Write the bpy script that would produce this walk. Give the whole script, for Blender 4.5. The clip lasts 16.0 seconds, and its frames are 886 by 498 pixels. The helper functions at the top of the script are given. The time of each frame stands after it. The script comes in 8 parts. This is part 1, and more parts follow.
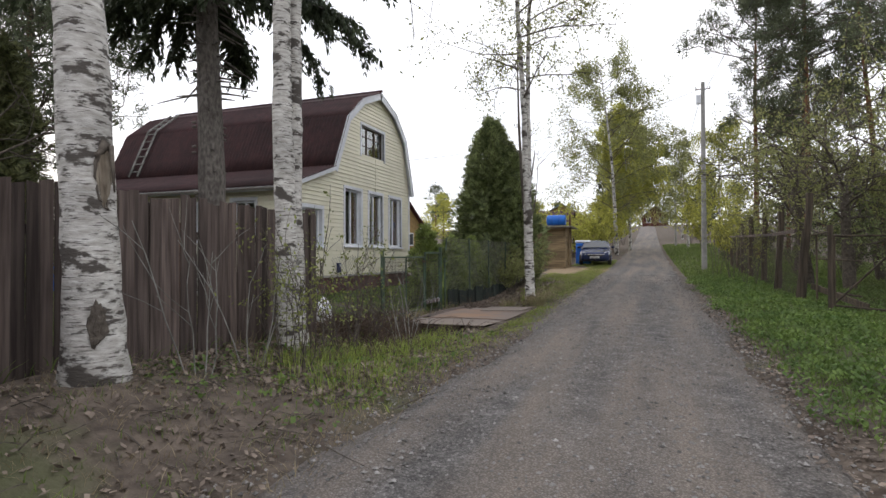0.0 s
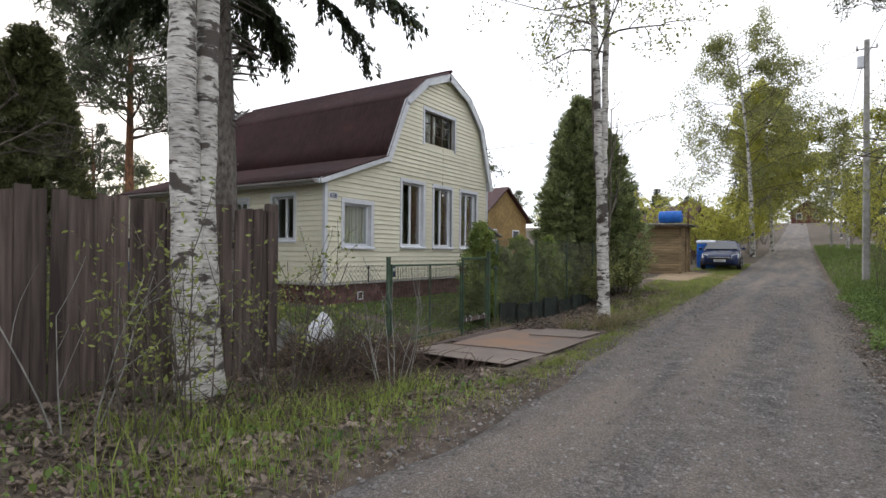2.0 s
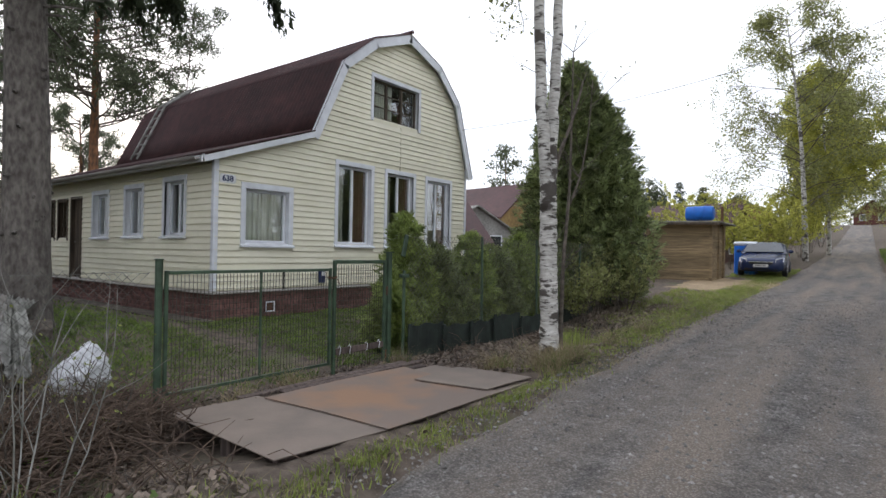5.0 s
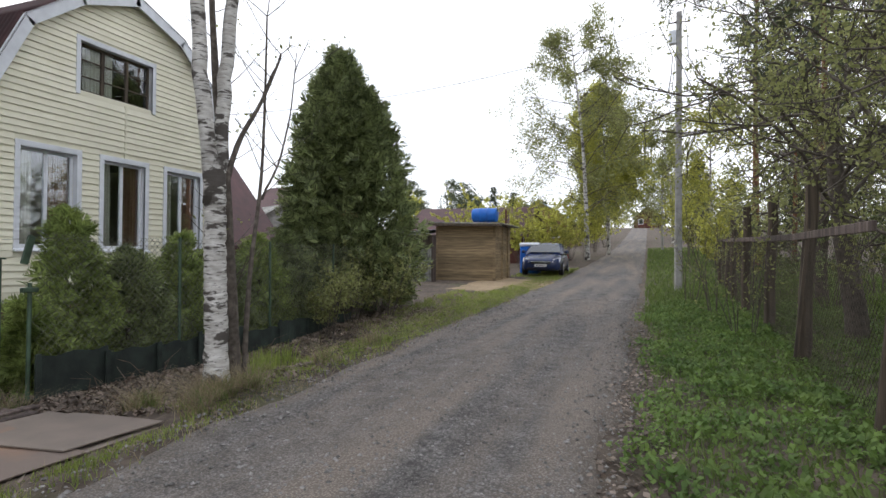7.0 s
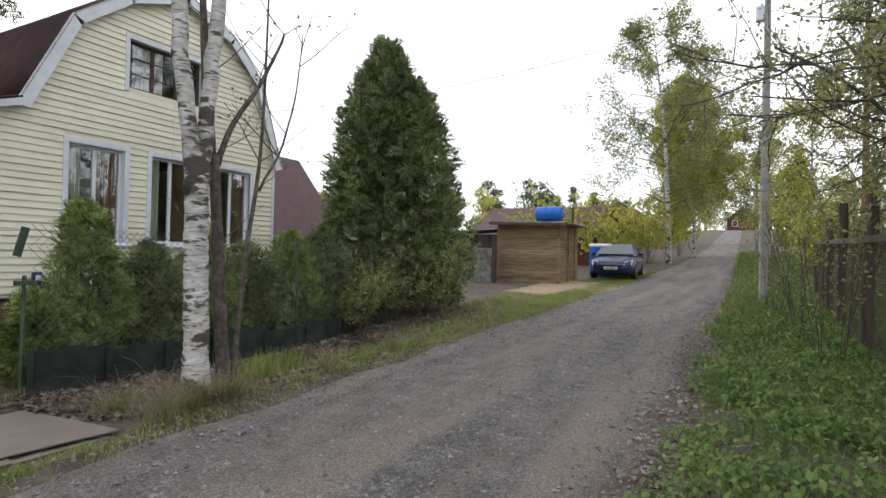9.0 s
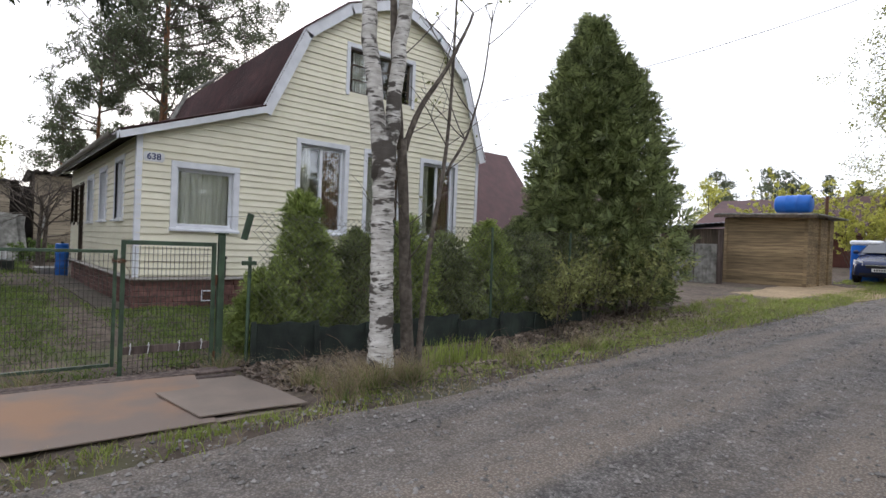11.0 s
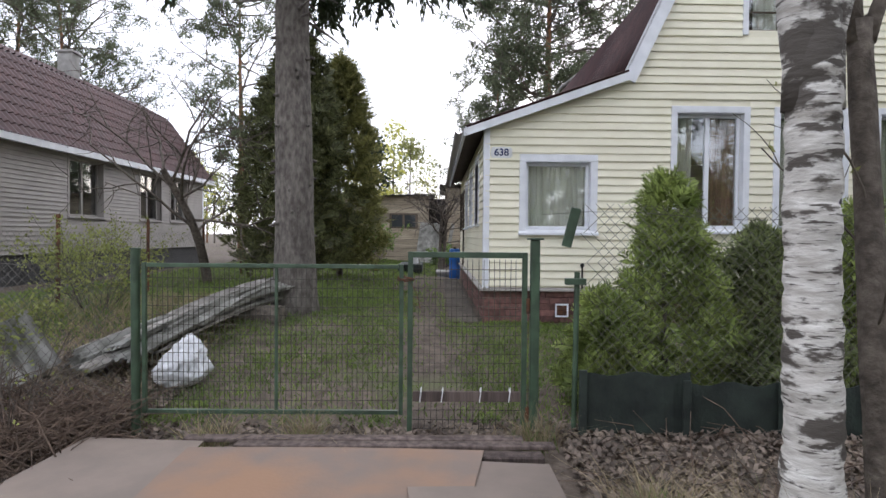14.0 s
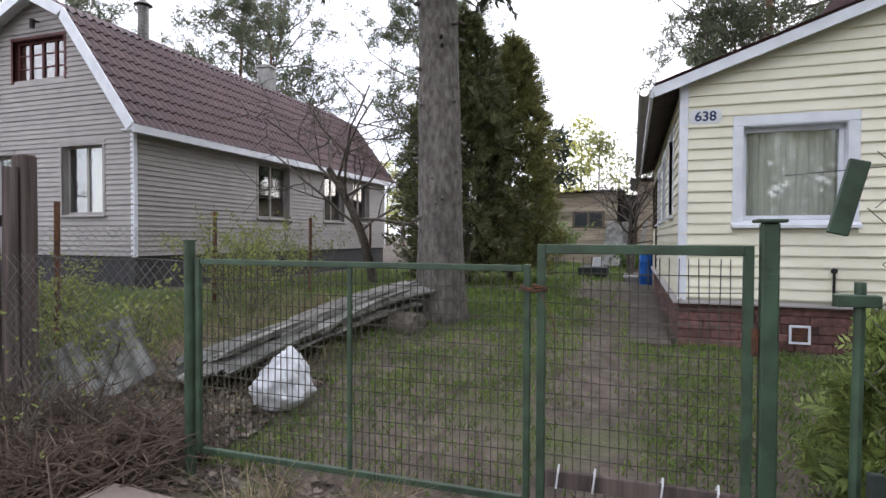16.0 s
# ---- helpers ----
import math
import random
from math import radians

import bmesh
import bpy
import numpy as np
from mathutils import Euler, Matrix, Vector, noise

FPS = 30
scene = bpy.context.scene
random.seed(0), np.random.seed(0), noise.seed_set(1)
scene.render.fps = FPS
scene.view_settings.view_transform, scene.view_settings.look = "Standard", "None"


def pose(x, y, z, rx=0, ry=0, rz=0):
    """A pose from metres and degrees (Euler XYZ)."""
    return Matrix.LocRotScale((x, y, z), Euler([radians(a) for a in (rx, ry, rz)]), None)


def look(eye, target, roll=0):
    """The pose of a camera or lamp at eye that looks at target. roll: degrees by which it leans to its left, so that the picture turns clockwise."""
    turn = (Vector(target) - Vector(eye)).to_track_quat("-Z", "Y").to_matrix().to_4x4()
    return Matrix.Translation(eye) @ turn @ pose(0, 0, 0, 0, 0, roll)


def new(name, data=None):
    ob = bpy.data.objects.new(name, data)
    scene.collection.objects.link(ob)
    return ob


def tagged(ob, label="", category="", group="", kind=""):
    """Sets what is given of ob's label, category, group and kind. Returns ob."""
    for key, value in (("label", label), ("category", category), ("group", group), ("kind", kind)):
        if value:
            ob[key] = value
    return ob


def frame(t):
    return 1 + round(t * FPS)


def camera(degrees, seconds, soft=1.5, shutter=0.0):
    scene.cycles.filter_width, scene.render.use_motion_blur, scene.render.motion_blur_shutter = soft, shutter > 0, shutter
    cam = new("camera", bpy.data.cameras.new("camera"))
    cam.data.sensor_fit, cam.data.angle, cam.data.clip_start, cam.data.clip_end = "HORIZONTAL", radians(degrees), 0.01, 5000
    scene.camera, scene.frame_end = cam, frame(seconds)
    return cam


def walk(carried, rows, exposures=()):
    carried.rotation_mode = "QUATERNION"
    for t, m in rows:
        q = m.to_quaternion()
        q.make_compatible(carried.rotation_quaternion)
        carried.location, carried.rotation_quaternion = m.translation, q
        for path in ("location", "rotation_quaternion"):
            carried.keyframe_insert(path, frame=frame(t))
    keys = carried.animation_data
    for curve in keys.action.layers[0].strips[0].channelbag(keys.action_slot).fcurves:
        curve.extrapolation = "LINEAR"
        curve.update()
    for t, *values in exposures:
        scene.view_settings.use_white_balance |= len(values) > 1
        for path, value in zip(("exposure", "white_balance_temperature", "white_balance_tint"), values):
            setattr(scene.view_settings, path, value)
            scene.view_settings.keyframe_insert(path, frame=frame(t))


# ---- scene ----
cam = camera(77.0, 16.0)
PATH = [
    (0, (-0.017, 0.421, 1.499), (-0.714, 2.295, 1.525), -0.2),
    (0.5, (0.178, 1.16, 1.507), (-0.625, 2.992, 1.529), 2.0),
    (1, (0.381, 1.91, 1.535), (-0.56, 3.675, 1.558), 2.1),
    (1.5, (0.473, 2.657, 1.584), (-0.586, 4.353, 1.601), 2.4),
    (2, (0.382, 3.412, 1.682), (-0.703, 5.092, 1.695), 0.5),
    (2.5, (0.288, 4.127, 1.703), (-0.872, 5.757, 1.711), 1.5),
    (3, (0.279, 4.747, 1.662), (-0.918, 6.349, 1.675), 1.6),
    (5.5, (0.625, 7.985, 1.724), (-0.586, 9.576, 1.736), 1.0),
    (6, (0.864, 8.487, 1.715), (-0.195, 10.184, 1.732), 0.9),
    (6.5, (1.085, 8.928, 1.719), (0.14, 10.691, 1.744), 0.8),
    (7, (1.37, 9.348, 1.77), (0.678, 11.224, 1.796), 0.5),
    (7.5, (1.577, 9.555, 1.769), (1.055, 11.486, 1.806), 0.6),
    (8, (1.676, 9.94, 1.739), (1.153, 11.87, 1.762), 0.8),
    (8.5, (1.709, 10.163, 1.74), (1.082, 12.062, 1.768), 1.0),
    (8.7, (1.744, 10.244, 1.768), (0.973, 12.089, 1.795), 1.2),
    (10.8, (1.819, 10.918, 1.623), (0.365, 12.291, 1.627), 1.9),
    (11, (1.67, 10.911, 1.66), (0.138, 12.197, 1.65), 2.2),
    (11.5, (1.352, 11.087, 1.708), (-0.409, 12.034, 1.66), 1.0),
    (12, (1.089, 11.466, 1.717), (-0.822, 12.055, 1.669), 0.5),
    (12.5, (0.637, 11.789, 1.72), (-1.307, 12.256, 1.666), 0.5),
    (13, (0.315, 12.055, 1.735), (-1.648, 12.437, 1.686), 0.4),
    (13.5, (-0.062, 12.191, 1.706), (-2.055, 12.346, 1.66), 0.5),
    (14, (-0.405, 12.271, 1.728), (-2.405, 12.295, 1.68), 0.5),
    (14.5, (-0.721, 12.39, 1.721), (-2.714, 12.22, 1.682), 0.2),
    (15, (-1.249, 12.445, 1.68), (-3.205, 12.031, 1.629), 0.2),
    (15.5, (-1.652, 12.464, 1.677), (-3.587, 11.962, 1.63), 0.3),
    (16, (-2.048, 12.486, 1.632), (-3.942, 11.844, 1.59), 0.2),
]
EXPOSURES = [(0, 0.4, 6550, 12), (3, 0.5, 6400, 11), (5.5, 0.5, 6300, 11), (8.5, 0.62, 6400, 11), (11, 0.68, 6350, 13), (12.5, 0.95, 6300, 13), (14, 1.0, 6250, 14), (16, 1.06, 6200, 15)]
walk(cam, [(t, look(eye, target, roll)) for t, eye, target, roll in PATH], EXPOSURES)

# ---- light: bright overcast evening ----
world = bpy.data.worlds.new("sky")
scene.world = world
world.use_nodes = True
wn, wl = world.node_tree.nodes, world.node_tree.links
sky = wn.new("ShaderNodeTexSky")
sky.sky_type, sky.sun_disc = "NISHITA", False
sky.sun_elevation, sky.sun_rotation = radians(16), radians(-70)
cloud_noise = wn.new("ShaderNodeTexNoise")
cloud_noise.inputs["Scale"].default_value = 1.6
cloud_noise.inputs["Detail"].default_value = 5
cloud_ramp = wn.new("ShaderNodeValToRGB")
cloud_ramp.color_ramp.elements[0].position, cloud_ramp.color_ramp.elements[0].color = 0.35, (7.5, 7.8, 8.5, 1)
cloud_ramp.color_ramp.elements[1].position, cloud_ramp.color_ramp.elements[1].color = 0.7, (9.6, 9.6, 9.8, 1)
wcoord = wn.new("ShaderNodeTexCoord")
wl.new(wcoord.outputs["Generated"], cloud_noise.inputs["Vector"])
wl.new(cloud_noise.outputs["Fac"], cloud_ramp.inputs["Fac"])
sky_mix = wn.new("ShaderNodeMixRGB")
sky_mix.inputs["Fac"].default_value = 0.86
wl.new(sky.outputs["Color"], sky_mix.inputs["Color1"])
wl.new(cloud_ramp.outputs["Color"], sky_mix.inputs["Color2"])
wl.new(sky_mix.outputs["Color"], wn["Background"].inputs["Color"])
wn["Background"].inputs["Strength"].default_value = 0.13
sun = new("sun", bpy.data.lights.new("sun", "SUN"))
sun.data.energy, sun.data.angle, sun.data.color = 0.6, radians(25), (1.0, 0.93, 0.84)
sun.matrix_world = look((-30, 12, 14), (0, 8, 0))


# ---- materials ----
def material(name, base, dark=None, scale=6.0, rough=0.8, metal=0.0, bump=0.15, bump_scale=40.0, stretch=(1, 1, 1), object_jitter=0.0, contrast=(0.35, 0.68), world_space=True, stain=0.25, island=False, spec=0.35):
    """A procedural surface: two colours mixed by noise at two scales, a bump, and a jitter of value per object or per island."""
    m = bpy.data.materials.new(name)
    m.use_nodes = True
    n, l = m.node_tree.nodes, m.node_tree.links
    bsdf = n["Principled BSDF"]
    bsdf.inputs["Roughness"].default_value, bsdf.inputs["Metallic"].default_value = rough, metal
    bsdf.inputs["Specular IOR Level"].default_value = spec
    dark = dark or tuple(c * 0.72 for c in base)
    geo = n.new("ShaderNodeNewGeometry")
    if world_space:
        where = geo.outputs["Position"]
    else:
        where = n.new("ShaderNodeTexCoord").outputs["Object"]
    mapping = n.new("ShaderNodeMapping")
    mapping.inputs["Scale"].default_value = stretch
    l.new(where, mapping.inputs["Vector"])
    fine, large = n.new("ShaderNodeTexNoise"), n.new("ShaderNodeTexNoise")
    for tex, s, d in ((fine, scale, 6.0), (large, scale * 0.13, 3.0)):
        tex.inputs["Scale"].default_value, tex.inputs["Detail"].default_value = s, d
        l.new(mapping.outputs["Vector"], tex.inputs["Vector"])
    ramp = n.new("ShaderNodeValToRGB")
    ramp.color_ramp.elements[0].position, ramp.color_ramp.elements[1].position = contrast
    ramp.color_ramp.elements[0].color, ramp.color_ramp.elements[1].color = (*dark, 1), (*base, 1)
    l.new(fine.outputs["Fac"], ramp.inputs["Fac"])
    span = n.new("ShaderNodeMapRange")
    span.inputs["From Min"].default_value, span.inputs["From Max"].default_value = 0.3, 0.7
    span.inputs["To Min"].default_value, span.inputs["To Max"].default_value = 1 - stain, 1 + stain * 0.6
    l.new(large.outputs["Fac"], span.inputs["Value"])
    value = span.outputs["Result"]
    if object_jitter:
        source = geo.outputs["Random Per Island"] if island else n.new("ShaderNodeObjectInfo").outputs["Random"]
        jitter = n.new("ShaderNodeMapRange")
        jitter.inputs["To Min"].default_value, jitter.inputs["To Max"].default_value = 1 - object_jitter, 1 + object_jitter
        l.new(source, jitter.inputs["Value"])
        times = n.new("ShaderNodeMath")
        times.operation = "MULTIPLY"
        l.new(value, times.inputs[0])
        l.new(jitter.outputs["Result"], times.inputs[1])
        value = times.outputs["Value"]
    tint = n.new("ShaderNodeVectorMath")
    tint.operation = "SCALE"
    l.new(ramp.outputs["Color"], tint.inputs["Vector"])
    l.new(value, tint.inputs["Scale"])
    l.new(tint.outputs["Vector"], bsdf.inputs["Base Color"])
    if bump:
        grain = n.new("ShaderNodeTexNoise")
        grain.inputs["Scale"].default_value, grain.inputs["Detail"].default_value = bump_scale, 4.0
        l.new(mapping.outputs["Vector"], grain.inputs["Vector"])
        relief = n.new("ShaderNodeBump")
        relief.inputs["Strength"].default_value, relief.inputs["Distance"].default_value = bump, 0.02
        l.new(grain.outputs["Fac"], relief.inputs["Height"])
        l.new(relief.outputs["Normal"], bsdf.inputs["Normal"])
    return m


def leaf_material(name, base, dark, through_light=0.35, jitter=0.3):
    """Leaves and needles: colour varies from piece to piece, and some light passes."""
    m = material(name, base, dark, scale=3.0, rough=0.6, bump=0.0, object_jitter=jitter, island=True, stain=0.2)
    n, l = m.node_tree.nodes, m.node_tree.links
    bsdf = n["Principled BSDF"]
    trans, mix = n.new("ShaderNodeBsdfTranslucent"), n.new("ShaderNodeMixShader")
    mix.inputs["Fac"].default_value = through_light
    l.new(bsdf.inputs["Base Color"].links[0].from_socket, trans.inputs["Color"])
    l.new(bsdf.outputs["BSDF"], mix.inputs[1])
    l.new(trans.outputs["BSDF"], mix.inputs[2])
    l.new(mix.outputs["Shader"], n["Material Output"].inputs["Surface"])
    return m


def glass_material(name, tint=(0.93, 0.96, 0.96)):
    """Window glass: clear, with a sharp reflection that grows at a slant."""
    m = bpy.data.materials.new(name)
    m.use_nodes = True
    n, l = m.node_tree.nodes, m.node_tree.links
    clear_node, gloss, mix, slant = n.new("ShaderNodeBsdfTransparent"), n.new("ShaderNodeBsdfGlossy"), n.new("ShaderNodeMixShader"), n.new("ShaderNodeLayerWeight")
    clear_node.inputs["Color"].default_value = (*tint, 1)
    gloss.inputs["Roughness"].default_value = 0.015
    wave = n.new("ShaderNodeTexNoise")
    wave.inputs["Scale"].default_value = 1.5
    relief = n.new("ShaderNodeBump")
    relief.inputs["Strength"].default_value, relief.inputs["Distance"].default_value = 0.05, 0.02
    l.new(wave.outputs["Fac"], relief.inputs["Height"])
    l.new(relief.outputs["Normal"], gloss.inputs["Normal"])
    power, span = n.new("ShaderNodeMath"), n.new("ShaderNodeMapRange")
    power.operation = "POWER"
    power.inputs[1].default_value = 3.5
    slant.inputs["Blend"].default_value = 0.5
    l.new(slant.outputs["Facing"], power.inputs[0])
    l.new(power.outputs["Value"], span.inputs["Value"])
    span.inputs["To Min"].default_value, span.inputs["To Max"].default_value = 0.17, 0.85
    l.new(span.outputs["Result"], mix.inputs["Fac"])
    l.new(clear_node.outputs["BSDF"], mix.inputs[1])
    l.new(gloss.outputs["BSDF"], mix.inputs[2])
    l.new(mix.outputs["Shader"], n["Material Output"].inputs["Surface"])
    return m


def bark_birch_material():
    """White birch bark with dark horizontal lenticels and black cracked patches towards the foot."""
    m = material("birch_bark", (0.68, 0.665, 0.63), (0.42, 0.395, 0.36), scale=9, rough=0.85, bump=0.5, bump_scale=14, stretch=(1, 1, 3.2), stain=0.2)
    n, l = m.node_tree.nodes, m.node_tree.links
    bsdf = n["Principled BSDF"]
    base = bsdf.inputs["Base Color"].links[0].from_socket
    geo = n.new("ShaderNodeNewGeometry")
    last = base
    for scale, stretch, low, high in ((2.4, (1.0, 1.0, 2.2), 0.55, 0.59), (5.5, (0.8, 0.8, 2.6), 0.575, 0.62), (11.0, (0.6, 0.6, 5.5), 0.57, 0.63)):
        mapping, tex, ramp, mix = n.new("ShaderNodeMapping"), n.new("ShaderNodeTexNoise"), n.new("ShaderNodeValToRGB"), n.new("ShaderNodeMixRGB")
        mapping.inputs["Scale"].default_value = stretch
        l.new(geo.outputs["Position"], mapping.inputs["Vector"])
        tex.inputs["Scale"].default_value, tex.inputs["Detail"].default_value, tex.inputs["Roughness"].default_value = scale, 8, 0.58
        l.new(mapping.outputs["Vector"], tex.inputs["Vector"])
        ramp.color_ramp.elements[0].position, ramp.color_ramp.elements[1].position = low, high
        l.new(tex.outputs["Fac"], ramp.inputs["Fac"])
        l.new(ramp.outputs["Color"], mix.inputs["Fac"])
        l.new(last, mix.inputs["Color1"])
        mix.inputs["Color2"].default_value = (0.085, 0.075, 0.066, 1)
        last = mix.outputs["Color"]
    l.new(last, bsdf.inputs["Base Color"])
    return m


M = {
    "siding_yellow": material("yellow_vinyl_siding", (0.82, 0.785, 0.63), (0.77, 0.735, 0.575), scale=3, rough=0.5, bump=0.05, object_jitter=0.04, stain=0.08),
    "siding_grey": material("grey_beige_vinyl_siding", (0.35, 0.325, 0.305), (0.305, 0.285, 0.268), scale=3, rough=0.55, bump=0.05, object_jitter=0.04, stain=0.08),
    "white_trim": material("white_plastic_trim", (0.78, 0.8, 0.84), (0.68, 0.7, 0.74), scale=5, rough=0.45, bump=0.03, stain=0.08),
    "roof_red": material("dark_red_corrugated_sheet", (0.062, 0.025, 0.025), (0.038, 0.017, 0.017), scale=4, rough=0.75, bump=0.2, stain=0.35),
    "roof_tile": material("brown_metal_tile", (0.1, 0.05, 0.045), (0.07, 0.036, 0.033), scale=4, rough=0.5, bump=0.06, stain=0.2, spec=0.5),
    "plinth": material("reddish_brown_plinth_panel", (0.2, 0.1, 0.085), (0.1, 0.055, 0.05), scale=12, rough=0.85, bump=0.5, bump_scale=35, object_jitter=0.25),
    "plinth_dark": material("dark_grey_plinth", (0.06, 0.06, 0.062), (0.04, 0.04, 0.042), scale=8, bump=0.3),
    "board_grey": material("weathered_grey_board", (0.165, 0.128, 0.112), (0.062, 0.046, 0.041), scale=14, rough=0.9, bump=0.5, bump_scale=60, stretch=(1.4, 1.4, 0.08), object_jitter=0.35),
    "post_wood": material("brown_weathered_post", (0.145, 0.112, 0.082), (0.058, 0.046, 0.036), scale=14, rough=0.9, bump=0.5, bump_scale=60, stretch=(1.4, 1.4, 0.1), object_jitter=0.15),
    "green_paint": material("worn_dark_green_paint", (0.06, 0.105, 0.062), (0.035, 0.06, 0.036), scale=10, rough=0.5, bump=0.15, stain=0.3, spec=0.5),
    "wire": material("green_grey_wire", (0.24, 0.25, 0.2), (0.13, 0.125, 0.095), scale=20, rough=0.55, metal=0.1, bump=0.0),
    "wire_dark": material("dark_green_brown_wire", (0.085, 0.085, 0.062), (0.05, 0.045, 0.036), scale=20, rough=0.6, bump=0.0),
    "wire_rust": material("brown_rusted_wire", (0.11, 0.085, 0.065), (0.07, 0.055, 0.045), scale=20, rough=0.7, bump=0.0),
    "wire_grey": material("grey_galvanised_wire", (0.2, 0.2, 0.19), (0.1, 0.09, 0.08), scale=20, rough=0.55, metal=0.5, bump=0.0),
    "rust": material("rusty_steel", (0.16, 0.07, 0.035), (0.07, 0.04, 0.028), scale=18, rough=0.85, bump=0.3),
    "plate": material("worn_painted_steel_sheet", (0.25, 0.2, 0.165), (0.19, 0.155, 0.13), scale=2.5, rough=0.7, bump=0.1, stain=0.3, spec=0.4),
    "birch": bark_birch_material(),
    "bark_spruce": material("spruce_bark", (0.21, 0.19, 0.17), (0.09, 0.078, 0.07), scale=16, rough=0.95, bump=0.9, bump_scale=32, stretch=(1, 1, 0.5)),
    "bark_pine": material("orange_pine_bark", (0.3, 0.15, 0.075), (0.11, 0.062, 0.042), scale=9, rough=0.95, bump=0.8, bump_scale=20, stretch=(1, 1, 0.45)),
    "bark_dark": material("grey_brown_bark", (0.17, 0.145, 0.12), (0.075, 0.062, 0.052), scale=16, rough=0.95, bump=0.6, bump_scale=40),
    "leaf_spruce": leaf_material("spruce_needles", (0.075, 0.095, 0.05), (0.045, 0.06, 0.034), 0.3),
    "leaf_pine": leaf_material("pine_needles", (0.14, 0.16, 0.09), (0.085, 0.105, 0.06), 0.35),
    "leaf_thuja": leaf_material("thuja_scales", (0.26, 0.305, 0.125), (0.13, 0.16, 0.068), 0.36, 0.6),
    "leaf_thuja_light": leaf_material("light_thuja_scales", (0.34, 0.41, 0.125), (0.18, 0.235, 0.07), 0.4, 0.5),
    "leaf_thuja_dark": leaf_material("dark_olive_thuja_scales", (0.165, 0.175, 0.075), (0.08, 0.09, 0.04), 0.3, 0.6),
    "leaf_thuja_olive": leaf_material("olive_thuja_scales", (0.25, 0.245, 0.085), (0.13, 0.135, 0.05), 0.35, 0.5),
    "leaf_birch": leaf_material("young_birch_leaves", (0.34, 0.35, 0.14), (0.22, 0.24, 0.09), 0.5),
    "leaf_shoot": leaf_material("small_new_shoot_leaves", (0.33, 0.36, 0.11), (0.2, 0.23, 0.07), 0.45),
    "leaf_young": leaf_material("young_spring_leaves", (0.54, 0.53, 0.12), (0.38, 0.39, 0.085), 0.5),
    "grass": leaf_material("grass_blades", (0.2, 0.27, 0.07), (0.11, 0.16, 0.045), 0.4),
    "grass_dry": leaf_material("dry_grass_blades", (0.4, 0.33, 0.2), (0.24, 0.19, 0.12), 0.35),
    "grass_fresh": leaf_material("fresh_yellow_green_blades", (0.34, 0.4, 0.1), (0.2, 0.26, 0.06), 0.45),
    "lawn": leaf_material("lawn_blades", (0.2, 0.28, 0.06), (0.1, 0.155, 0.038), 0.38),
    "herb": leaf_material("broad_green_herb_leaves", (0.2, 0.29, 0.07), (0.1, 0.17, 0.045), 0.4),
    "litter": leaf_material("dead_brown_leaves", (0.3, 0.24, 0.19), (0.13, 0.1, 0.08), 0.15, 0.5),
    "glass": glass_material("window_glass"),
    # near-black base colour that stands in for the shade inside rooms
    "room_shade": material("interior_shade_colour", (0.06, 0.05, 0.045), (0.03, 0.026, 0.024), scale=2, bump=0),
    "curtain": material("cream_curtain_cloth", (0.78, 0.75, 0.66), (0.62, 0.59, 0.5), scale=5, stretch=(6, 6, 0.2), rough=0.9, bump=0.1),
    "curtain_brown": material("brown_curtain_cloth", (0.3, 0.16, 0.1), (0.16, 0.085, 0.055), scale=5, stretch=(6, 6, 0.2), rough=0.9, bump=0.1),
    "concrete": material("grey_concrete", (0.38, 0.37, 0.35), (0.27, 0.265, 0.25), scale=7, rough=0.9, bump=0.3, stain=0.2),
    "asbestos": material("weathered_grey_slate_sheet", (0.36, 0.355, 0.33), (0.16, 0.16, 0.14), scale=6, rough=0.9, bump=0.25, stain=0.4),
    "plank_old": material("brown_plank_wall", (0.36, 0.27, 0.155), (0.19, 0.14, 0.085), scale=10, rough=0.9, bump=0.4, stretch=(0.15, 1, 2), object_jitter=0.2),
    "black": material("black_rubber", (0.02, 0.02, 0.02), (0.014, 0.014, 0.014), scale=8, rough=0.7, bump=0.1),
    "blue_plastic": material("blue_plastic", (0.02, 0.16, 0.6), (0.015, 0.12, 0.48), scale=4, rough=0.4, bump=0.04, stain=0.15),
}


# ---- building helpers ----
def mesh_of(name, bm):
    me = bpy.data.meshes.new(name)
    bm.normal_update()
    bm.to_mesh(me)
    bm.free()
    return me


def part(name, bm, mat, parent=None, label="", smooth=False):
    """Links a bmesh as ONE mesh object, under a thing or a part where a parent is given."""
    me = mesh_of(name, bm)
    me.materials.append(M[mat] if isinstance(mat, str) else mat)
    if smooth:
        me.polygons.foreach_set("use_smooth", [True] * len(me.polygons))
    ob = new(name, me)
    if parent is not None:
        ob.parent = parent
    return tagged(ob, label)


def thing(name, label, category, group="", kind="", at=(0, 0, 0), turn=0.0):
    """An Empty at a thing's base, which parents its parts."""
    ob = new(name)
    ob.empty_display_size = 0.1
    ob.matrix_world = pose(*at, 0, 0, turn)
    return tagged(ob, label, category, group, kind)


def box(bm, lo, hi, m=None, bevel=0.0):
    """A box from corner to corner, its edges bevelled where asked."""
    lo, hi = Vector(lo), Vector(hi)
    mat = Matrix.LocRotScale((lo + hi) / 2, None, hi - lo)
    made = bmesh.ops.create_cube(bm, size=1.0, matrix=(m @ mat) if m else mat)
    if bevel:
        edges = list({e for v in made["verts"] for e in v.link_edges})
        bmesh.ops.bevel(bm, geom=edges, offset=bevel, segments=1, affect="EDGES")
    return bm


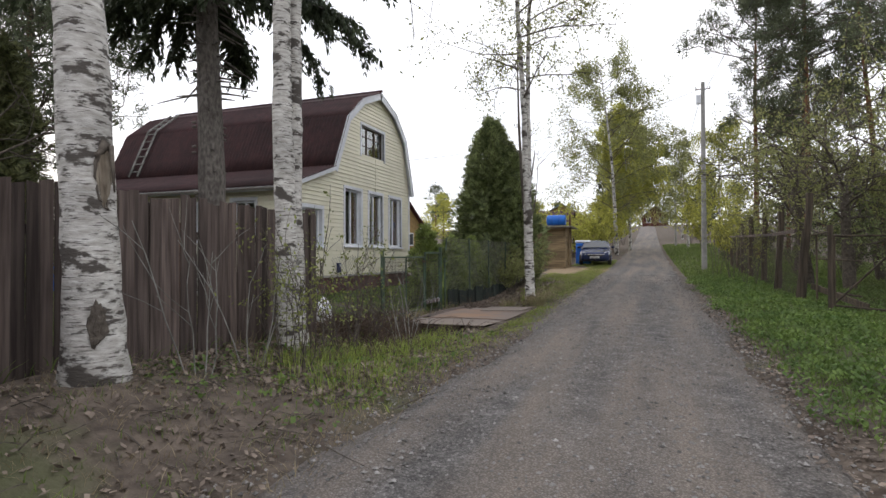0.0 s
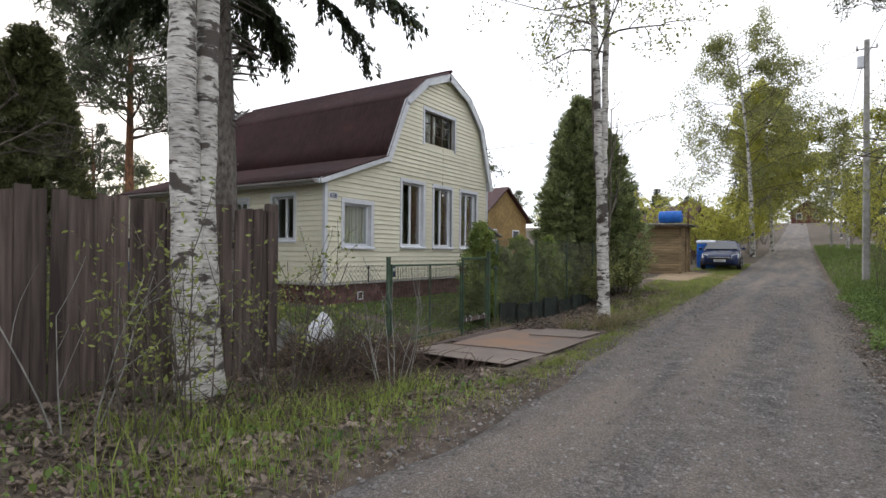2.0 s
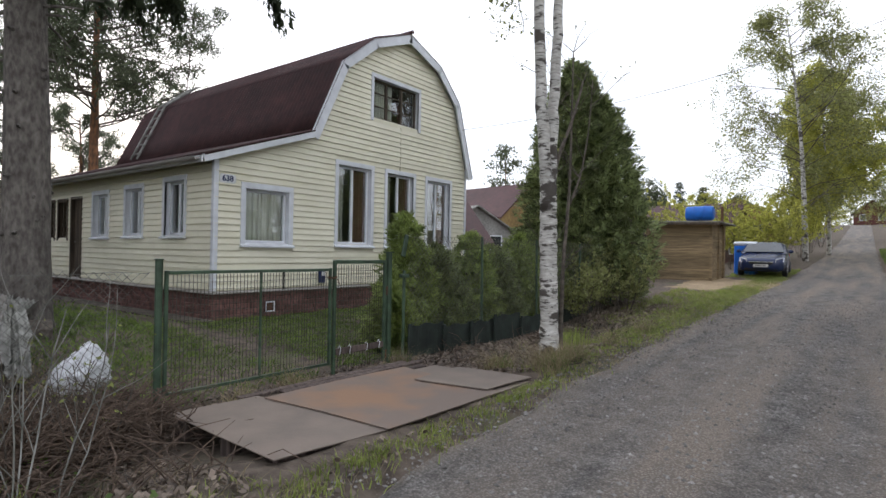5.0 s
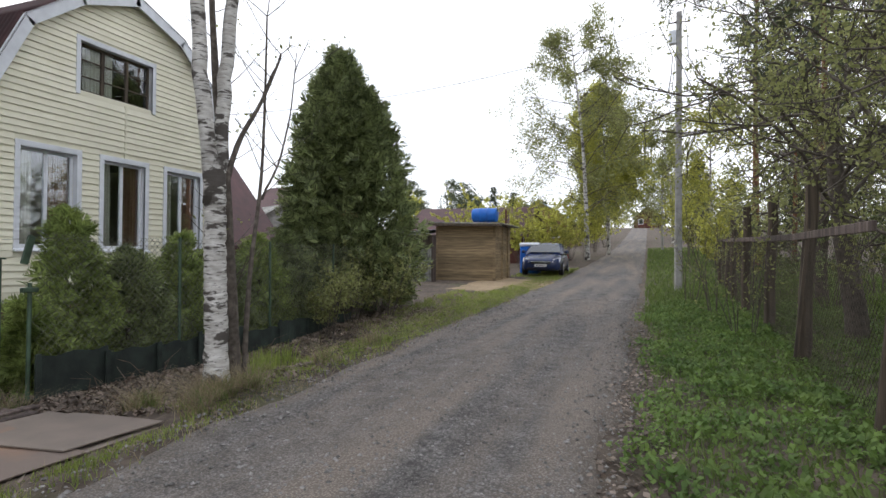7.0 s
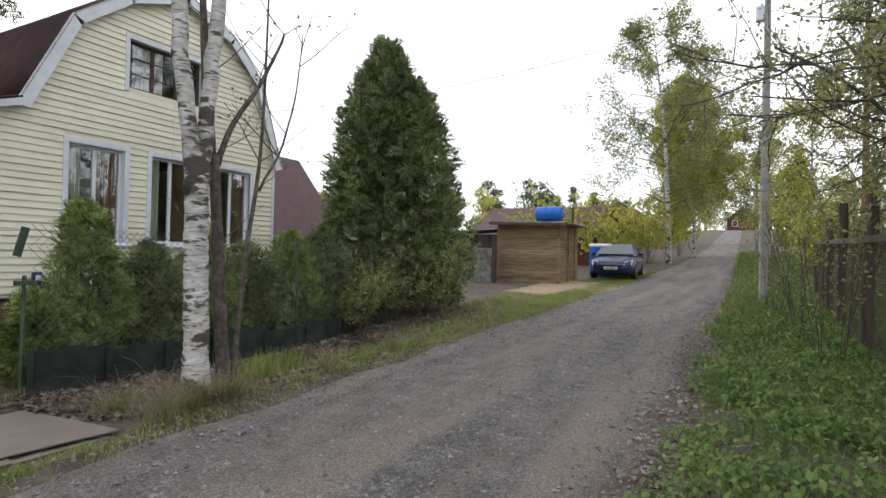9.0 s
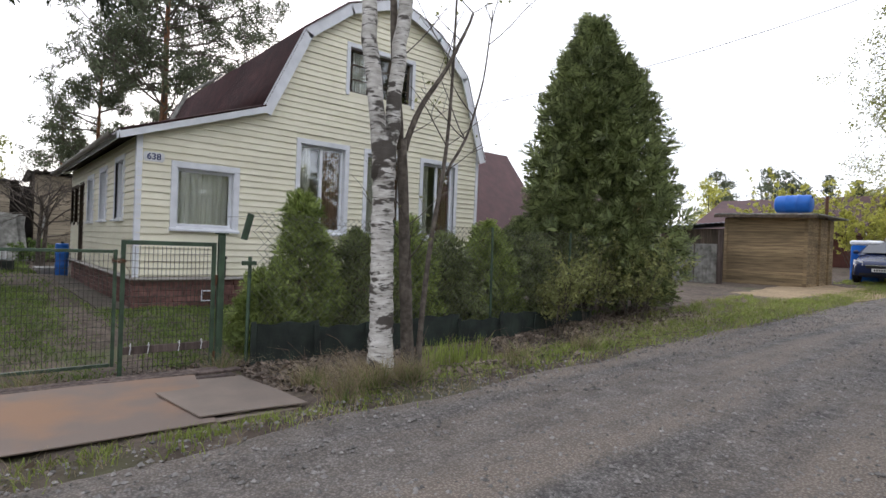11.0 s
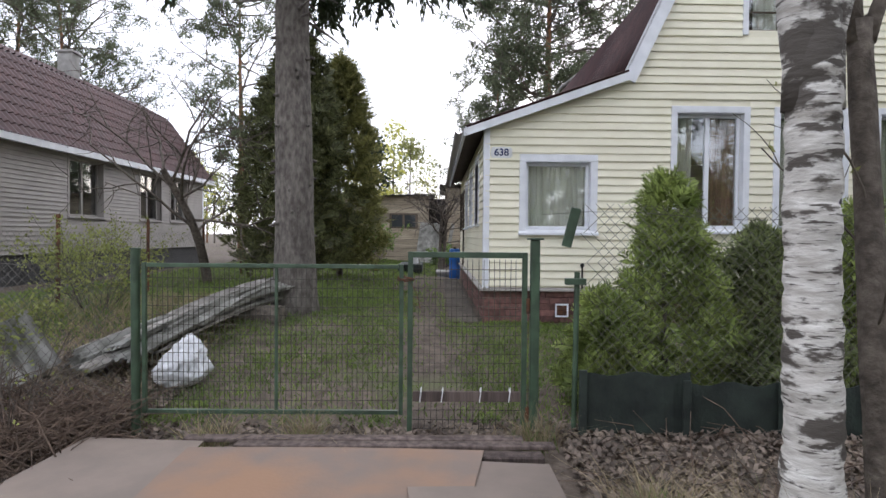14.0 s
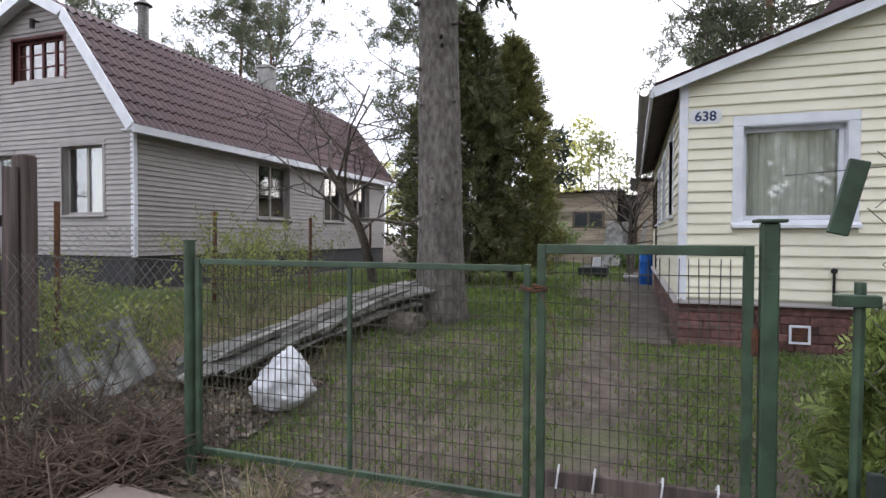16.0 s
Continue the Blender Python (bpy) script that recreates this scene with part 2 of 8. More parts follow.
def prism(bm, outline, axis, lo, hi):
    """A polygon, given in the plane across the axis, drawn out from lo to hi along it."""
    def place(a, b, c):
        return {"x": (c, a, b), "y": (a, c, b), "z": (a, b, c)}[axis]
    low = [bm.verts.new(place(a, b, lo)) for a, b in outline]
    high = [bm.verts.new(place(a, b, hi)) for a, b in outline]
    bm.faces.new(low)
    bm.faces.new(high[::-1])
    for i in range(len(low)):
        j = (i + 1) % len(low)
        bm.faces.new((low[i], high[i], high[j], low[j]))
    bmesh.ops.recalc_face_normals(bm, faces=bm.faces)
    return bm


def tube_arrays(verts, faces, points, radii, sides=6, cap=True):
    """Adds a tapered tube along points to lists of vertices and faces."""
    pts = [Vector(p) for p in points]
    start = len(verts)
    side = None
    for i, p in enumerate(pts):
        way = (pts[min(i + 1, len(pts) - 1)] - pts[max(i - 1, 0)]).normalized()
        if side is None:
            side = way.orthogonal().normalized()
        side = (side - way * side.dot(way))
        side = side.normalized() if side.length > 1e-6 else way.orthogonal().normalized()
        up = way.cross(side)
        for k in range(sides):
            a = 2 * math.pi * k / sides
            verts.append(p + (side * math.cos(a) + up * math.sin(a)) * radii[i])
    for i in range(len(pts) - 1):
        for k in range(sides):
            a, b = start + i * sides + k, start + i * sides + (k + 1) % sides
            faces.append((a, b, b + sides, a + sides))
    if cap:
        faces.append(tuple(start + k for k in range(sides))[::-1])
        faces.append(tuple(start + (len(pts) - 1) * sides + k for k in range(sides)))


def raw_object(name, verts, faces, mat, parent=None, label="", smooth=False):
    me = bpy.data.meshes.new(name)
    me.from_pydata([tuple(v) for v in verts], [], faces)
    me.materials.append(M[mat] if isinstance(mat, str) else mat)
    if smooth:
        me.polygons.foreach_set("use_smooth", [True] * len(me.polygons))
    me.update()
    ob = new(name, me)
    if parent is not None:
        ob.parent = parent
    return tagged(ob, label)


def quads_object(name, corners, mat, parent=None, label=""):
    """Corners: an array (n, 4, 3) of loose quads."""
    count = len(corners)
    me = bpy.data.meshes.new(name)
    me.vertices.add(count * 4)
    me.vertices.foreach_set("co", np.asarray(corners, dtype=np.float32).reshape(-1))
    me.loops.add(count * 4)
    me.loops.foreach_set("vertex_index", np.arange(count * 4, dtype=np.int32))
    me.polygons.add(count)
    me.polygons.foreach_set("loop_start", np.arange(0, count * 4, 4, dtype=np.int32))
    me.update(calc_edges=True)
    me.materials.append(M[mat] if isinstance(mat, str) else mat)
    ob = new(name, me)
    if parent is not None:
        ob.parent = parent
    return tagged(ob, label)


def rod(bm, a, b, radius, sides=8):
    """A straight round bar from a to b."""
    a, b = Vector(a), Vector(b)
    m = Matrix.LocRotScale((a + b) / 2, (b - a).to_track_quat("Z", "Y"), None)
    bmesh.ops.create_cone(bm, cap_ends=True, segments=sides, radius1=radius, radius2=radius, depth=(b - a).length, matrix=m)
    return bm


# ---- the lie of the land ----
ROAD_Y = (-60, -30, 0, 10, 20, 33, 60, 85, 150, 260)
ROAD_Z = (-0.9, -0.6, 0.03, 0.27, 0.5, 0.86, 2.0, 3.6, 9.0, 12.0)
LEFT_EDGE, RIGHT_EDGE = -2.05, 1.18


def left_edge(y):
    """The road's left border, which swings out a little by the gate."""
    return np.interp(y, (-5, 3, 5, 8, 12, 16, 40), (-2.45, -2.36, -2.2, -2.0, -2.1, -2.3, -2.2))


def soft_step(v):
    v = np.clip(v, 0, 1)
    return v * v * (3 - 2 * v)


def smooth_road(y):
    """The road's height, its kinks rounded off."""
    y = np.asarray(y, dtype=float)
    return sum(np.interp(y + d, ROAD_Y, ROAD_Z) for d in (-4, -2, 0, 2, 4)) / 5


def height(x, y):
    """The ground's height: road, verges, ditch and yards."""
    x, y = np.asarray(x, dtype=float), np.asarray(y, dtype=float)
    z = smooth_road(y)
    bank = np.interp(y, (-20, 3.5, 6.7, 9.0, 13.5, 17, 24), (0.35, 0.36, 0.13, -0.12, -0.17, -0.3, 0.0))
    z = z + bank * soft_step((-2.3 - x) / 2.2)
    ditch = np.interp(y, (4.5, 6.5, 8.6, 9.4, 13.3, 13.9, 18, 22), (0, 0.14, 0.24, 0.1, 0.1, 0.16, 0.16, 0))
    z = z - ditch * np.exp(-((x + 3.7) / 0.5) ** 2)
    yard = np.interp(y, (-10, 3, 10, 13, 21, 40), (0.55, 0.5, 0.56, 0.36, 0.36, 1.0))
    blend = soft_step((-5.2 - x) / 3.4) * (1 - soft_step((y - 22) / 8))
    z = z * (1 - blend) + yard * blend
    z = z + 0.1 * soft_step((x - 1.3) / 1.2)
    along = soft_step((y - 9.5) / 0.25) * soft_step((13.2 - y) / 0.2) * soft_step((x + 4.5) / 0.15)
    z = z - np.maximum(z - 0.268, 0) * along * soft_step((-2.2 - x) / 0.25)
    under = along * soft_step((-2.68 - x) / 0.1) * soft_step((y - 9.65) / 0.2)
    return z - np.maximum(z - 0.2, 0) * under


def ground_at(x, y):
    return float(height(x, y))



# ---- ground and road ----
def ground_material():
    """Soil and leaf litter, with lawn where the noise and the plots' lines say so."""
    m = material("ground_mix", (0.17, 0.135, 0.105), (0.07, 0.054, 0.043), scale=7, bump=0.9, bump_scale=26, rough=0.95, contrast=(0.3, 0.7))
    n, l = m.node_tree.nodes, m.node_tree.links
    bsdf = n["Principled BSDF"]
    geo, tex, ramp, mix = n.new("ShaderNodeNewGeometry"), n.new("ShaderNodeTexNoise"), n.new("ShaderNodeValToRGB"), n.new("ShaderNodeMixRGB")
    tex.inputs["Scale"].default_value, tex.inputs["Detail"].default_value = 0.7, 8
    l.new(geo.outputs["Position"], tex.inputs["Vector"])
    ramp.color_ramp.elements[0].position, ramp.color_ramp.elements[1].position = 0.56, 0.74
    l.new(tex.outputs["Fac"], ramp.inputs["Fac"])
    l.new(ramp.outputs["Color"], mix.inputs["Fac"])
    l.new(bsdf.inputs["Base Color"].links[0].from_socket, mix.inputs["Color1"])
    mix.inputs["Color2"].default_value = (0.1, 0.11, 0.05, 1)
    l.new(mix.outputs["Color"], bsdf.inputs["Base Color"])
    return m


def road_material():
    """Grey gravel packed into earth: stones, worn wheel tracks, brownish edges."""
    m = material("gravel_road", (0.27, 0.254, 0.24), (0.095, 0.088, 0.083), scale=30, bump=0.9, bump_scale=120, rough=0.92, contrast=(0.3, 0.7), stain=0.42)
    n, l = m.node_tree.nodes, m.node_tree.links
    bsdf = n["Principled BSDF"]
    geo = n.new("ShaderNodeNewGeometry")
    base = bsdf.inputs["Base Color"].links[0].from_socket
    patch, ramp, mix = n.new("ShaderNodeTexNoise"), n.new("ShaderNodeValToRGB"), n.new("ShaderNodeMixRGB")
    stretch = n.new("ShaderNodeMapping")
    stretch.inputs["Scale"].default_value = (1.5, 0.16, 1)
    l.new(geo.outputs["Position"], stretch.inputs["Vector"])
    l.new(stretch.outputs["Vector"], patch.inputs["Vector"])
    patch.inputs["Scale"].default_value, patch.inputs["Detail"].default_value = 1.3, 7
    ramp.color_ramp.elements[0].position, ramp.color_ramp.elements[1].position = 0.38, 0.66
    l.new(patch.outputs["Fac"], ramp.inputs["Fac"])
    l.new(ramp.outputs["Color"], mix.inputs["Fac"])
    l.new(base, mix.inputs["Color1"])
    mix.inputs["Color2"].default_value = (0.27, 0.228, 0.19, 1)
    cells, cramp, cmix = n.new("ShaderNodeTexVoronoi"), n.new("ShaderNodeValToRGB"), n.new("ShaderNodeMixRGB")
    cells.inputs["Scale"].default_value = 58
    l.new(geo.outputs["Position"], cells.inputs["Vector"])
    cramp.color_ramp.elements[0].position, cramp.color_ramp.elements[1].position = 0.05, 0.6
    cramp.color_ramp.elements[0].color, cramp.color_ramp.elements[1].color = (1.5, 1.5, 1.5, 1), (0.6, 0.6, 0.6, 1)
    l.new(cells.outputs["Distance"], cramp.inputs["Fac"])
    cmix.blend_type = "MULTIPLY"
    cmix.inputs["Fac"].default_value = 0.8
    l.new(mix.outputs["Color"], cmix.inputs["Color1"])
    l.new(cramp.outputs["Color"], cmix.inputs["Color2"])
    l.new(cmix.outputs["Color"], bsdf.inputs["Base Color"])
    return m


M["ground"], M["road"] = ground_material(), road_material()


def sheet(name, xs, ys, zs, mat, label, category):
    """A grid sheet as one mesh; zs is an array (rows along y, columns along x)."""
    nx, ny = len(xs), len(ys)
    gx, gy = np.meshgrid(xs, ys)
    verts = np.stack([gx, gy, zs], -1).reshape(-1, 3)
    a = (np.arange(ny - 1)[:, None] * nx + np.arange(nx - 1)[None, :]).reshape(-1)
    faces = np.stack([a, a + 1, a + nx + 1, a + nx], -1).tolist()
    ob = raw_object(name, verts, faces, mat, smooth=True)
    return tagged(ob, label, category, kind="structure")


def rough_noise(gx, gy, size, amount):
    """Cheap bumpy noise from a few crossed waves."""
    rng = np.random.RandomState(5)
    total = np.zeros_like(gx)
    for i in range(9):
        a, f, p = rng.rand() * 6.28, (0.6 + i * 0.55) / size, rng.rand() * 6.28
        total += np.sin((gx * math.cos(a) + gy * math.sin(a)) * f * 6.28 + p) / (1 + i * 0.5)
    return total * amount


gx_line = np.unique(np.concatenate([np.linspace(-1500, -60, 14), np.linspace(-60, -14, 40), np.linspace(-14, -6, 50), np.linspace(-6, 4.5, 106), np.linspace(4.5, 20, 50), np.linspace(20, 60, 20), np.linspace(60, 1500, 14)]))
gy_line = np.unique(np.concatenate([np.linspace(-1500, -40, 12), np.linspace(-40, -4, 36), np.linspace(-4, 24, 225), np.linspace(24, 60, 90), np.linspace(60, 260, 80), np.linspace(260, 1500, 12)]))
gxx, gyy = np.meshgrid(gx_line, gy_line)
near = soft_step((24 - np.abs(gxx)) / 8) * soft_step((40 - np.abs(gyy - 12)) / 10)
on_road = soft_step((gxx - left_edge(gyy) + 0.25) / 0.35) * soft_step((RIGHT_EDGE + 0.2 - gxx) / 0.35)
gzz = height(gxx, gyy) + near * rough_noise(gxx, gyy, 1.3, 0.011) - on_road * 0.07
sheet("ground", gx_line, gy_line, gzz, "ground", "dark soil with dead leaves and patchy grass", "ground")

rx_line = np.linspace(0, 1, 46)
ry_line = np.unique(np.concatenate([np.linspace(-40, -3, 60), np.linspace(-3, 24, 300), np.linspace(24, 180, 160)]))


def build_road():
    u, y = np.meshgrid(rx_line, ry_line)
    left = left_edge(y) + 0.06 * np.sin(y * 0.9) + 0.06 * np.sin(y * 2.7 + 1)
    right = RIGHT_EDGE + 0.07 * np.sin(y * 1.1 + 2) + 0.05 * np.sin(y * 3.1)
    x = left + (right - left) * u
    z = smooth_road(y) + 0.012
    ruts = np.exp(-((u - 0.27) / 0.1) ** 2) + np.exp(-((u - 0.75) / 0.1) ** 2)
    z += -0.018 * ruts + rough_noise(x, y, 0.8, 0.0035)
    edge = np.minimum(u, 1 - u)
    z -= 0.09 * soft_step((0.06 - edge) / 0.06) + 0.012 * soft_step((0.16 - edge) / 0.16)
    verts = np.stack([x, y, z], -1).reshape(-1, 3)
    nx = len(rx_line)
    a = (np.arange(len(ry_line) - 1)[:, None] * nx + np.arange(nx - 1)[None, :]).reshape(-1)
    ob = raw_object("road", verts, np.stack([a, a + 1, a + nx + 1, a + nx], -1).tolist(), "road", smooth=True)
    tagged(ob, "grey gravel road with worn wheel tracks", "road", kind="structure")


build_road()


# ---- walls, boards and windows of houses ----
def spans_at(z, outline, holes, z_to=None):
    """The stretches of wall at height z, by an outline (low, high) in z and the openings' (a0, a1, z0, z1)."""
    lo, hi = outline(z)
    if hi <= lo:
        return []
    free = [(lo, hi)]
    for a0, a1, b0, b1 in holes:
        if b0 < z < b1:
            nxt = []
            for s, e in free:
                if a1 <= s or a0 >= e:
                    nxt.append((s, e))
                else:
                    if a0 > s:
                        nxt.append((s, a0))
                    if a1 < e:
                        nxt.append((a1, e))
            free = nxt
    return free


def wall_mesh(outline, holes, breaks, axis, lo, hi):
    """A thick wall with openings through it, as one mesh: trapezoids between the heights in breaks."""
    bm = bmesh.new()
    levels = sorted(set(breaks) | {h for hole in holes for h in hole[2:]})
    levels = [z for z in levels if breaks[0] <= z <= breaks[-1]]
    for z0, z1 in zip(levels, levels[1:]):
        mid = (z0 + z1) / 2
        o0, o1 = outline(z0 + 1e-4), outline(z1 - 1e-4)
        om = outline(mid)
        for s, e in spans_at(mid, outline, holes):
            s0, s1 = (o0[0], o1[0]) if s == om[0] else (s, s)
            e0, e1 = (o0[1], o1[1]) if e == om[1] else (e, e)
            if min(e0 - s0, e1 - s1) < -1e-3 or max(e0 - s0, e1 - s1) < 1e-3:
                continue
            prism(bm, [(s0, z0), (e0, z0), (max(e1, s1 + 1e-3), z1), (s1, z1)], axis, lo, hi)
    return bm


def siding(parent, outline, holes, z0, z1, step, axis, face, out, mat, kept=None):
    """Lapped boards on a wall's face, each an object: proud at its foot, tucked in at its top. out: +1 or -1 along the axis."""
    z = z0
    shared = {}
    while z < z1 - 0.02:
        top = min(z + step, z1)
        mid = (z + top) / 2
        o0, o1, om = outline(z + 0.002), outline(top - 0.002), outline(mid)
        for s, e in spans_at(mid, outline, holes):
            s0, s1 = (o0[0], o1[0]) if s == om[0] else (s, s)
            e0, e1 = (o0[1], o1[1]) if e == om[1] else (e, e)
            if e0 - s0 < 0.02:
                continue
            e1 = max(e1, s1 + 0.002)
            key = (round(e0 - s0, 3), round(s1 - s0, 3), round(e1 - s0, 3), round(top - z, 3))
            if key not in shared:
                bm = bmesh.new()
                rows = [(0.0, 0.001, s0, e0), (0.0, 0.028, s0, e0), (0.012, 0.031, s0, e0), (step * 0.485, 0.01, s0 + (s1 - s0) * 0.485, e0 + (e1 - e0) * 0.485), (step * 0.49, 0.027, s0 + (s1 - s0) * 0.5, e0 + (e1 - e0) * 0.5), (step * 0.55, 0.028, s0 + (s1 - s0) * 0.56, e0 + (e1 - e0) * 0.56), (top - z, 0.005, s1, e1)]
                rings = []
                for dz, dp, a, b in rows:
                    ring = []
                    for q in (a - s0, b - s0):
                        ring.append(bm.verts.new({"x": (out * dp, q, dz), "y": (q, out * dp, dz)}[axis]))
                    rings.append(ring)
                for r0, r1 in zip(rings, rings[1:]):
                    bm.faces.new((r0[0], r0[1], r1[1], r1[0]))
                bmesh.ops.recalc_face_normals(bm, faces=bm.faces)
                shared[key] = mesh_of("siding_board", bm)
                shared[key].materials.append(M[mat])
            ob = new("siding_board", shared[key])
            ob.matrix_world = Matrix.Translation({"x": (face, s0, z), "y": (s0, face, z)}[axis])
            ob.parent = parent
        z = top


def window(name, axis, face, out, a0, a1, z0, z1, label, panes=2, bars=False, trim=0.1, sill=True, cloth="", trim_mat="white_trim", deep=0.09, parent=None, sash_mat=None):
    """A window in an opening: outer trim, a sill, a sash with its panes set back, and cloth behind."""
    def place(a, d, z):
        return {"x": (face + out * d, a, z), "y": (a, face + out * d, z)}[axis]

    def slab(bm, a, b, d0, d1, low, high, bevel=0.004):
        p, q = place(a, d0, low), place(b, d1, high)
        return box(bm, [min(i, j) for i, j in zip(p, q)], [max(i, j) for i, j in zip(p, q)], bevel=bevel)

    root = thing(name, label, "window", kind="structure", at=place((a0 + a1) / 2, 0, z0)) if parent is None else parent
    shift = Matrix.Translation(-Vector(root.matrix_world.translation)) if parent is None else Matrix()

    def add(pname, bm, mat, lab="", over=root):
        bm.transform(shift)
        return part(pname, bm, mat, over, lab)

    t = trim
    bm = bmesh.new()
    slab(bm, a0, a1, -0.02, 0.035, z1 - t, z1)
    slab(bm, a0, a0 + t, -0.02, 0.034, z0, z1 - t)
    slab(bm, a1 - t, a1, -0.02, 0.034, z0, z1 - t)
    slab(bm, a0 + t - 0.012, a1 - t + 0.012, -deep, 0.03, z1 - t - 0.012, z1 - t)
    slab(bm, a0 + t - 0.012, a0 + t, -deep, 0.03, z0 + t * 0.5, z1 - t)
    slab(bm, a1 - t, a1 - t + 0.012, -deep, 0.03, z0 + t * 0.5, z1 - t)
    outer = add("window_frame", bm, trim_mat)
    if sill:
        bm = bmesh.new()
        p = [(-deep, z0 + t * 0.85), (0.0, z0 + t * 0.75), (0.09, z0 + t * 0.3), (0.09, z0), (0.035, z0), (-deep, z0)]
        low, high = a0 - 0.01, a1 + 0.01
        if axis == "x":
            prism(bm, [(face + out * d, z) for d, z in p], "y", low, high)
        else:
            prism(bm, [(face + out * d, z) for d, z in p], "x", low, high)
        add("window_sill", bm, trim_mat)
    in0, in1, b0, b1 = a0 + t, a1 - t, z0 + t * 0.85, z1 - t - 0.012
    s = 0.05
    bm = bmesh.new()
    slab(bm, in0, in1, -deep - 0.05, -deep, b1 - s, b1)
    slab(bm, in0, in1, -deep - 0.05, -deep, b0, b0 + s)
    slab(bm, in0, in0 + s, -deep - 0.05, -deep, b0 + s, b1 - s)
    slab(bm, in1 - s, in1, -deep - 0.05, -deep, b0 + s, b1 - s)
    width = (in1 - in0) / panes
    for i in range(1, panes):
        slab(bm, in0 + i * width - s * 0.7, in0 + i * width + s * 0.7, -deep - 0.05, -deep + 0.004, b0 + s, b1 - s)
    add("sash", bm, sash_mat or trim_mat)
    for i in range(panes):
        bm = bmesh.new()
        slab(bm, in0 + i * width + s * 0.5, in0 + (i + 1) * width - s * 0.5, -deep - 0.03, -deep - 0.024, b0 + s * 0.5, b1 - s * 0.5, 0)
        pane = add("pane", bm, "glass")
        pane.visible_shadow = False
    if bars:
        bm = bmesh.new()
        for k in range(1, bars):
            zz = b0 + (b1 - b0) * k / bars
            slab(bm, in0 + s, in1 - s, -deep - 0.04, -deep - 0.008, zz - 0.012, zz + 0.012, 0)
        add("glazing_bar", bm, sash_mat or trim_mat)
    if cloth:
        for lo, hi, mat in cloth:
            bm = bmesh.new()
            steps = 40
            prev = None
            for k in range(steps + 1):
                a = in0 + (in1 - in0) * (lo + (hi - lo) * k / steps)
                d = -deep - 0.085 + 0.02 * math.sin(k * 1.25) + 0.01 * math.sin(k * 2.9)
                pair = (bm.verts.new(place(a, d, b0 - 0.05)), bm.verts.new(place(a, d, b1 + 0.05)))
                if prev:
                    bm.faces.new((prev[0], pair[0], pair[1], prev[1]))
                prev = pair
            add("curtain", bm, mat)
    return root


# ---- the yellow house ----
FACE, SIDE = -9.19, 13.03
BACK = -18.6
GABLE = [(15.13, 4.19), (15.98, 6.0), (17.0, 6.82), (18.3, 7.33), (19.6, 6.84), (20.5, 6.0), (21.22, 3.93)]
G_Y, G_Z = [p[0] for p in GABLE], [p[1] for p in GABLE]


def facade_outline(z):
    """Where the front wall begins and ends at height z: lean-to, main body and gable."""
    if z < 3.42:
        lo = SIDE
    elif z < 4.3:
        lo = SIDE + (z - 3.42) / 0.88 * (15.25 - SIDE)
    else:
        lo = float(np.interp(z, [4.17, 5.95, 6.76, 7.25], [15.25, 16.04, 17.03, 18.29]))
    hi = 21.05 if z < 4.2 else float(np.interp(z, [4.2, 5.95, 6.77, 7.25], [21.05, 20.45, 19.57, 18.31]))
    return lo, hi


WINDOWS_FRONT = [(13.57, 14.8, 1.75, 3.02), (15.95, 17.2, 1.79, 3.8), (17.58, 18.78, 1.79, 3.8), (19.18, 20.4, 1.79, 3.8), (17.05, 18.93, 4.92, 6.08)]
holes_front = [(a + 0.08, b - 0.08, c + 0.08, d - 0.08) for a, b, c, d in WINDOWS_FRONT]
trim_front = [(a + 0.002, b - 0.002, c + 0.002, d - 0.002) for a, b, c, d in WINDOWS_FRONT]
WINDOWS_SIDE = [(-11.1, -10.15, 1.9, 3.16), (-12.88, -11.93, 1.9, 3.1), (-14.62, -13.64, 1.88, 3.05)]
PORCH = [(-16.85, -16.1, 1.85, 2.95), (-17.6, -16.98, 1.85, 2.95)]
DOOR = (-15.95, -15.2, 0.82, 2.97)
holes_side = [(a + 0.07, b - 0.07, c + 0.07, d - 0.07) for a, b, c, d in WINDOWS_SIDE + PORCH] + [DOOR]
trim_side = [(a + 0.002, b - 0.002, c + 0.002, d - 0.002) for a, b, c, d in WINDOWS_SIDE + PORCH] + [DOOR]


def corrugated(parent, name, y0, z0, y1, z1, x0, x1, mat, label, wave=0.13, amp=0.026, rows=3):
    """A wavy roof sheet from (y0, z0) up to (y1, z1), its waves running down the slope."""
    n = int((x1 - x0) / wave * 5)
    xs = np.linspace(x0, x1, n)
    run, rise = y1 - y0, z1 - z0
    length = math.hypot(run, rise)
    ny, nz = -rise / length, run / length
    if nz < 0:
        ny, nz = -ny, -nz
    verts, faces = [], []
    for side in (0, 1):
        for k in range(rows + 1):
            f = k / rows
            for x in xs:
                h = amp * math.sin(x / wave * 2 * math.pi) - side * 0.012
                verts.append((x, y0 + run * f + ny * h, z0 + rise * f + nz * h))
    per = n * (rows + 1)
    for side in (0, 1):
        for k in range(rows):
            for i in range(n - 1):
                a = side * per + k * n + i
                q = (a, a + 1, a + n + 1, a + n)
                faces.append(q if side == 0 else q[::-1])
    for i in range(n - 1):
        faces.append((i, per + i, per + i + 1, i + 1))
    return raw_object(name, verts, faces, mat, parent, label, smooth=True)


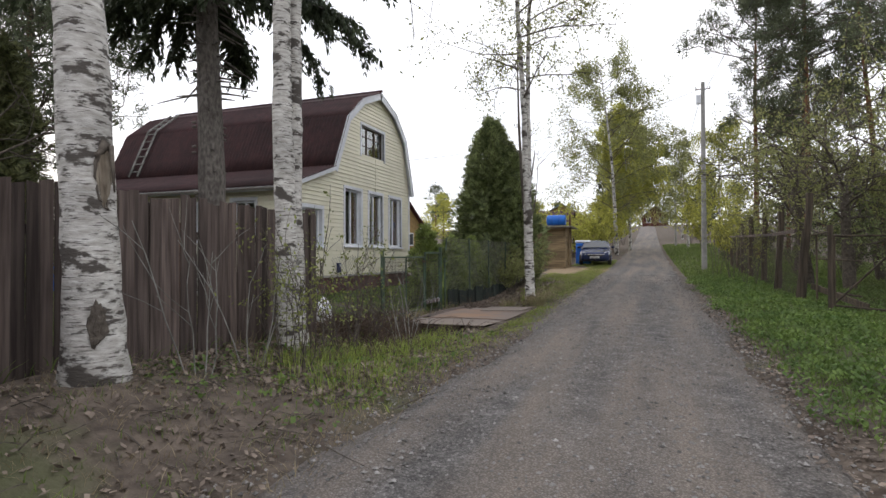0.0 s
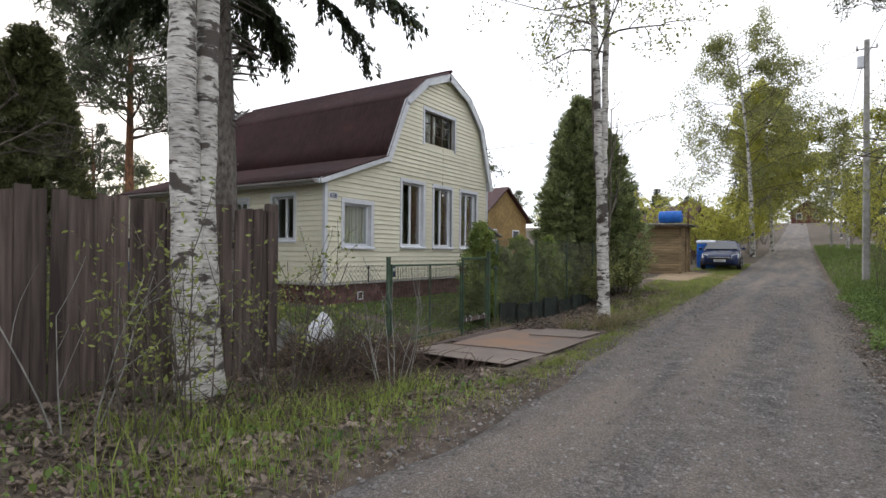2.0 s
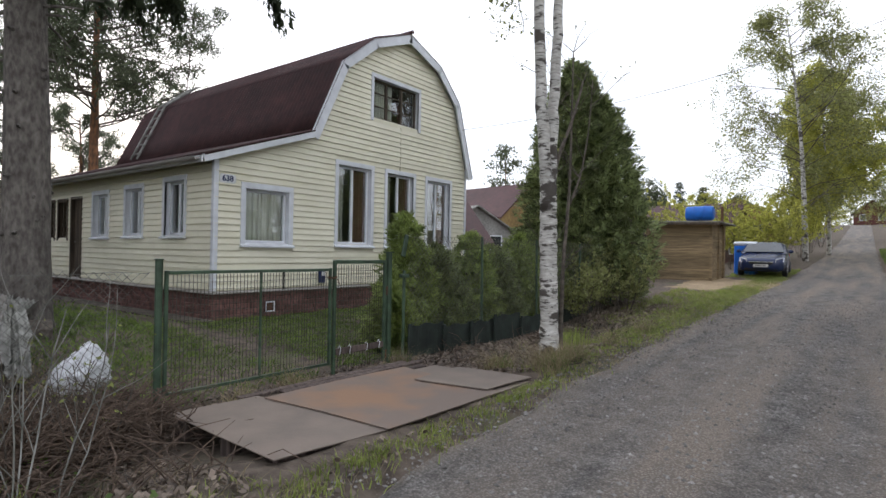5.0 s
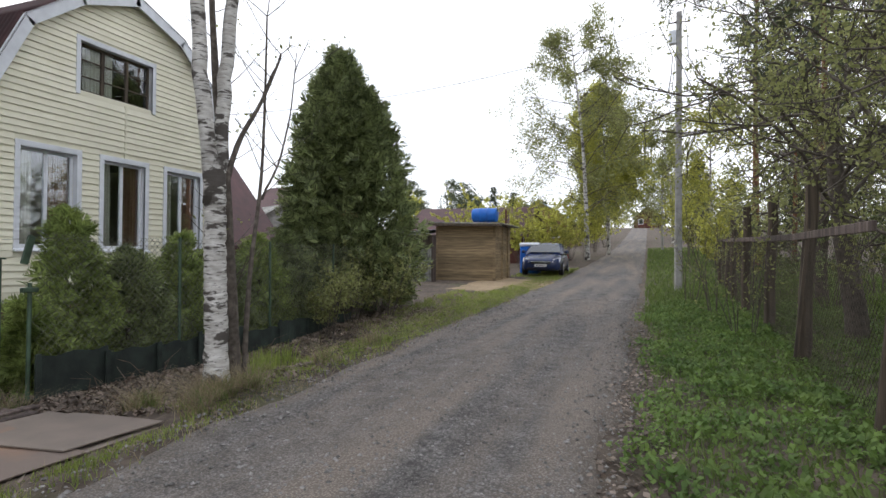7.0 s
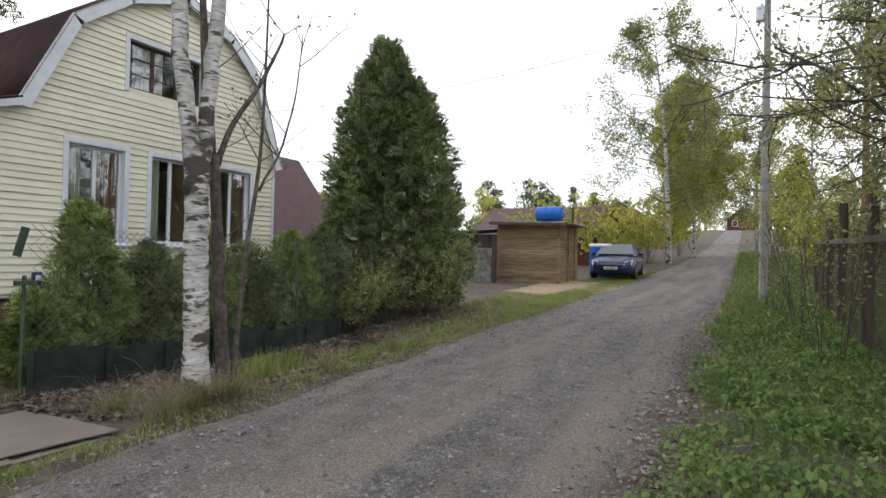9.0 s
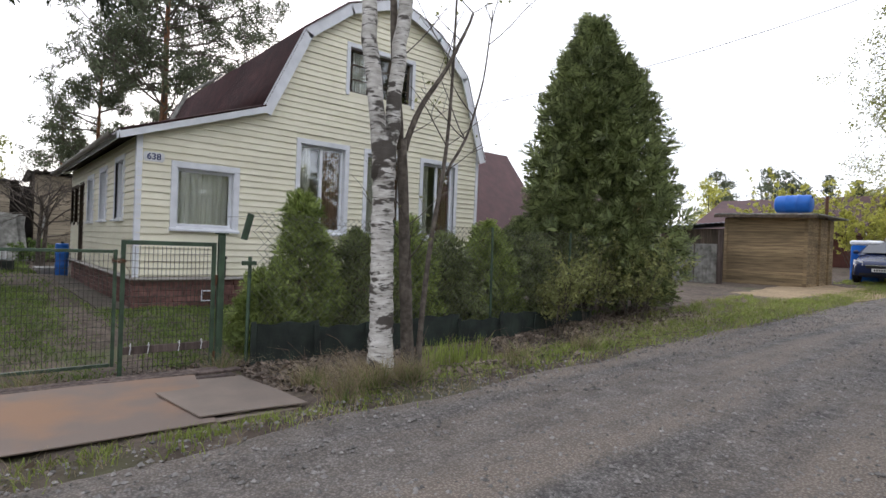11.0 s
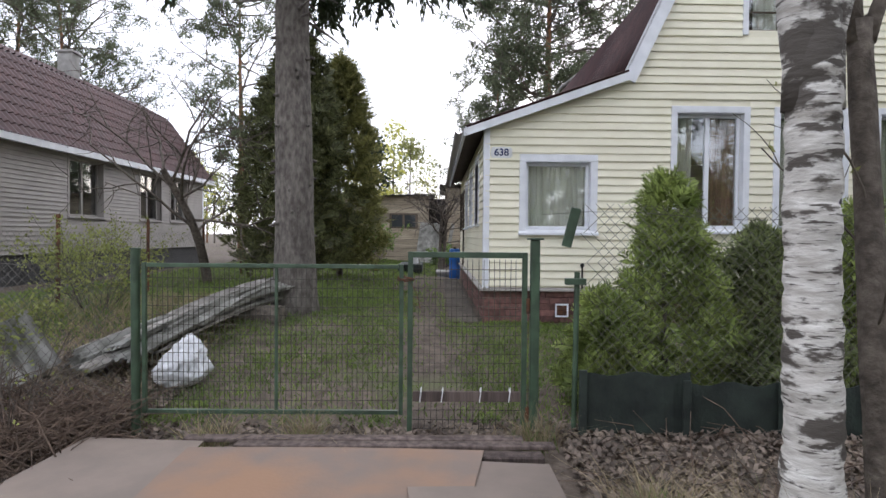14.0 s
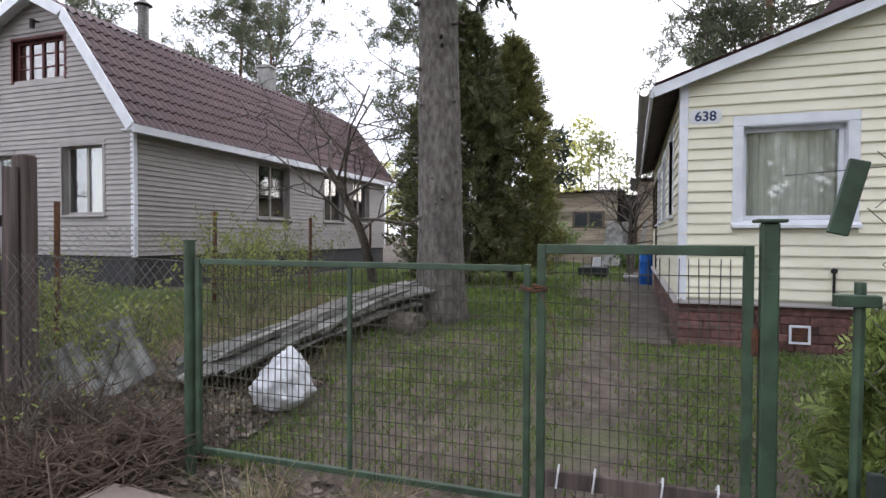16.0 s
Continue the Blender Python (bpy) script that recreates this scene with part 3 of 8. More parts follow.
def yellow_house():
    house = thing("house", "pale yellow siding-clad country house with dark red gambrel roof", "house")
    part("front_wall", wall_mesh(facade_outline, holes_front, [0.86, 3.42, 4.17, 4.2, 4.3, 5.95, 6.76, 6.77, 7.24], "x", FACE - 0.22, FACE), "siding_yellow", house)
    side_out = lambda z: (BACK + 1.0, FACE - 0.22)
    part("side_wall", wall_mesh(side_out, holes_side, [0.86, 3.4], "y", SIDE, SIDE + 0.18), "siding_yellow", house)
    bm = bmesh.new()
    box(bm, (BACK + 0.2, 20.9, 0.86), (FACE - 0.22, 21.1, 4.2))
    part("rear_side_wall", bm, "siding_yellow", house)
    bm = bmesh.new()
    prism(bm, [(SIDE + 0.18, 0.86), (20.9, 0.86), (21.0, 4.1), (20.5, 6.0), (18.35, 7.3), (16.0, 6.0), (15.2, 4.2), (SIDE + 0.18, 3.4)], "x", BACK + 0.2, BACK + 0.4)
    part("back_wall", bm, "siding_yellow", house)
    # floors coloured near-black, so the rooms' shade is in the colour
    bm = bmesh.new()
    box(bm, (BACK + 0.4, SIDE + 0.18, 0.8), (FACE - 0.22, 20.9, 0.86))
    part("floor_slab", bm, "room_shade", house)
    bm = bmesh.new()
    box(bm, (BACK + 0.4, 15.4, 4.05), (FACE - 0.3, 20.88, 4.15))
    part("attic_floor", bm, "room_shade", house)
    bm = bmesh.new()
    box(bm, (FACE - 4.2, SIDE + 0.2, 0.87), (FACE - 4.05, 20.88, 3.3))
    box(bm, (FACE - 4.2, 16.4, 4.16), (FACE - 4.05, 20.1, 5.9))
    part("inner_wall", bm, "curtain", house)
    # plinth of moulded stone-look panels
    bm = bmesh.new()
    box(bm, (BACK + 1.0, SIDE + 0.03, 0.1), (FACE - 0.03, 21.07, 0.86))
    part("plinth_core", bm, "plinth", house)
    bm = bmesh.new()
    prism(bm, [(FACE + 0.075, 0.868), (FACE + 0.075, 0.885), (FACE - 0.02, 0.93), (FACE - 0.02, 0.868)], "y", SIDE - 0.07, 21.14)
    part("plinth_flashing", bm, "siding_grey", house)
    bm = bmesh.new()
    prism(bm, [(SIDE - 0.075, 0.868), (SIDE - 0.075, 0.885), (SIDE + 0.02, 0.93), (SIDE + 0.02, 0.868)], "x", BACK + 1.0, FACE + 0.07)
    part("plinth_flashing", bm, "siding_grey", house)
    # corner strips
    bm = bmesh.new()
    box(bm, (FACE - 0.06, SIDE - 0.028, 0.9), (FACE + 0.03, SIDE + 0.07, 3.44), bevel=0.006)
    part("corner_strip", bm, "white_trim", house)
    bm = bmesh.new()
    box(bm, (FACE - 0.04, 21.03, 0.9), (FACE + 0.03, 21.13, 4.2), bevel=0.006)
    part("corner_strip", bm, "white_trim", house)
    bm = bmesh.new()
    box(bm, (FACE, 18.15, 3.8), (FACE + 0.026, 18.2, 4.92))
    part("joint_strip", bm, "siding_yellow", house)
    # roof
    for (ya, za), (yb, zb) in zip(GABLE, GABLE[1:]):
        if ya < 18.3:
            corrugated(house, "roof_sheet", ya, za + 0.05, yb, zb + 0.05, BACK, FACE + 0.2, "roof_red", "dark red corrugated sheet")
        else:
            corrugated(house, "roof_sheet", yb, zb + 0.05, ya, za + 0.05, BACK, FACE + 0.2, "roof_red", "dark red corrugated sheet")
    corrugated(house, "lean_to_roof", SIDE - 0.32, 3.42, 15.2, 4.3, BACK + 0.4, FACE + 0.22, "roof_red", "dark red corrugated sheet")
    bm = bmesh.new()
    rod(bm, (BACK, 18.35, 7.43), (FACE + 0.2, 18.35, 7.43), 0.05, 10)
    part("ridge_cap", bm, "roof_red", house)
    # white barge boards along the gable, with a soffit behind
    for (ya, za), (yb, zb) in zip(GABLE, GABLE[1:]):
        bm = bmesh.new()
        d = Vector((0, yb - ya, zb - za))
        nrm = Vector((0, -d.z, d.y)).normalized()
        a, b = Vector((0, ya, za)), Vector((0, yb, zb))
        w = 0.2
        prism(bm, [tuple(p)[1:] for p in (a + nrm * 0.02, b + nrm * 0.02, b - nrm * w, a - nrm * w)], "x", FACE + 0.16, FACE + 0.19)
        part("barge_board", bm, "white_trim", house)
        bm = bmesh.new()
        prism(bm, [tuple(p)[1:] for p in (a - nrm * 0.005, b - nrm * 0.005, b - nrm * 0.03, a - nrm * 0.03)], "x", FACE + 0.0, FACE + 0.16)
        part("soffit", bm, "white_trim", house)
    bm = bmesh.new()
    prism(bm, [(SIDE - 0.33, 3.41), (15.22, 4.29), (15.22, 4.15), (SIDE - 0.31, 3.27)], "x", FACE + 0.17, FACE + 0.2)
    part("barge_board", bm, "white_trim", house)
    bm = bmesh.new()
    prism(bm, [(SIDE - 0.31, 3.39), (15.2, 4.26), (15.2, 4.22), (SIDE - 0.31, 3.35)], "x", BACK + 0.4, FACE + 0.17)
    part("soffit", bm, "board_grey", house)
    bm = bmesh.new()
    box(bm, (BACK + 0.4, SIDE - 0.35, 3.27), (FACE + 0.16, SIDE - 0.32, 3.39))
    part("eave_board", bm, "white_trim", house)
    verts, faces = [], []
    for i, x in enumerate((BACK + 0.3, FACE + 0.1)):
        for k in range(9):
            a = math.pi + math.pi * k / 8
            verts.append((x, SIDE - 0.42 + 0.065 * math.cos(a), 3.36 + 0.065 * math.sin(a)))
        for k in range(9):
            a = math.pi + math.pi * (8 - k) / 8
            verts.append((x, SIDE - 0.42 + 0.055 * math.cos(a), 3.365 + 0.055 * math.sin(a)))
    for k in range(18):
        j = (k + 1) % 18
        faces.append((k, j, 18 + j, 18 + k))
    raw_object("gutter", verts, faces, "siding_grey", house, "grey half-round gutter")
    # siding boards
    siding(house, facade_outline, trim_front, 0.94, 7.15, 0.247, "x", FACE, 1, "siding_yellow")
    siding(house, lambda z: (BACK + 1.0, FACE - 0.06), trim_side, 0.94, 3.36, 0.247, "y", SIDE, -1, "siding_yellow")
    return house


yellow = yellow_house()
w_label = "white-framed window with curtains in a yellow wall"
window("window_1", "x", FACE, 1, *WINDOWS_FRONT[0], "square white plastic window with lace curtain", panes=1, cloth=[(0.0, 1.0, "curtain")], trim=0.11)
for k, w in enumerate(WINDOWS_FRONT[1:4]):
    window("window_%d" % (k + 2), "x", FACE, 1, *w, "tall white two-pane window with curtains", panes=2, cloth=[(0.0, 0.3, "curtain"), (0.55, 1.0, "curtain_brown")], trim=0.1)
window("window_5", "x", FACE, 1, *WINDOWS_FRONT[4], "wide attic window with white surround", panes=3, bars=3, cloth=[(0.1, 0.5, "curtain")], trim=0.09, sill=False, trim_mat="white_trim", sash_mat="post_wood")
for k, w in enumerate(WINDOWS_SIDE):
    window("window_%d" % (k + 6), "y", SIDE, -1, *w, "white two-pane side window", panes=2, trim=0.09)
for k, w in enumerate(PORCH):
    window("window_%d" % (k + 9), "y", SIDE, -1, *w, "brown-framed porch window", panes=1, trim=0.08, trim_mat="post_wood", sill=False)



# ---- details of the yellow house ----
def flat_text(name, text, size, place, turn, mat, parent, label=""):
    """Lettering, as thin mesh."""
    curve = bpy.data.curves.new(name, "FONT")
    curve.body, curve.size, curve.extrude, curve.align_x, curve.align_y = text, size, 0.003, "CENTER", "CENTER"
    curve.offset = size * 0.02
    holder = bpy.data.objects.new(name, curve)
    me = bpy.data.meshes.new_from_object(holder)
    bpy.data.objects.remove(holder)
    me.materials.append(mat)
    ob = new(name, me)
    ob.matrix_world = place @ turn
    ob.parent = parent
    if parent is not None:
        ob.matrix_parent_inverse = parent.matrix_world.inverted()
    return tagged(ob, label)


M["sign_blue"] = material("dark_blue_enamel", (0.02, 0.035, 0.12), scale=5, rough=0.4, bump=0)
M["sign_white"] = material("white_enamel", (0.75, 0.76, 0.76), (0.65, 0.66, 0.66), scale=8, rough=0.35, bump=0.02, stain=0.1)


def number_sign():
    sign = thing("house_number_sign", "white enamel house number sign reading 638", "sign", at=(FACE + 0.02, 13.28, 3.04))
    bm = bmesh.new()
    pts = [(-0.17, -0.05), (-0.14, -0.085), (0.14, -0.085), (0.17, -0.05), (0.17, 0.05), (0.14, 0.085), (-0.14, 0.085), (-0.17, 0.05)]
    prism(bm, pts, "x", 0, 0.012)
    part("plate", bm, "sign_white", sign)
    flat_text("digits", "638", 0.155, pose(FACE + 0.034, 13.28, 3.038), pose(0, 0, 0, 90, 0, 90), M["sign_blue"], sign, "dark blue digits")


number_sign()


def plinth_vent(y0, y1, z0, z1):
    vent = thing("plinth_vent", "small square white vent in the brown plinth", "vent", at=(FACE + 0.05, (y0 + y1) / 2, z0))
    h, w, t = z1 - z0, (y1 - y0) / 2, 0.025
    bm = bmesh.new()
    box(bm, (0, -w, 0), (0.02, w, t), bevel=0.003)
    box(bm, (0, -w, h - t), (0.02, w, h), bevel=0.003)
    box(bm, (0, -w, t), (0.02, -w + t, h - t), bevel=0.003)
    box(bm, (0, w - t, t), (0.02, w, h - t), bevel=0.003)
    part("vent_rim", bm, "white_trim", vent)
    for k in range(4):
        bm = bmesh.new()
        z = t + (h - 2 * t) * (k + 0.5) / 4
        box(bm, (0.001, -w + t, z - 0.012), (0.01, w - t, z + 0.012))
        part("slat", bm, "rust", vent)


plinth_vent(14.15, 14.36, 0.46, 0.67)


def tap_pipe():
    tap = thing("standpipe", "thin dark pipe stub beside the house wall", "pipe", at=(FACE + 0.06, 14.57, 0.9))
    bm = bmesh.new()
    rod(bm, (0, 0, 0), (0, 0, 0.36), 0.014)
    part("pipe", bm, "black", tap)
    bm = bmesh.new()
    bmesh.ops.create_uvsphere(bm, u_segments=10, v_segments=6, radius=0.035, matrix=Matrix.Translation((0, 0, 0.38)))
    part("cap", bm, "black", tap)


tap_pipe()


def meter_box():
    ob = thing("meter_box", "small dark blue box on the house wall", "box", at=(FACE + 0.03, 15.56, 1.0))
    bm = bmesh.new()
    box(bm, (0, -0.07, 0), (0.1, 0.07, 0.3), bevel=0.012)
    part("case", bm, "sign_blue", ob)
    bm = bmesh.new()
    box(bm, (0.1, -0.045, 0.16), (0.106, 0.045, 0.25), bevel=0.002)
    part("label_plate", bm, "sign_white", ob)


meter_box()


def front_door():
    door = thing("door_1", "dark brown wooden porch door, ajar", "door", kind="structure", at=(DOOR[0], SIDE, DOOR[2]))
    w, h = DOOR[1] - DOOR[0], DOOR[3] - DOOR[2]
    bm = bmesh.new()
    for a, b in ((0, 0.07), (w - 0.07, w)):
        box(bm, (a, -0.03, 0), (b, 0.14, h), bevel=0.004)
    box(bm, (0.07, -0.03, h - 0.07), (w - 0.07, 0.14, h), bevel=0.004)
    part("door_frame", bm, "post_wood", door)
    bm = bmesh.new()
    box(bm, (0.08, 0.06, 0.01), (w - 0.08, 0.1, h - 0.08), bevel=0.004)
    box(bm, (0.16, 0.048, 0.2), (w - 0.16, 0.062, 0.9), bevel=0.004)
    box(bm, (0.16, 0.048, 1.1), (w - 0.16, 0.062, h - 0.25), bevel=0.004)
    leaf = part("door_leaf", bm, "post_wood", door)
    bm = bmesh.new()
    rod(bm, (0.14, 0.02, 1.0), (0.14, 0.06, 1.0), 0.012)
    rod(bm, (0.14, 0.02, 1.0), (0.26, 0.02, 1.0), 0.01)
    part("door_handle", bm, "wire_grey", leaf)


front_door()


def roof_ladder():
    """A pale wooden ladder that lies on the red roof."""
    ladder = thing("roof_ladder", "pale wooden ladder lying on the red roof", "ladder", at=(-17.2, 15.13, 4.3))
    path = [(0, 0, 0), (0, 0.82, 1.78), (0, 1.84, 2.6)]
    off = Vector((0, -0.05, 0.06))
    pts = [Vector(p) + off for p in path]
    for dx in (-0.2, 0.2):
        bm = bmesh.new()
        for a, b in zip(pts, pts[1:]):
            rod(bm, a + Vector((dx, 0, 0)), b + Vector((dx, 0, 0)), 0.035, 6)
        part("rail", bm, "asbestos", ladder)
    for seg, n in ((0, 6), (1, 4)):
        a, b = pts[seg], pts[seg + 1]
        for k in range(n):
            p = a.lerp(b, (k + 0.6) / n)
            bm = bmesh.new()
            rod(bm, p + Vector((-0.2, 0, 0)), p + Vector((0.2, 0, 0)), 0.022, 6)
            part("rung", bm, "asbestos", ladder)


roof_ladder()


# ---- the neighbour's grey house ----
NX, NY = -10.75, 2.92
N_GABLE = [(-2.75, 3.8), (-0.95, 6.28), (0.27, 6.85), (1.38, 6.28), (3.22, 3.82)]


def n_outline(z):
    if z < 3.9:
        return -2.38, NY
    return float(np.interp(z, [3.9, 6.2, 6.8], [-2.4, -0.95, 0.2])), float(np.interp(z, [3.9, 6.2, 6.8], [2.94, 1.35, 0.3]))


N_FRONT = [(0.87, 2.17, 2.03, 3.63), (-1.85, -0.5, 2.03, 3.5), (-0.56, 1.1, 4.98, 5.97)]
N_SIDE = [(-16.2, -14.62, 2.1, 3.72), (-19.48, -18.02, 2.1, 3.7), (-21.45, -20.0, 2.1, 3.7)]


def tile_roof(parent, name, y0, z0, y1, z1, x0, x1):
    """Stepped metal tiles: waves across, small steps up the slope."""
    wave, n = 0.2, int((x1 - x0) / 0.2 * 8)
    xs = np.linspace(x0, x1, n)
    run, rise = y1 - y0, z1 - z0
    length = math.hypot(run, rise)
    uy, uz = run / length, rise / length
    ny, nz = (-uz, uy) if uy > 0 else (uz, -uy)
    rows = int(length / 0.35) + 1
    verts, faces = [], []
    line = []
    for r in range(rows):
        a, b = r * length / rows, (r + 1) * length / rows
        line += [(a, 0.028), (a + 0.05, 0.026), (b - 0.012, 0.0)]
    for d, h in line:
        w = h + 0.03 * np.sin(xs / wave * 2 * math.pi)
        for x, hh in zip(xs, w):
            verts.append((x, y0 + uy * d + ny * hh, z0 + uz * d + nz * hh))
    for k in range(len(line) - 1):
        for i in range(n - 1):
            a = k * n + i
            faces.append((a, a + 1, a + n + 1, a + n))
    return raw_object(name, verts, faces, "roof_tile", parent, "brown stepped metal tile", smooth=False)


def grey_house():
    house = thing("house", "grey-beige siding-clad house with brown metal tile gambrel roof", "house")
    holes_f = [(a + 0.06, b - 0.06, c + 0.06, d - 0.06) for a, b, c, d in N_FRONT]
    holes_s = [(a + 0.06, b - 0.06, c + 0.06, d - 0.06) for a, b, c, d in N_SIDE]
    part("front_wall", wall_mesh(n_outline, holes_f, [1.25, 3.9, 6.2, 6.78], "x", NX - 0.2, NX), "siding_grey", house)
    part("side_wall", wall_mesh(lambda z: (-22.8, NX - 0.2), holes_s, [1.25, 3.9], "y", NY - 0.2, NY), "siding_grey", house)
    bm = bmesh.new()
    box(bm, (-22.8, -2.38, 1.25), (NX - 0.2, -2.2, 3.9))
    box(bm, (-22.8, -2.2, 1.25), (-22.6, NY - 0.2, 3.9))
    prism(bm, [(-2.38, 3.9), (NY, 3.9), (1.35, 6.2), (0.25, 6.78), (-0.95, 6.2)], "x", -22.8, -22.6)
    part("rear_wall", bm, "siding_grey", house)
    # floor, ceiling and inner walls, with indoor shade put into their dark colour
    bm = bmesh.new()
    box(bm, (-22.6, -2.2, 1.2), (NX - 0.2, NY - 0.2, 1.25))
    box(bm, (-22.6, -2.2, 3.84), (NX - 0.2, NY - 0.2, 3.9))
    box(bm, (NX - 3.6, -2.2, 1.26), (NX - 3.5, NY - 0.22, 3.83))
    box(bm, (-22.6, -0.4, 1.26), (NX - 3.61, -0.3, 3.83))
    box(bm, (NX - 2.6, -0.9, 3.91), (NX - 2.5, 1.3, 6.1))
    part("inner_wall", bm, "room_shade", house)
    bm = bmesh.new()
    box(bm, (-22.76, -2.34, 0.2), (NX - 0.04, NY - 0.04, 1.2))
    part("plinth", bm, "plinth_dark", house, "dark grey stone plinth")
    for (ya, za), (yb, zb) in zip(N_GABLE, N_GABLE[1:]):
        if yb > 0.3:
            tile_roof(house, "roof_tiles", yb, zb, ya, za, -23.2, NX + 0.3)
        else:
            tile_roof(house, "roof_tiles", ya, za, yb, zb, -23.2, NX + 0.3)
        a, b = Vector((0, ya, za)), Vector((0, yb, zb))
        nrm = Vector((0, -(zb - za), yb - ya)).normalized()
        bm = bmesh.new()
        prism(bm, [tuple(p)[1:] for p in (a + nrm * 0.06, b + nrm * 0.06, b - nrm * 0.16, a - nrm * 0.16)], "x", NX + 0.3, NX + 0.33)
        part("barge_board", bm, "white_trim", house)
        bm = bmesh.new()
        prism(bm, [tuple(p)[1:] for p in (a - nrm * 0.03, b - nrm * 0.03, b - nrm * 0.05, a - nrm * 0.05)], "x", -23.2, NX + 0.3)
        part("roof_lining", bm, "white_trim", house)
    bm = bmesh.new()
    box(bm, (-23.2, 3.2, 3.68), (NX + 0.3, 3.24, 3.84))
    part("eave_board", bm, "white_trim", house)
    bm = bmesh.new()
    box(bm, (-23.2, NY, 3.72), (NX + 0.3, 3.2, 3.75))
    part("soffit", bm, "white_trim", house)
    for x0, y0, y1 in ((NX, NY - 0.07, NY + 0.025),):
        bm = bmesh.new()
        box(bm, (x0 - 0.07, y0, 1.2), (x0 + 0.025, y1, 3.84), bevel=0.005)
        part("corner_strip", bm, "white_trim", house)
    bm = bmesh.new()
    box(bm, (-22.83, NY - 0.07, 1.2), (-22.74, NY + 0.025, 3.84), bevel=0.005)
    part("corner_strip", bm, "white_trim", house)
    trim = lambda holes: [(a + 0.002, b - 0.002, c + 0.002, d - 0.002) for a, b, c, d in holes]
    siding(house, n_outline, trim(N_FRONT), 1.22, 6.7, 0.21, "x", NX, 1, "siding_grey")
    siding(house, lambda z: (-22.75, NX - 0.07), trim(N_SIDE), 1.22, 3.8, 0.21, "y", NY, 1, "siding_grey")
    bm = bmesh.new()
    rod(bm, (-12.9, 0.9, 6.4), (-12.9, 0.9, 7.35), 0.13, 14)
    pipe = part("flue_pipe", bm, "wire_grey", house, "metal flue pipe with cap")
    bm = bmesh.new()
    bmesh.ops.create_cone(bm, cap_ends=True, segments=14, radius1=0.22, radius2=0.03, depth=0.16, matrix=Matrix.Translation((-12.9, 0.9, 7.46)))
    part("flue_cap", bm, "wire_grey", pipe)
    bm = bmesh.new()
    box(bm, (-18.3, 0.5, 6.3), (-17.9, 0.95, 7.3), bevel=0.01)
    box(bm, (-18.35, 0.45, 7.3), (-17.85, 1.0, 7.38), bevel=0.01)
    part("chimney", bm, "concrete", house)
    bm = bmesh.new()
    rod(bm, (NX + 0.02, 0.3, 6.25), (NX + 0.16, 0.3, 6.25), 0.02)
    rod(bm, (NX + 0.16, 0.3, 6.08), (NX + 0.16, 0.3, 6.26), 0.05)
    part("wall_lamp", bm, "black", house, "small black wall lamp")


grey_house()
for k, w in enumerate(N_FRONT[:2]):
    window("window_%d" % (k + 11), "x", NX, 1, *w, "dark window with grey surround and curtain", panes=2, trim=0.07, cloth=[(0.55, 1.0, "curtain")], trim_mat="siding_grey", deep=0.12)
M["red_frame"] = material("dark_red_window_paint", (0.12, 0.03, 0.025), (0.07, 0.02, 0.018), scale=6, rough=0.6, bump=0.1)
window("window_13", "x", NX, 1, *N_FRONT[2], "attic window with dark red glazing bars", panes=4, bars=3, trim=0.06, trim_mat="red_frame", sill=False, cloth=[(0.0, 1.0, "curtain_brown")])
for k, w in enumerate(N_SIDE):
    window("window_%d" % (k + 14), "y", NY, 1, *w, "dark window with white surround", panes=2, trim=0.07, trim_mat="siding_grey", deep=0.12)


# ---- wooden fence on the verge ----
FENCE_X = -5.05


def board_fence():
    fence = thing("wooden_fence", "tall weathered grey-brown board fence", "fence")
    rng = random.Random(3)
    shapes = []
    for k in range(10):
        bm = bmesh.new()
        w, h = 0.115 + rng.random() * 0.035, 2.0 + rng.uniform(-0.03, 0.03)
        slant = rng.uniform(-0.015, 0.015)
        prism(bm, [(-w / 2, 0), (w / 2, 0), (w / 2, h + slant), (w * 0.1, h + slant * 0.4), (-w / 2, h - slant)], "x", -0.011, 0.011)
        bmesh.ops.bevel(bm, geom=[e for e in bm.edges if abs(e.verts[0].co.z - e.verts[1].co.z) > 1], offset=0.004, segments=1, affect="EDGES")
        me = mesh_of("board", bm)
        me.materials.append(M["board_grey"])
        shapes.append((me, w))
    y = -9.0
    while y < 7.88:
        me, w = rng.choice(shapes)
        ob = new("board", me)
        foot = ground_at(FENCE_X, y) - 0.06
        ob.matrix_world = pose(FENCE_X + rng.uniform(-0.008, 0.008), y + w / 2, 2.17 - 2.0 + rng.uniform(-0.035, 0.02), rng.uniform(-0.5, 0.5), rng.uniform(-0.6, 0.6), rng.uniform(-2, 2))
        ob.parent = fence
        y += w + rng.choice((0.001, 0.002, 0.004, 0.01))
    for z in (0.65, 1.75):
        bm = bmesh.new()
        box(bm, (FENCE_X - 0.08, -9, z - 0.045), (FENCE_X - 0.025, 7.95, z + 0.045), bevel=0.006)
        part("rail", bm, "board_grey", fence)
    for y in (-7.5, -5, -2.5, 0, 2.5, 5.0, 7.4):
        bm = bmesh.new()
        rod(bm, (FENCE_X - 0.14, y, -0.1), (FENCE_X - 0.14, y, 2.1), 0.07, 10)
        part("post", bm, "board_grey", fence)
    bm = bmesh.new()
    box(bm, (FENCE_X - 0.12, 7.95, 0.0), (FENCE_X + 0.0, 8.08, 2.26), bevel=0.012)
    part("end_post", bm, "board_grey", fence)
    bm = bmesh.new()
    box(bm, (FENCE_X + 0.01, 7.9, 0.1), (FENCE_X + 0.035, 8.05, 2.16), bevel=0.004)
    part("end_board", bm, "board_grey", fence)


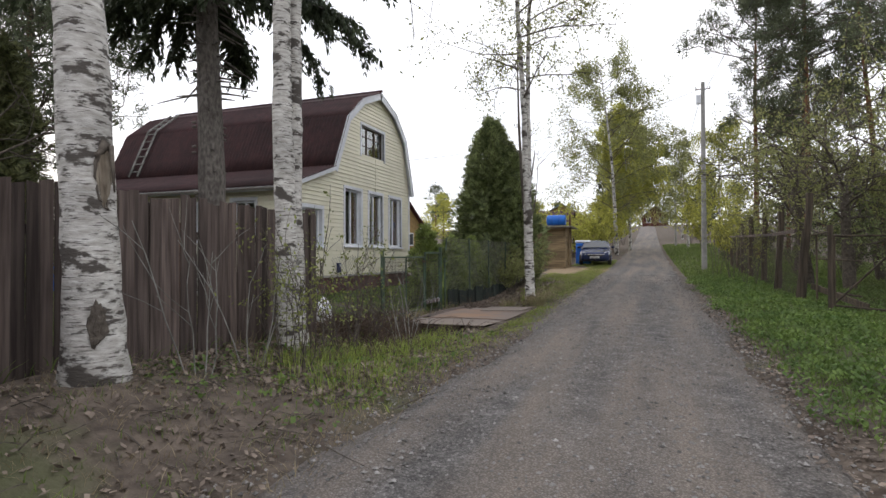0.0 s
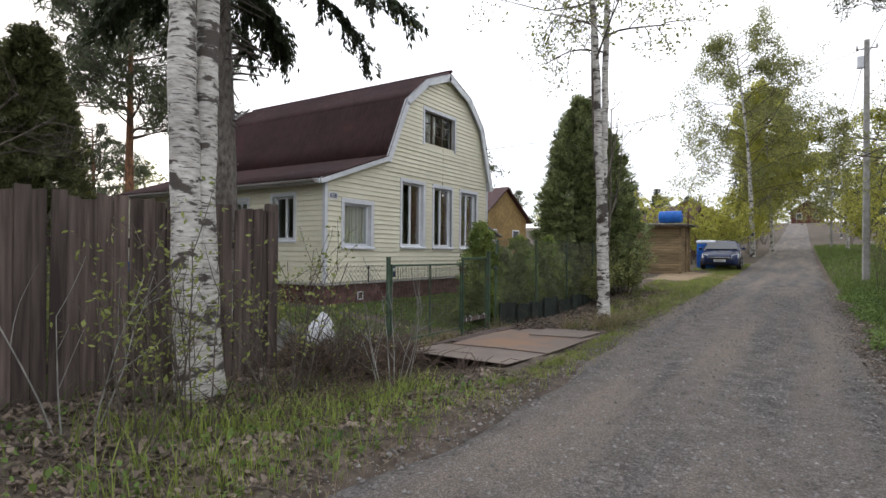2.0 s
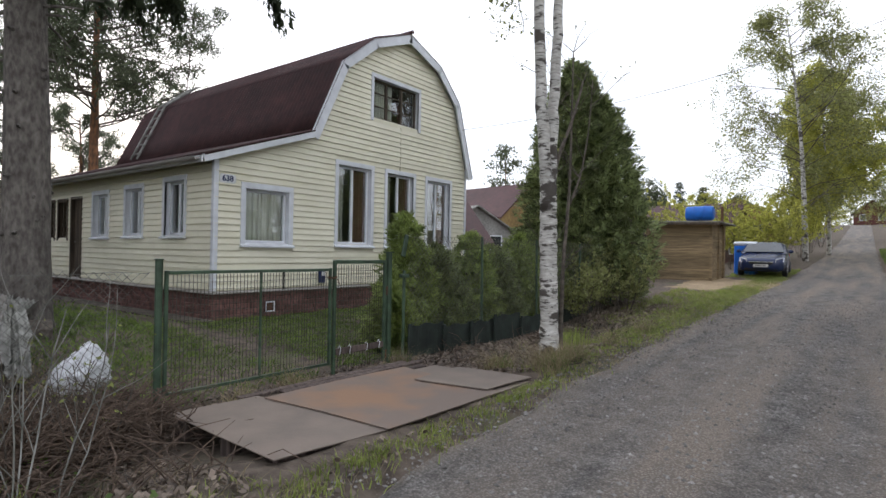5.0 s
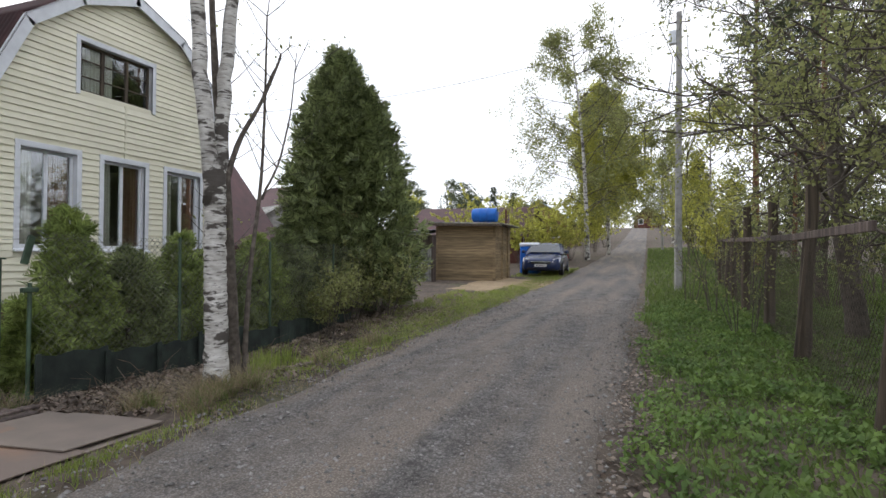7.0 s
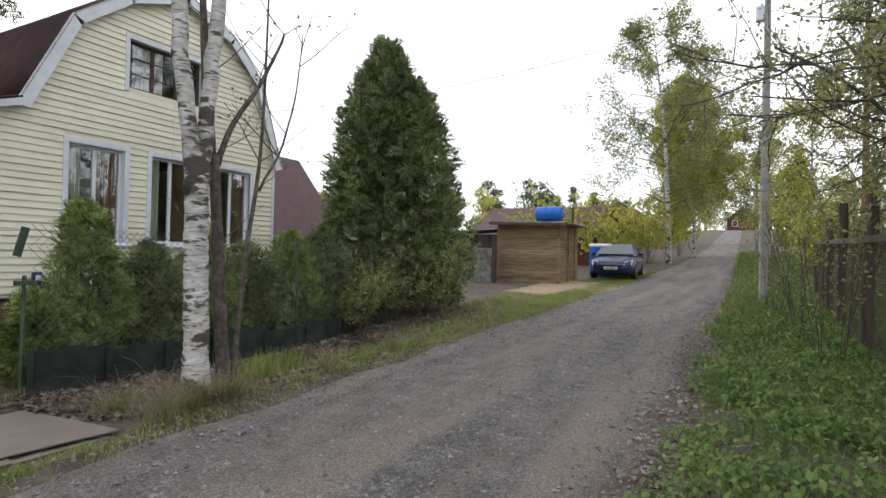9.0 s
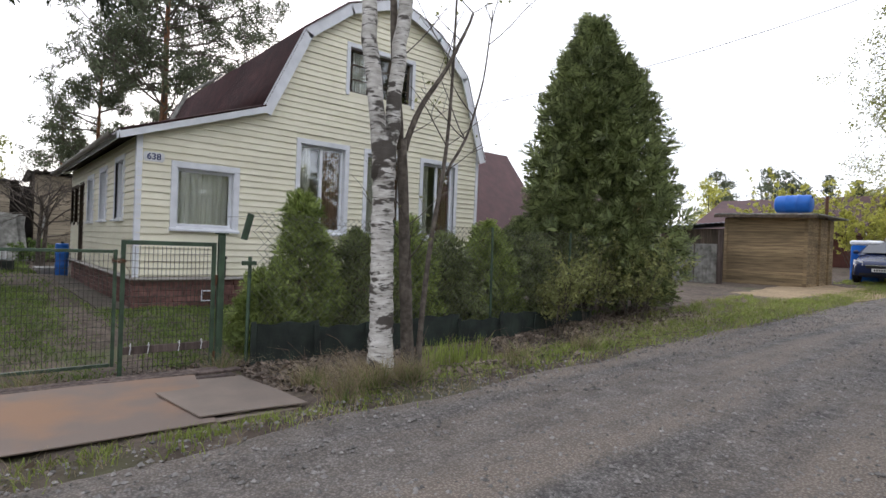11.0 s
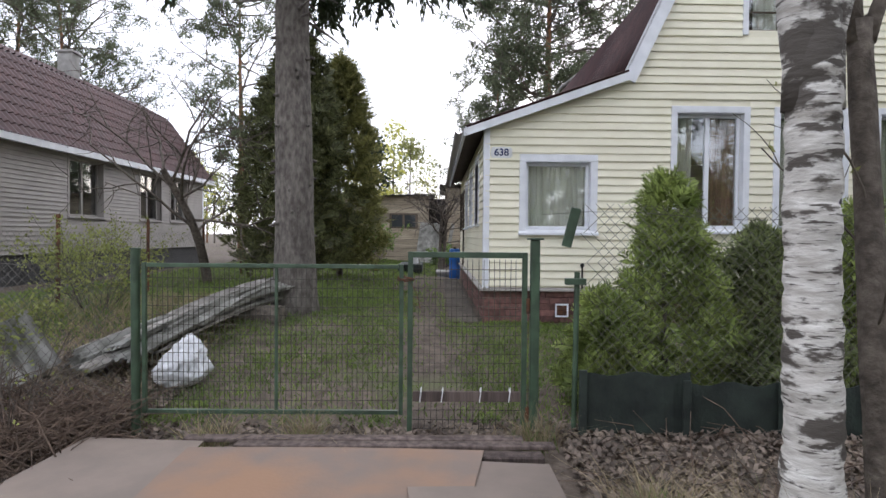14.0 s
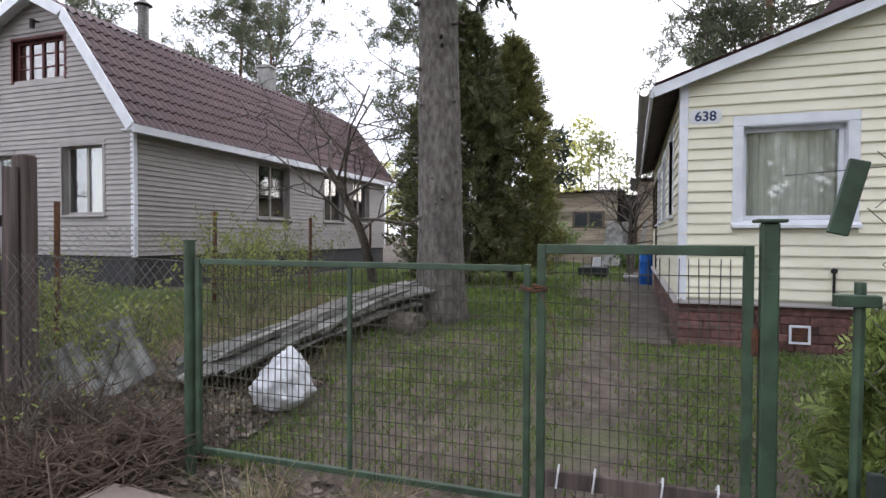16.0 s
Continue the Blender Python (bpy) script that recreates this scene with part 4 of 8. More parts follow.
board_fence()


# ---- green gate, wire fences ----
def wire_grid(parent, x, y0, y1, z0, z1, dy, dz, r, mat, name="wire_mesh", seed=1):
    """Welded wire: uprights and cross wires, slightly bent."""
    rng = random.Random(seed)
    verts, faces = [], []
    ny, nz = int((y1 - y0) / dy), int((z1 - z0) / dz)
    for i in range(1, ny):
        y = y0 + (y1 - y0) * i / ny
        tube_arrays(verts, faces, [(x + rng.uniform(-0.006, 0.006), y + rng.uniform(-0.004, 0.004), z0 + (z1 - z0) * k / 3) for k in range(4)], [r] * 4, 4, False)
    for j in range(1, nz):
        z = z0 + (z1 - z0) * j / nz
        sag = rng.uniform(-0.012, 0.004)
        tube_arrays(verts, faces, [(x + 0.004, y0 + (y1 - y0) * k / 6, z + sag * math.sin(math.pi * k / 6)) for k in range(7)], [r] * 7, 4, False)
    return tagged(raw_object(name, verts, faces, mat, parent), kind="stuff")


def chain_link(parent, x, y0, y1, z0, z1, cell, r, mat, seed=1, bulge=0.02):
    """Diamond wire netting: two sets of slanting wires."""
    verts, faces = [], []
    h = z1 - z0
    for way in (1, -1):
        s = y0 - h if way > 0 else y0
        while s < (y1 if way > 0 else y1 + h):
            pts = []
            n = max(2, int(h / 0.22))
            for k in range(n + 1):
                z = h * k / n
                y = s + way * z
                if y0 <= y <= y1:
                    pts.append((x + 0.004 * way + bulge * math.sin(y * 2.1 + seed) * math.sin(z * 2.4 + seed), y, z0 + z + 0.012 * math.sin(y * 3.3 + seed)))
            if len(pts) > 1:
                tube_arrays(verts, faces, pts, [r] * len(pts), 3, False)
            s += cell * 1.414
    return tagged(raw_object("wire_netting", verts, faces, mat, parent), kind="stuff")


GATE_X = -4.78


def green_gate():
    gate = thing("metal_gate", "dark green steel gate with welded wire mesh, closed", "gate", at=(0, 0, 0))
    bm = bmesh.new()
    rod(bm, (GATE_X, 9.92, -0.2), (GATE_X, 9.92, 1.6), 0.034, 12)
    left_post = part("gate_post", bm, "green_paint", gate)
    bm = bmesh.new()
    rod(bm, (GATE_X, 9.92, 1.6), (GATE_X, 9.92, 1.612), 0.042, 12)
    part("post_cap", bm, "green_paint", left_post)
    bm = bmesh.new()
    box(bm, (GATE_X - 0.034, 13.015, -0.2), (GATE_X + 0.034, 13.085, 1.7), bevel=0.008)
    right_post = part("gate_post", bm, "green_paint", gate)
    bm = bmesh.new()
    box(bm, (GATE_X - 0.055, 12.99, 1.7), (GATE_X + 0.055, 13.11, 1.715), bevel=0.004)
    part("post_cap", bm, "green_paint", right_post)
    # wide leaf
    t = 0.016
    bm = bmesh.new()
    for y in (9.99, 12.0):
        box(bm, (GATE_X - t, y - t, 0.31), (GATE_X + t, y + t, 1.5), bevel=0.003)
    for z in (0.33, 1.48):
        box(bm, (GATE_X - t, 10.012, z - t), (GATE_X + t, 11.978, z + t), bevel=0.003)
    leaf = part("wide_leaf", bm, "green_paint", gate)
    bm = bmesh.new()
    box(bm, (GATE_X - 0.012, 11.008, 0.346), (GATE_X + 0.012, 11.032, 1.464), bevel=0.003)
    part("upright", bm, "green_paint", leaf)
    wire_grid(leaf, GATE_X, 10.012, 11.978, 0.352, 1.458, 0.04, 0.07, 0.003, "wire_dark")
    # narrow leaf
    bm = bmesh.new()
    for y in (12.07, 12.97):
        box(bm, (GATE_X - 0.02, y - 0.02, 0.14), (GATE_X + 0.02, y + 0.02, 1.6), bevel=0.003)
    box(bm, (GATE_X - 0.02, 12.09, 1.555), (GATE_X + 0.02, 12.95, 1.6), bevel=0.003)
    narrow = part("narrow_leaf", bm, "green_paint", gate)
    bm = bmesh.new()
    box(bm, (GATE_X - 0.012, 12.095, 0.42), (GATE_X + 0.02, 12.945, 0.5), bevel=0.004)
    part("cross_board", bm, "board_grey", narrow)
    wire_grid(narrow, GATE_X, 12.095, 12.945, 0.5, 1.54, 0.042, 0.07, 0.003, "wire_dark", seed=3)
    wire_grid(narrow, GATE_X, 12.095, 12.945, 0.13, 0.42, 0.045, 0.06, 0.0026, "black", "lower_mesh", seed=4)
    for z in (0.32, 1.18):
        bm = bmesh.new()
        rod(bm, (GATE_X + 0.01, 12.995, z - 0.06), (GATE_X + 0.01, 12.995, z + 0.06), 0.018)
        part("hinge", bm, "rust", right_post)
    verts, faces = [], []
    for k in range(3):
        z = 1.37 + 0.012 * k
        pts = [(GATE_X + 0.05 * math.cos(a * 0.7), 12.035 + 0.065 * math.sin(a * 0.7), z + 0.01 * math.sin(a + k)) for a in range(10)]
        tube_arrays(verts, faces, pts, [0.005] * 10, 5)
    tube_arrays(verts, faces, [(GATE_X + 0.05, 12.07, 1.37), (GATE_X + 0.06, 12.12, 1.28), (GATE_X + 0.05, 12.15, 1.16), (GATE_X + 0.05, 12.1, 1.2)], [0.003] * 4, 4)
    raw_object("wire_tie", verts, faces, "rust", gate)
    for y in (12.15, 12.32, 12.62, 12.85):
        verts, faces = [], []
        tube_arrays(verts, faces, [(GATE_X + 0.03, y, 0.42), (GATE_X + 0.034, y + 0.01, 0.5), (GATE_X + 0.01, y + 0.012, 0.53), (GATE_X - 0.02, y, 0.48)], [0.005] * 4, 5)
        raw_object("string_tie", verts, faces, "sign_white", gate)


green_gate()

M["felt"] = material("dark_green_black_felt_sheet", (0.04, 0.055, 0.045), (0.022, 0.028, 0.025), scale=5, rough=0.8, bump=0.3, stain=0.4)


def garden_fence():
    fence = thing("wire_fence", "green chain-link fence with dark felt strip along its foot", "fence")
    chain_link(fence, GATE_X - 0.02, 13.4, 23.0, 0.35, 1.98, 0.062, 0.0027, "wire")
    rng = random.Random(8)
    for y in (13.37, 15.4, 17.4, 19.4, 21.4, 23.0):
        bm = bmesh.new()
        h = 1.45 if y < 14 else 2.0
        rod(bm, (GATE_X, y, -0.15), (GATE_X + rng.uniform(-0.03, 0.03), y + rng.uniform(-0.02, 0.02), h), 0.022, 8)
        part("post", bm, "green_paint", fence)
    bm = bmesh.new()
    box(bm, (GATE_X - 0.025, 13.29, 1.35), (GATE_X + 0.035, 13.45, 1.4), bevel=0.004)
    part("cross_piece", bm, "green_paint", fence)
    bm = bmesh.new()
    m = pose(GATE_X + 0.05, 13.32, 1.8, -14, 0, 0)
    box(bm, (-0.012, -0.038, -0.155), (0.012, 0.038, 0.155), m, 0.004)
    part("hanging_board", bm, "green_paint", fence)
    # felt strip, in overlapping lengths
    y = 13.42
    while y < 19.6:
        length = rng.uniform(0.7, 1.3)
        n = 12
        verts, faces = [], []
        top = 0.62 + rng.uniform(-0.05, 0.05) - 0.02 * (y - 13.4)
        for i in range(n + 1):
            yy = y + (length + 0.05) * i / n
            for z, dx in ((-0.12, 0.02), (0.2, 0.035), (top, 0.03 + 0.012 * math.sin(i * 0.9))):
                for thick in (0, 0.008):
                    verts.append((GATE_X + dx + thick + 0.012 * math.sin(i * 0.7 + y), yy, z + (0.015 * math.sin(i * 1.1 + y) if z > 0.3 else 0)))
        for i in range(n):
            a = i * 6
            for k in (0, 2):
                faces.append((a + k + 1, a + 7 + k, a + 9 + k, a + k + 3))
                faces.append((a + k, a + k + 2, a + 8 + k, a + 6 + k))
            faces.append((a + 4, a + 5, a + 11, a + 10))
        raw_object("felt_sheet", verts, faces, "felt", fence)
        bm = bmesh.new()
        box(bm, (GATE_X + 0.07, y - 0.03, -0.1), (GATE_X + 0.1, y + 0.03, top + 0.04), bevel=0.004)
        part("stake", bm, "felt", fence)
        y += length
    verts, faces = [], []
    tube_arrays(verts, faces, [(GATE_X, 13.1 + 0.35 * k, 1.9 + 0.03 * math.sin(k)) for k in range(12)], [0.003] * 12, 4)
    raw_object("top_wire", verts, faces, "wire_grey", fence)

    small = thing("wire_fence", "short rusty chain-link fence beside the green gate", "fence")
    chain_link(small, GATE_X - 0.05, 8.15, 9.88, 0.25, 1.5, 0.055, 0.002, "wire_grey", seed=4)
    for z in (0.3, 1.48):
        verts, faces = [], []
        tube_arrays(verts, faces, [(GATE_X - 0.05, 8.35 + 0.3 * k, z + 0.01 * math.sin(k * 2)) for k in range(6)], [0.003] * 6, 4)
        raw_object("stretch_wire", verts, faces, "wire_grey", small)

    plot = thing("wire_fence", "old chain-link fence between two gardens", "fence")
    yb = 6.6
    chain = chain_link(plot, 0, -22.0, -5.4, 0.5, 1.75, 0.075, 0.0016, "wire_grey", seed=6)
    chain.matrix_world = Matrix(((0, 1, 0, 0), (1, 0, 0, yb), (0, 0, 1, 0), (0, 0, 0, 1)))
    for x in (-6.4, -8.8, -11.4, -14, -16.6, -19.2):
        bm = bmesh.new()
        rod(bm, (x, yb, 0.2), (x, yb + 0.02, 2.0), 0.03, 8)
        part("post", bm, "rust", plot)


garden_fence()


# ---- steel sheets that bridge the ditch ----
def rust_plate_material():
    m = material("rusted_painted_steel", (0.33, 0.2, 0.125), (0.225, 0.175, 0.145), scale=1.4, rough=0.75, bump=0.1, stain=0.25, contrast=(0.42, 0.62))
    return m


M["plate_rust"] = rust_plate_material()


def ditch_bridge():
    bridge = thing("steel_sheet_bridge", "worn brown steel sheets laid over the ditch before the gate", "bridge")
    def plate(name, corners, z, mat, thick=0.008):
        bm = bmesh.new()
        prism(bm, corners, "z", z, z + thick)
        bmesh.ops.subdivide_edges(bm, edges=bm.edges[:], cuts=3, use_grid_fill=True)
        for v in bm.verts:
            v.co.z += 0.006 * math.sin(v.co.x * 3.1 + v.co.y * 2.3)
        part(name, bm, mat, bridge)
    z = 0.28
    plate("steel_sheet", [(-4.32, 9.82), (-2.72, 9.72), (-2.6, 10.72), (-4.28, 10.66)], z, "plate")
    plate("steel_sheet", [(-4.12, 10.62), (-2.58, 10.7), (-2.5, 12.3), (-4.08, 12.6)], z + 0.016, "plate_rust")
    plate("steel_sheet", [(-3.98, 12.2), (-2.52, 12.2), (-2.55, 13.0), (-3.9, 13.0)], z, "plate")
    plate("steel_sheet", [(-3.5, 12.12), (-2.62, 12.22), (-2.56, 13.06), (-3.52, 12.95)], z + 0.034, "plate", 0.01)
    for x, y0, y1 in ((-4.34, 10.5, 12.9), (-4.22, 10.9, 13.1)):
        bm = bmesh.new()
        box(bm, (x - 0.05, y0, z - 0.015), (x + 0.05, y1, z + 0.012), bevel=0.005)
        part("plank", bm, "board_grey", bridge)
    for x in (-4.1, -3.45, -2.85):
        bm = bmesh.new()
        box(bm, (x - 0.06, 9.8, -0.05), (x + 0.06, 13.0, z - 0.012), bevel=0.01)
        part("beam", bm, "board_grey", bridge)


ditch_bridge()



# ---- trees and shrubs ----
class Growth:
    """Collects the wood and the leaf anchors of one plant."""

    def __init__(self, seed):
        self.rng = random.Random(seed)
        self.nrng = np.random.RandomState(seed)
        self.verts, self.faces, self.tips = [], [], []

    def limb(self, start, way, length, r0, r1, sag=0.0, wander=0.15, parts=6, sides=6):
        """A bent, tapering limb; returns its points."""
        p, d = Vector(start), Vector(way).normalized()
        pts, radii = [p.copy()], [r0]
        for k in range(parts):
            d = (d + Vector((self.rng.gauss(0, wander), self.rng.gauss(0, wander), self.rng.gauss(0, wander) - sag)) * (1.0 / math.sqrt(parts))).normalized()
            p = p + d * (length / parts)
            pts.append(p.copy())
            radii.append(r0 + (r1 - r0) * (k + 1) / parts)
        tube_arrays(self.verts, self.faces, pts, radii, sides, False)
        return pts

    def branching(self, start, way, length, radius, levels, spread=0.7, kids=4, ratio=0.6, sag=0.0, wander=0.2, tip_count=5, sides=5, first=0.3):
        """Limbs on limbs; the last level carries leaf anchors."""
        pts = self.limb(start, way, length, radius, radius * 0.45, sag, wander, 5 if levels else 4, sides)
        if levels == 0:
            for k in range(tip_count):
                f = self.rng.uniform(0.15, 1.0) * (len(pts) - 1)
                i = min(int(f), len(pts) - 2)
                self.tips.append(pts[i].lerp(pts[i + 1], f - i))
            return pts
        for k in range(kids):
            f = (first + (1 - first) * (k + self.rng.random()) / kids) * (len(pts) - 1)
            i = min(int(f), len(pts) - 2)
            p = pts[i].lerp(pts[i + 1], f - i)
            d = (pts[i + 1] - pts[i]).normalized()
            side = d.orthogonal().normalized()
            side.rotate(Matrix.Rotation(self.rng.uniform(0, 6.28), 3, d))
            self.branching(p, d * (1 - spread) + side * spread, length * ratio * self.rng.uniform(0.7, 1.2), radius * 0.5, levels - 1, spread, kids, ratio, sag, wander, tip_count, max(3, sides - 1), 0.25)
        return pts

    def wood(self, name, mat, parent):
        return raw_object(name, self.verts, self.faces, mat, parent, smooth=True)


def scatter_quads(rng, centres, size, aspect=1.6, droop=0.0, jitter=0.0, flat=0.0, out=None):
    """Quads of random turn about the centres. droop pulls their long axis down; out: ways that the long axis leans along."""
    n = len(centres)
    c = np.asarray(centres, dtype=float) + rng.normal(0, 1, (n, 3)) * jitter
    a = rng.normal(0, 1, (n, 3))
    if out is not None:
        a = a * 0.5 + out
    a[:, 2] -= droop
    a[:, 2] *= (1 - flat)
    a /= np.linalg.norm(a, axis=1)[:, None] + 1e-9
    b = np.cross(a, rng.normal(0, 1, (n, 3)))
    b /= np.linalg.norm(b, axis=1)[:, None] + 1e-9
    s = size * rng.uniform(0.6, 1.35, (n, 1))
    a, b = a * s * aspect * 0.5, b * s * 0.5
    return np.stack([c - a, c + b * 0.8 - a * 0.1, c + a, c - b * 0.8 - a * 0.1], 1)


def leaves(g, name, mat, parent, per, size, spread, **more):
    tips = np.array([tuple(t) for t in g.tips])
    centres = np.repeat(tips, per, axis=0)
    return quads_object(name, scatter_quads(g.nrng, centres, size, jitter=spread, **more), mat, parent)


def tree_root(name, label, x, y, category="tree", group=""):
    return thing(name, label, category, group, at=(x, y, ground_at(x, y)))


def smooth_line(points, n):
    """n + 1 points on a soft curve through the given ones, evenly spread in height."""
    z = [p[2] for p in points]
    zz = np.linspace(z[0], z[-1], n + 1)
    step = (z[-1] - z[0]) / n
    out = []
    for h in zz:
        near = [min(max(h + d * step, z[0]), z[-1]) for d in (-1.2, -0.6, 0, 0.6, 1.2)]
        out.append(Vector((sum(np.interp(q, z, [p[0] for p in points]) for q in near) / 5, sum(np.interp(q, z, [p[1] for p in points]) for q in near) / 5, h)))
    return out


def birch(x, y, stems, label, crown_from, seed, leaf_per=3, leaf=0.05, foot=1.25, kids=20, reach=2.0):
    """A birch of one or more stems, each (radius, radius at the top, points along it); a stem that starts aloft forks off."""
    root = tree_root("birch_tree", label, x, y)
    g = Growth(seed)
    for r, r_top, line in stems:
        bark = Growth(seed + 1)
        n = 60
        fine_p = smooth_line(line, n)
        fine_r = []
        for k, p in enumerate(fine_p):
            f = k / n
            flare = 1 + (foot - 1) * math.exp(-max(p.z, 0) / 0.24) if line[0][2] < 0.5 else 1
            fine_r.append((r + (r_top - r) * f) * flare * g.rng.uniform(0.965, 1.04))
            p.x += g.rng.gauss(0, 0.006)
            p.y += g.rng.gauss(0, 0.006)
        tube_arrays(bark.verts, bark.faces, fine_p, fine_r, 18, True)
        bark.wood("trunk", "birch", root)
        top, low = fine_p[-1].z, crown_from
        if top < 4:
            continue
        for k in range(kids):
            z = low + (top - low) * (k + g.rng.random()) / kids
            i = min(max(int((z - fine_p[0].z) / (top - fine_p[0].z) * n), 0), n)
            a = g.rng.uniform(0, 6.28)
            up = g.rng.uniform(0.2, 0.9)
            g.branching(fine_p[i], (math.cos(a), math.sin(a), up), reach * g.rng.uniform(0.6, 1.1) * (1.15 - 0.6 * i / n), 0.022, 2, 0.6, 4, 0.55, 0.12, 0.25, 6, 5)
    g.wood("branchwork", "bark_dark", root)
    if g.tips:
        leaves(g, "crown", "leaf_birch", root, leaf_per, leaf, 0.12)
    return root


birch(-4.4, 3.82, [(0.235, 0.05, [(0, 0, -0.15), (-0.01, -0.06, 1.2), (-0.02, -0.12, 2.4), (-0.04, -0.17, 3.4), (-0.35, 0.0, 13)])], "thick white birch with a large dark scar", 8, 11, kids=14)
birch(-4.42, 6.58, [(0.16, 0.03, [(0, 0, -0.15), (-0.02, -0.06, 0.6), (-0.02, -0.11, 1.6), (-0.03, -0.15, 2.8), (-0.04, -0.17, 4.2), (-0.1, -0.2, 12)]), (0.135, 0.025, [(-0.02, 0.14, -0.15), (-0.03, 0.12, 0.6), (-0.03, 0.06, 1.8), (-0.04, 0.09, 3.0), (-0.06, 0.14, 4.5), (-0.1, 0.3, 12)])], "two-stemmed white birch beside the board fence", 5.5, 12, kids=16, reach=3.4, leaf_per=1)
birch(-2.78, 13.9, [(0.116, 0.106, [(0.02, 0.02, -0.15), (0, 0.0, 0.8), (-0.02, -0.01, 1.6), (-0.03, -0.01, 2.42)]), (0.08, 0.018, [(-0.03, -0.035, 1.95), (-0.03, -0.07, 2.35), (-0.04, -0.2, 3.1), (-0.05, -0.32, 4.6), (-0.15, -0.5, 7), (-0.3, -0.7, 13)]), (0.078, 0.018, [(-0.03, 0.03, 1.95), (-0.03, 0.055, 2.35), (-0.05, 0.13, 3.1), (-0.08, 0.3, 4.6), (-0.1, 0.5, 7), (0.1, 0.9, 12)])], "slender forked white birch on the verge", 5.0, 13, leaf_per=3, kids=18, reach=2.2)


M["wound_wood"] = material("weathered_bare_wood", (0.46, 0.4, 0.32), (0.17, 0.135, 0.1), scale=12, rough=0.9, bump=0.5, stretch=(1, 1, 0.2))


def birch_scar():
    """Two bark wounds on the thick birch: a long one with curled lips round bare wood, and a dark one near the foot."""
    root = bpy.data.objects["birch_tree"]
    rng = random.Random(14)
    face = pose(0.19, -0.09, 1.7, 0, 0, 0)
    bm = bmesh.new()
    bmesh.ops.create_icosphere(bm, subdivisions=3, radius=1.0)
    for v in bm.verts:
        v.co = Vector((v.co.x * 0.032, v.co.y * 0.07 * (1 - 0.7 * max(0, -v.co.z)), v.co.z * 0.24)) * (1 + 0.3 * noise.noise(v.co * 2.2))
    bm.transform(face)
    part("bare_wood", bm, "wound_wood", root, "pale dry wood in a bark wound")
    verts, faces = [], []
    pts, radii = [], []
    for k in range(33):
        a = 2 * math.pi * k / 32
        w = 0.08 * (1 - 0.7 * max(0, -math.sin(a)))
        pts.append(face @ Vector((0.018 - 0.03 * abs(math.cos(a)), w * math.cos(a) + rng.gauss(0, 0.012), 0.26 * math.sin(a) + rng.gauss(0, 0.012))))
        radii.append(0.01 + rng.uniform(-0.006, 0.006) + 0.024 * max(0, math.sin(a - 0.3)) ** 2)
    tube_arrays(verts, faces, pts, radii, 7, False)
    tube_arrays(verts, faces, [face @ Vector((0.05, 0.02, 0.26)), face @ Vector((0.055, 0.035, 0.05)), face @ Vector((0.04, 0.06, -0.12))], [0.02, 0.014, 0.006], 6)
    raw_object("wound_lip", verts, faces, "bark_dark", root, "dark curled bark lip", smooth=True)
    bm = bmesh.new()
    bmesh.ops.create_icosphere(bm, subdivisions=3, radius=1.0)
    for v in bm.verts:
        v.co = Vector((v.co.x * 0.022, v.co.y * 0.06, v.co.z * 0.16)) * (1 + 0.7 * noise.noise(v.co * 2.1))
    bm.transform(pose(0.21, -0.16, 0.5, 0, 0, -38))
    part("foot_wound", bm, "bark_dark", root, "dark cracked bark near the foot")




birch_scar()


def alder():
    root = tree_root("alder_tree", "thin grey-brown many-stemmed tree beside the birch", -2.9, 14.28)
    g = Growth(21)
    lines = (
        (0.07, 0.052, [(0.02, 0.06, -0.1), (0.0, 0.02, 0.5), (-0.02, -0.04, 1.5), (-0.04, -0.1, 2.4)]),
        (0.05, 0.012, [(-0.04, -0.11, 2.3), (-0.1, -0.17, 3.1), (-0.16, -0.22, 4.4), (-0.2, -0.2, 6.4)]),
        (0.034, 0.014, [(-0.03, -0.08, 2.3), (0.0, 0.08, 2.75), (0.02, 0.4, 3.2), (0.05, 0.75, 3.9)]),
        (0.034, 0.01, [(0.06, 0.12, -0.1), (0.02, 0.2, 0.7), (0.0, 0.3, 1.5), (0.0, 0.44, 2.1), (-0.02, 0.52, 2.9), (-0.02, 0.55, 4.3)]),
        (0.016, 0.006, [(0.0, 0.43, 2.1), (0.05, 0.7, 2.5), (0.08, 0.9, 3.2), (0.1, 0.98, 4.0)]),
    )
    for r, r_top, line in lines:
        pts = smooth_line(line, 14)
        tube_arrays(g.verts, g.faces, pts, [(r + (r_top - r) * k / 14) * (1.35 if k == 0 and line[0][2] < 0 else 1) * g.rng.uniform(0.94, 1.07) for k in range(15)], 9, True)
        for k in range(6):
            p = pts[g.rng.randint(6 if line[0][2] < 0 else 3, 14)]
            a = g.rng.uniform(0, 6.28)
            g.branching(p, (math.cos(a) * 0.6, math.sin(a), 0.7), g.rng.uniform(0.35, 0.9), 0.007, 1, 0.5, 2, 0.5, -0.02, 0.2, 2, 4)
    g.wood("trunk", "bark_dark", root)
    leaves(g, "foliage", "leaf_birch", root, 1, 0.032, 0.03)


alder()


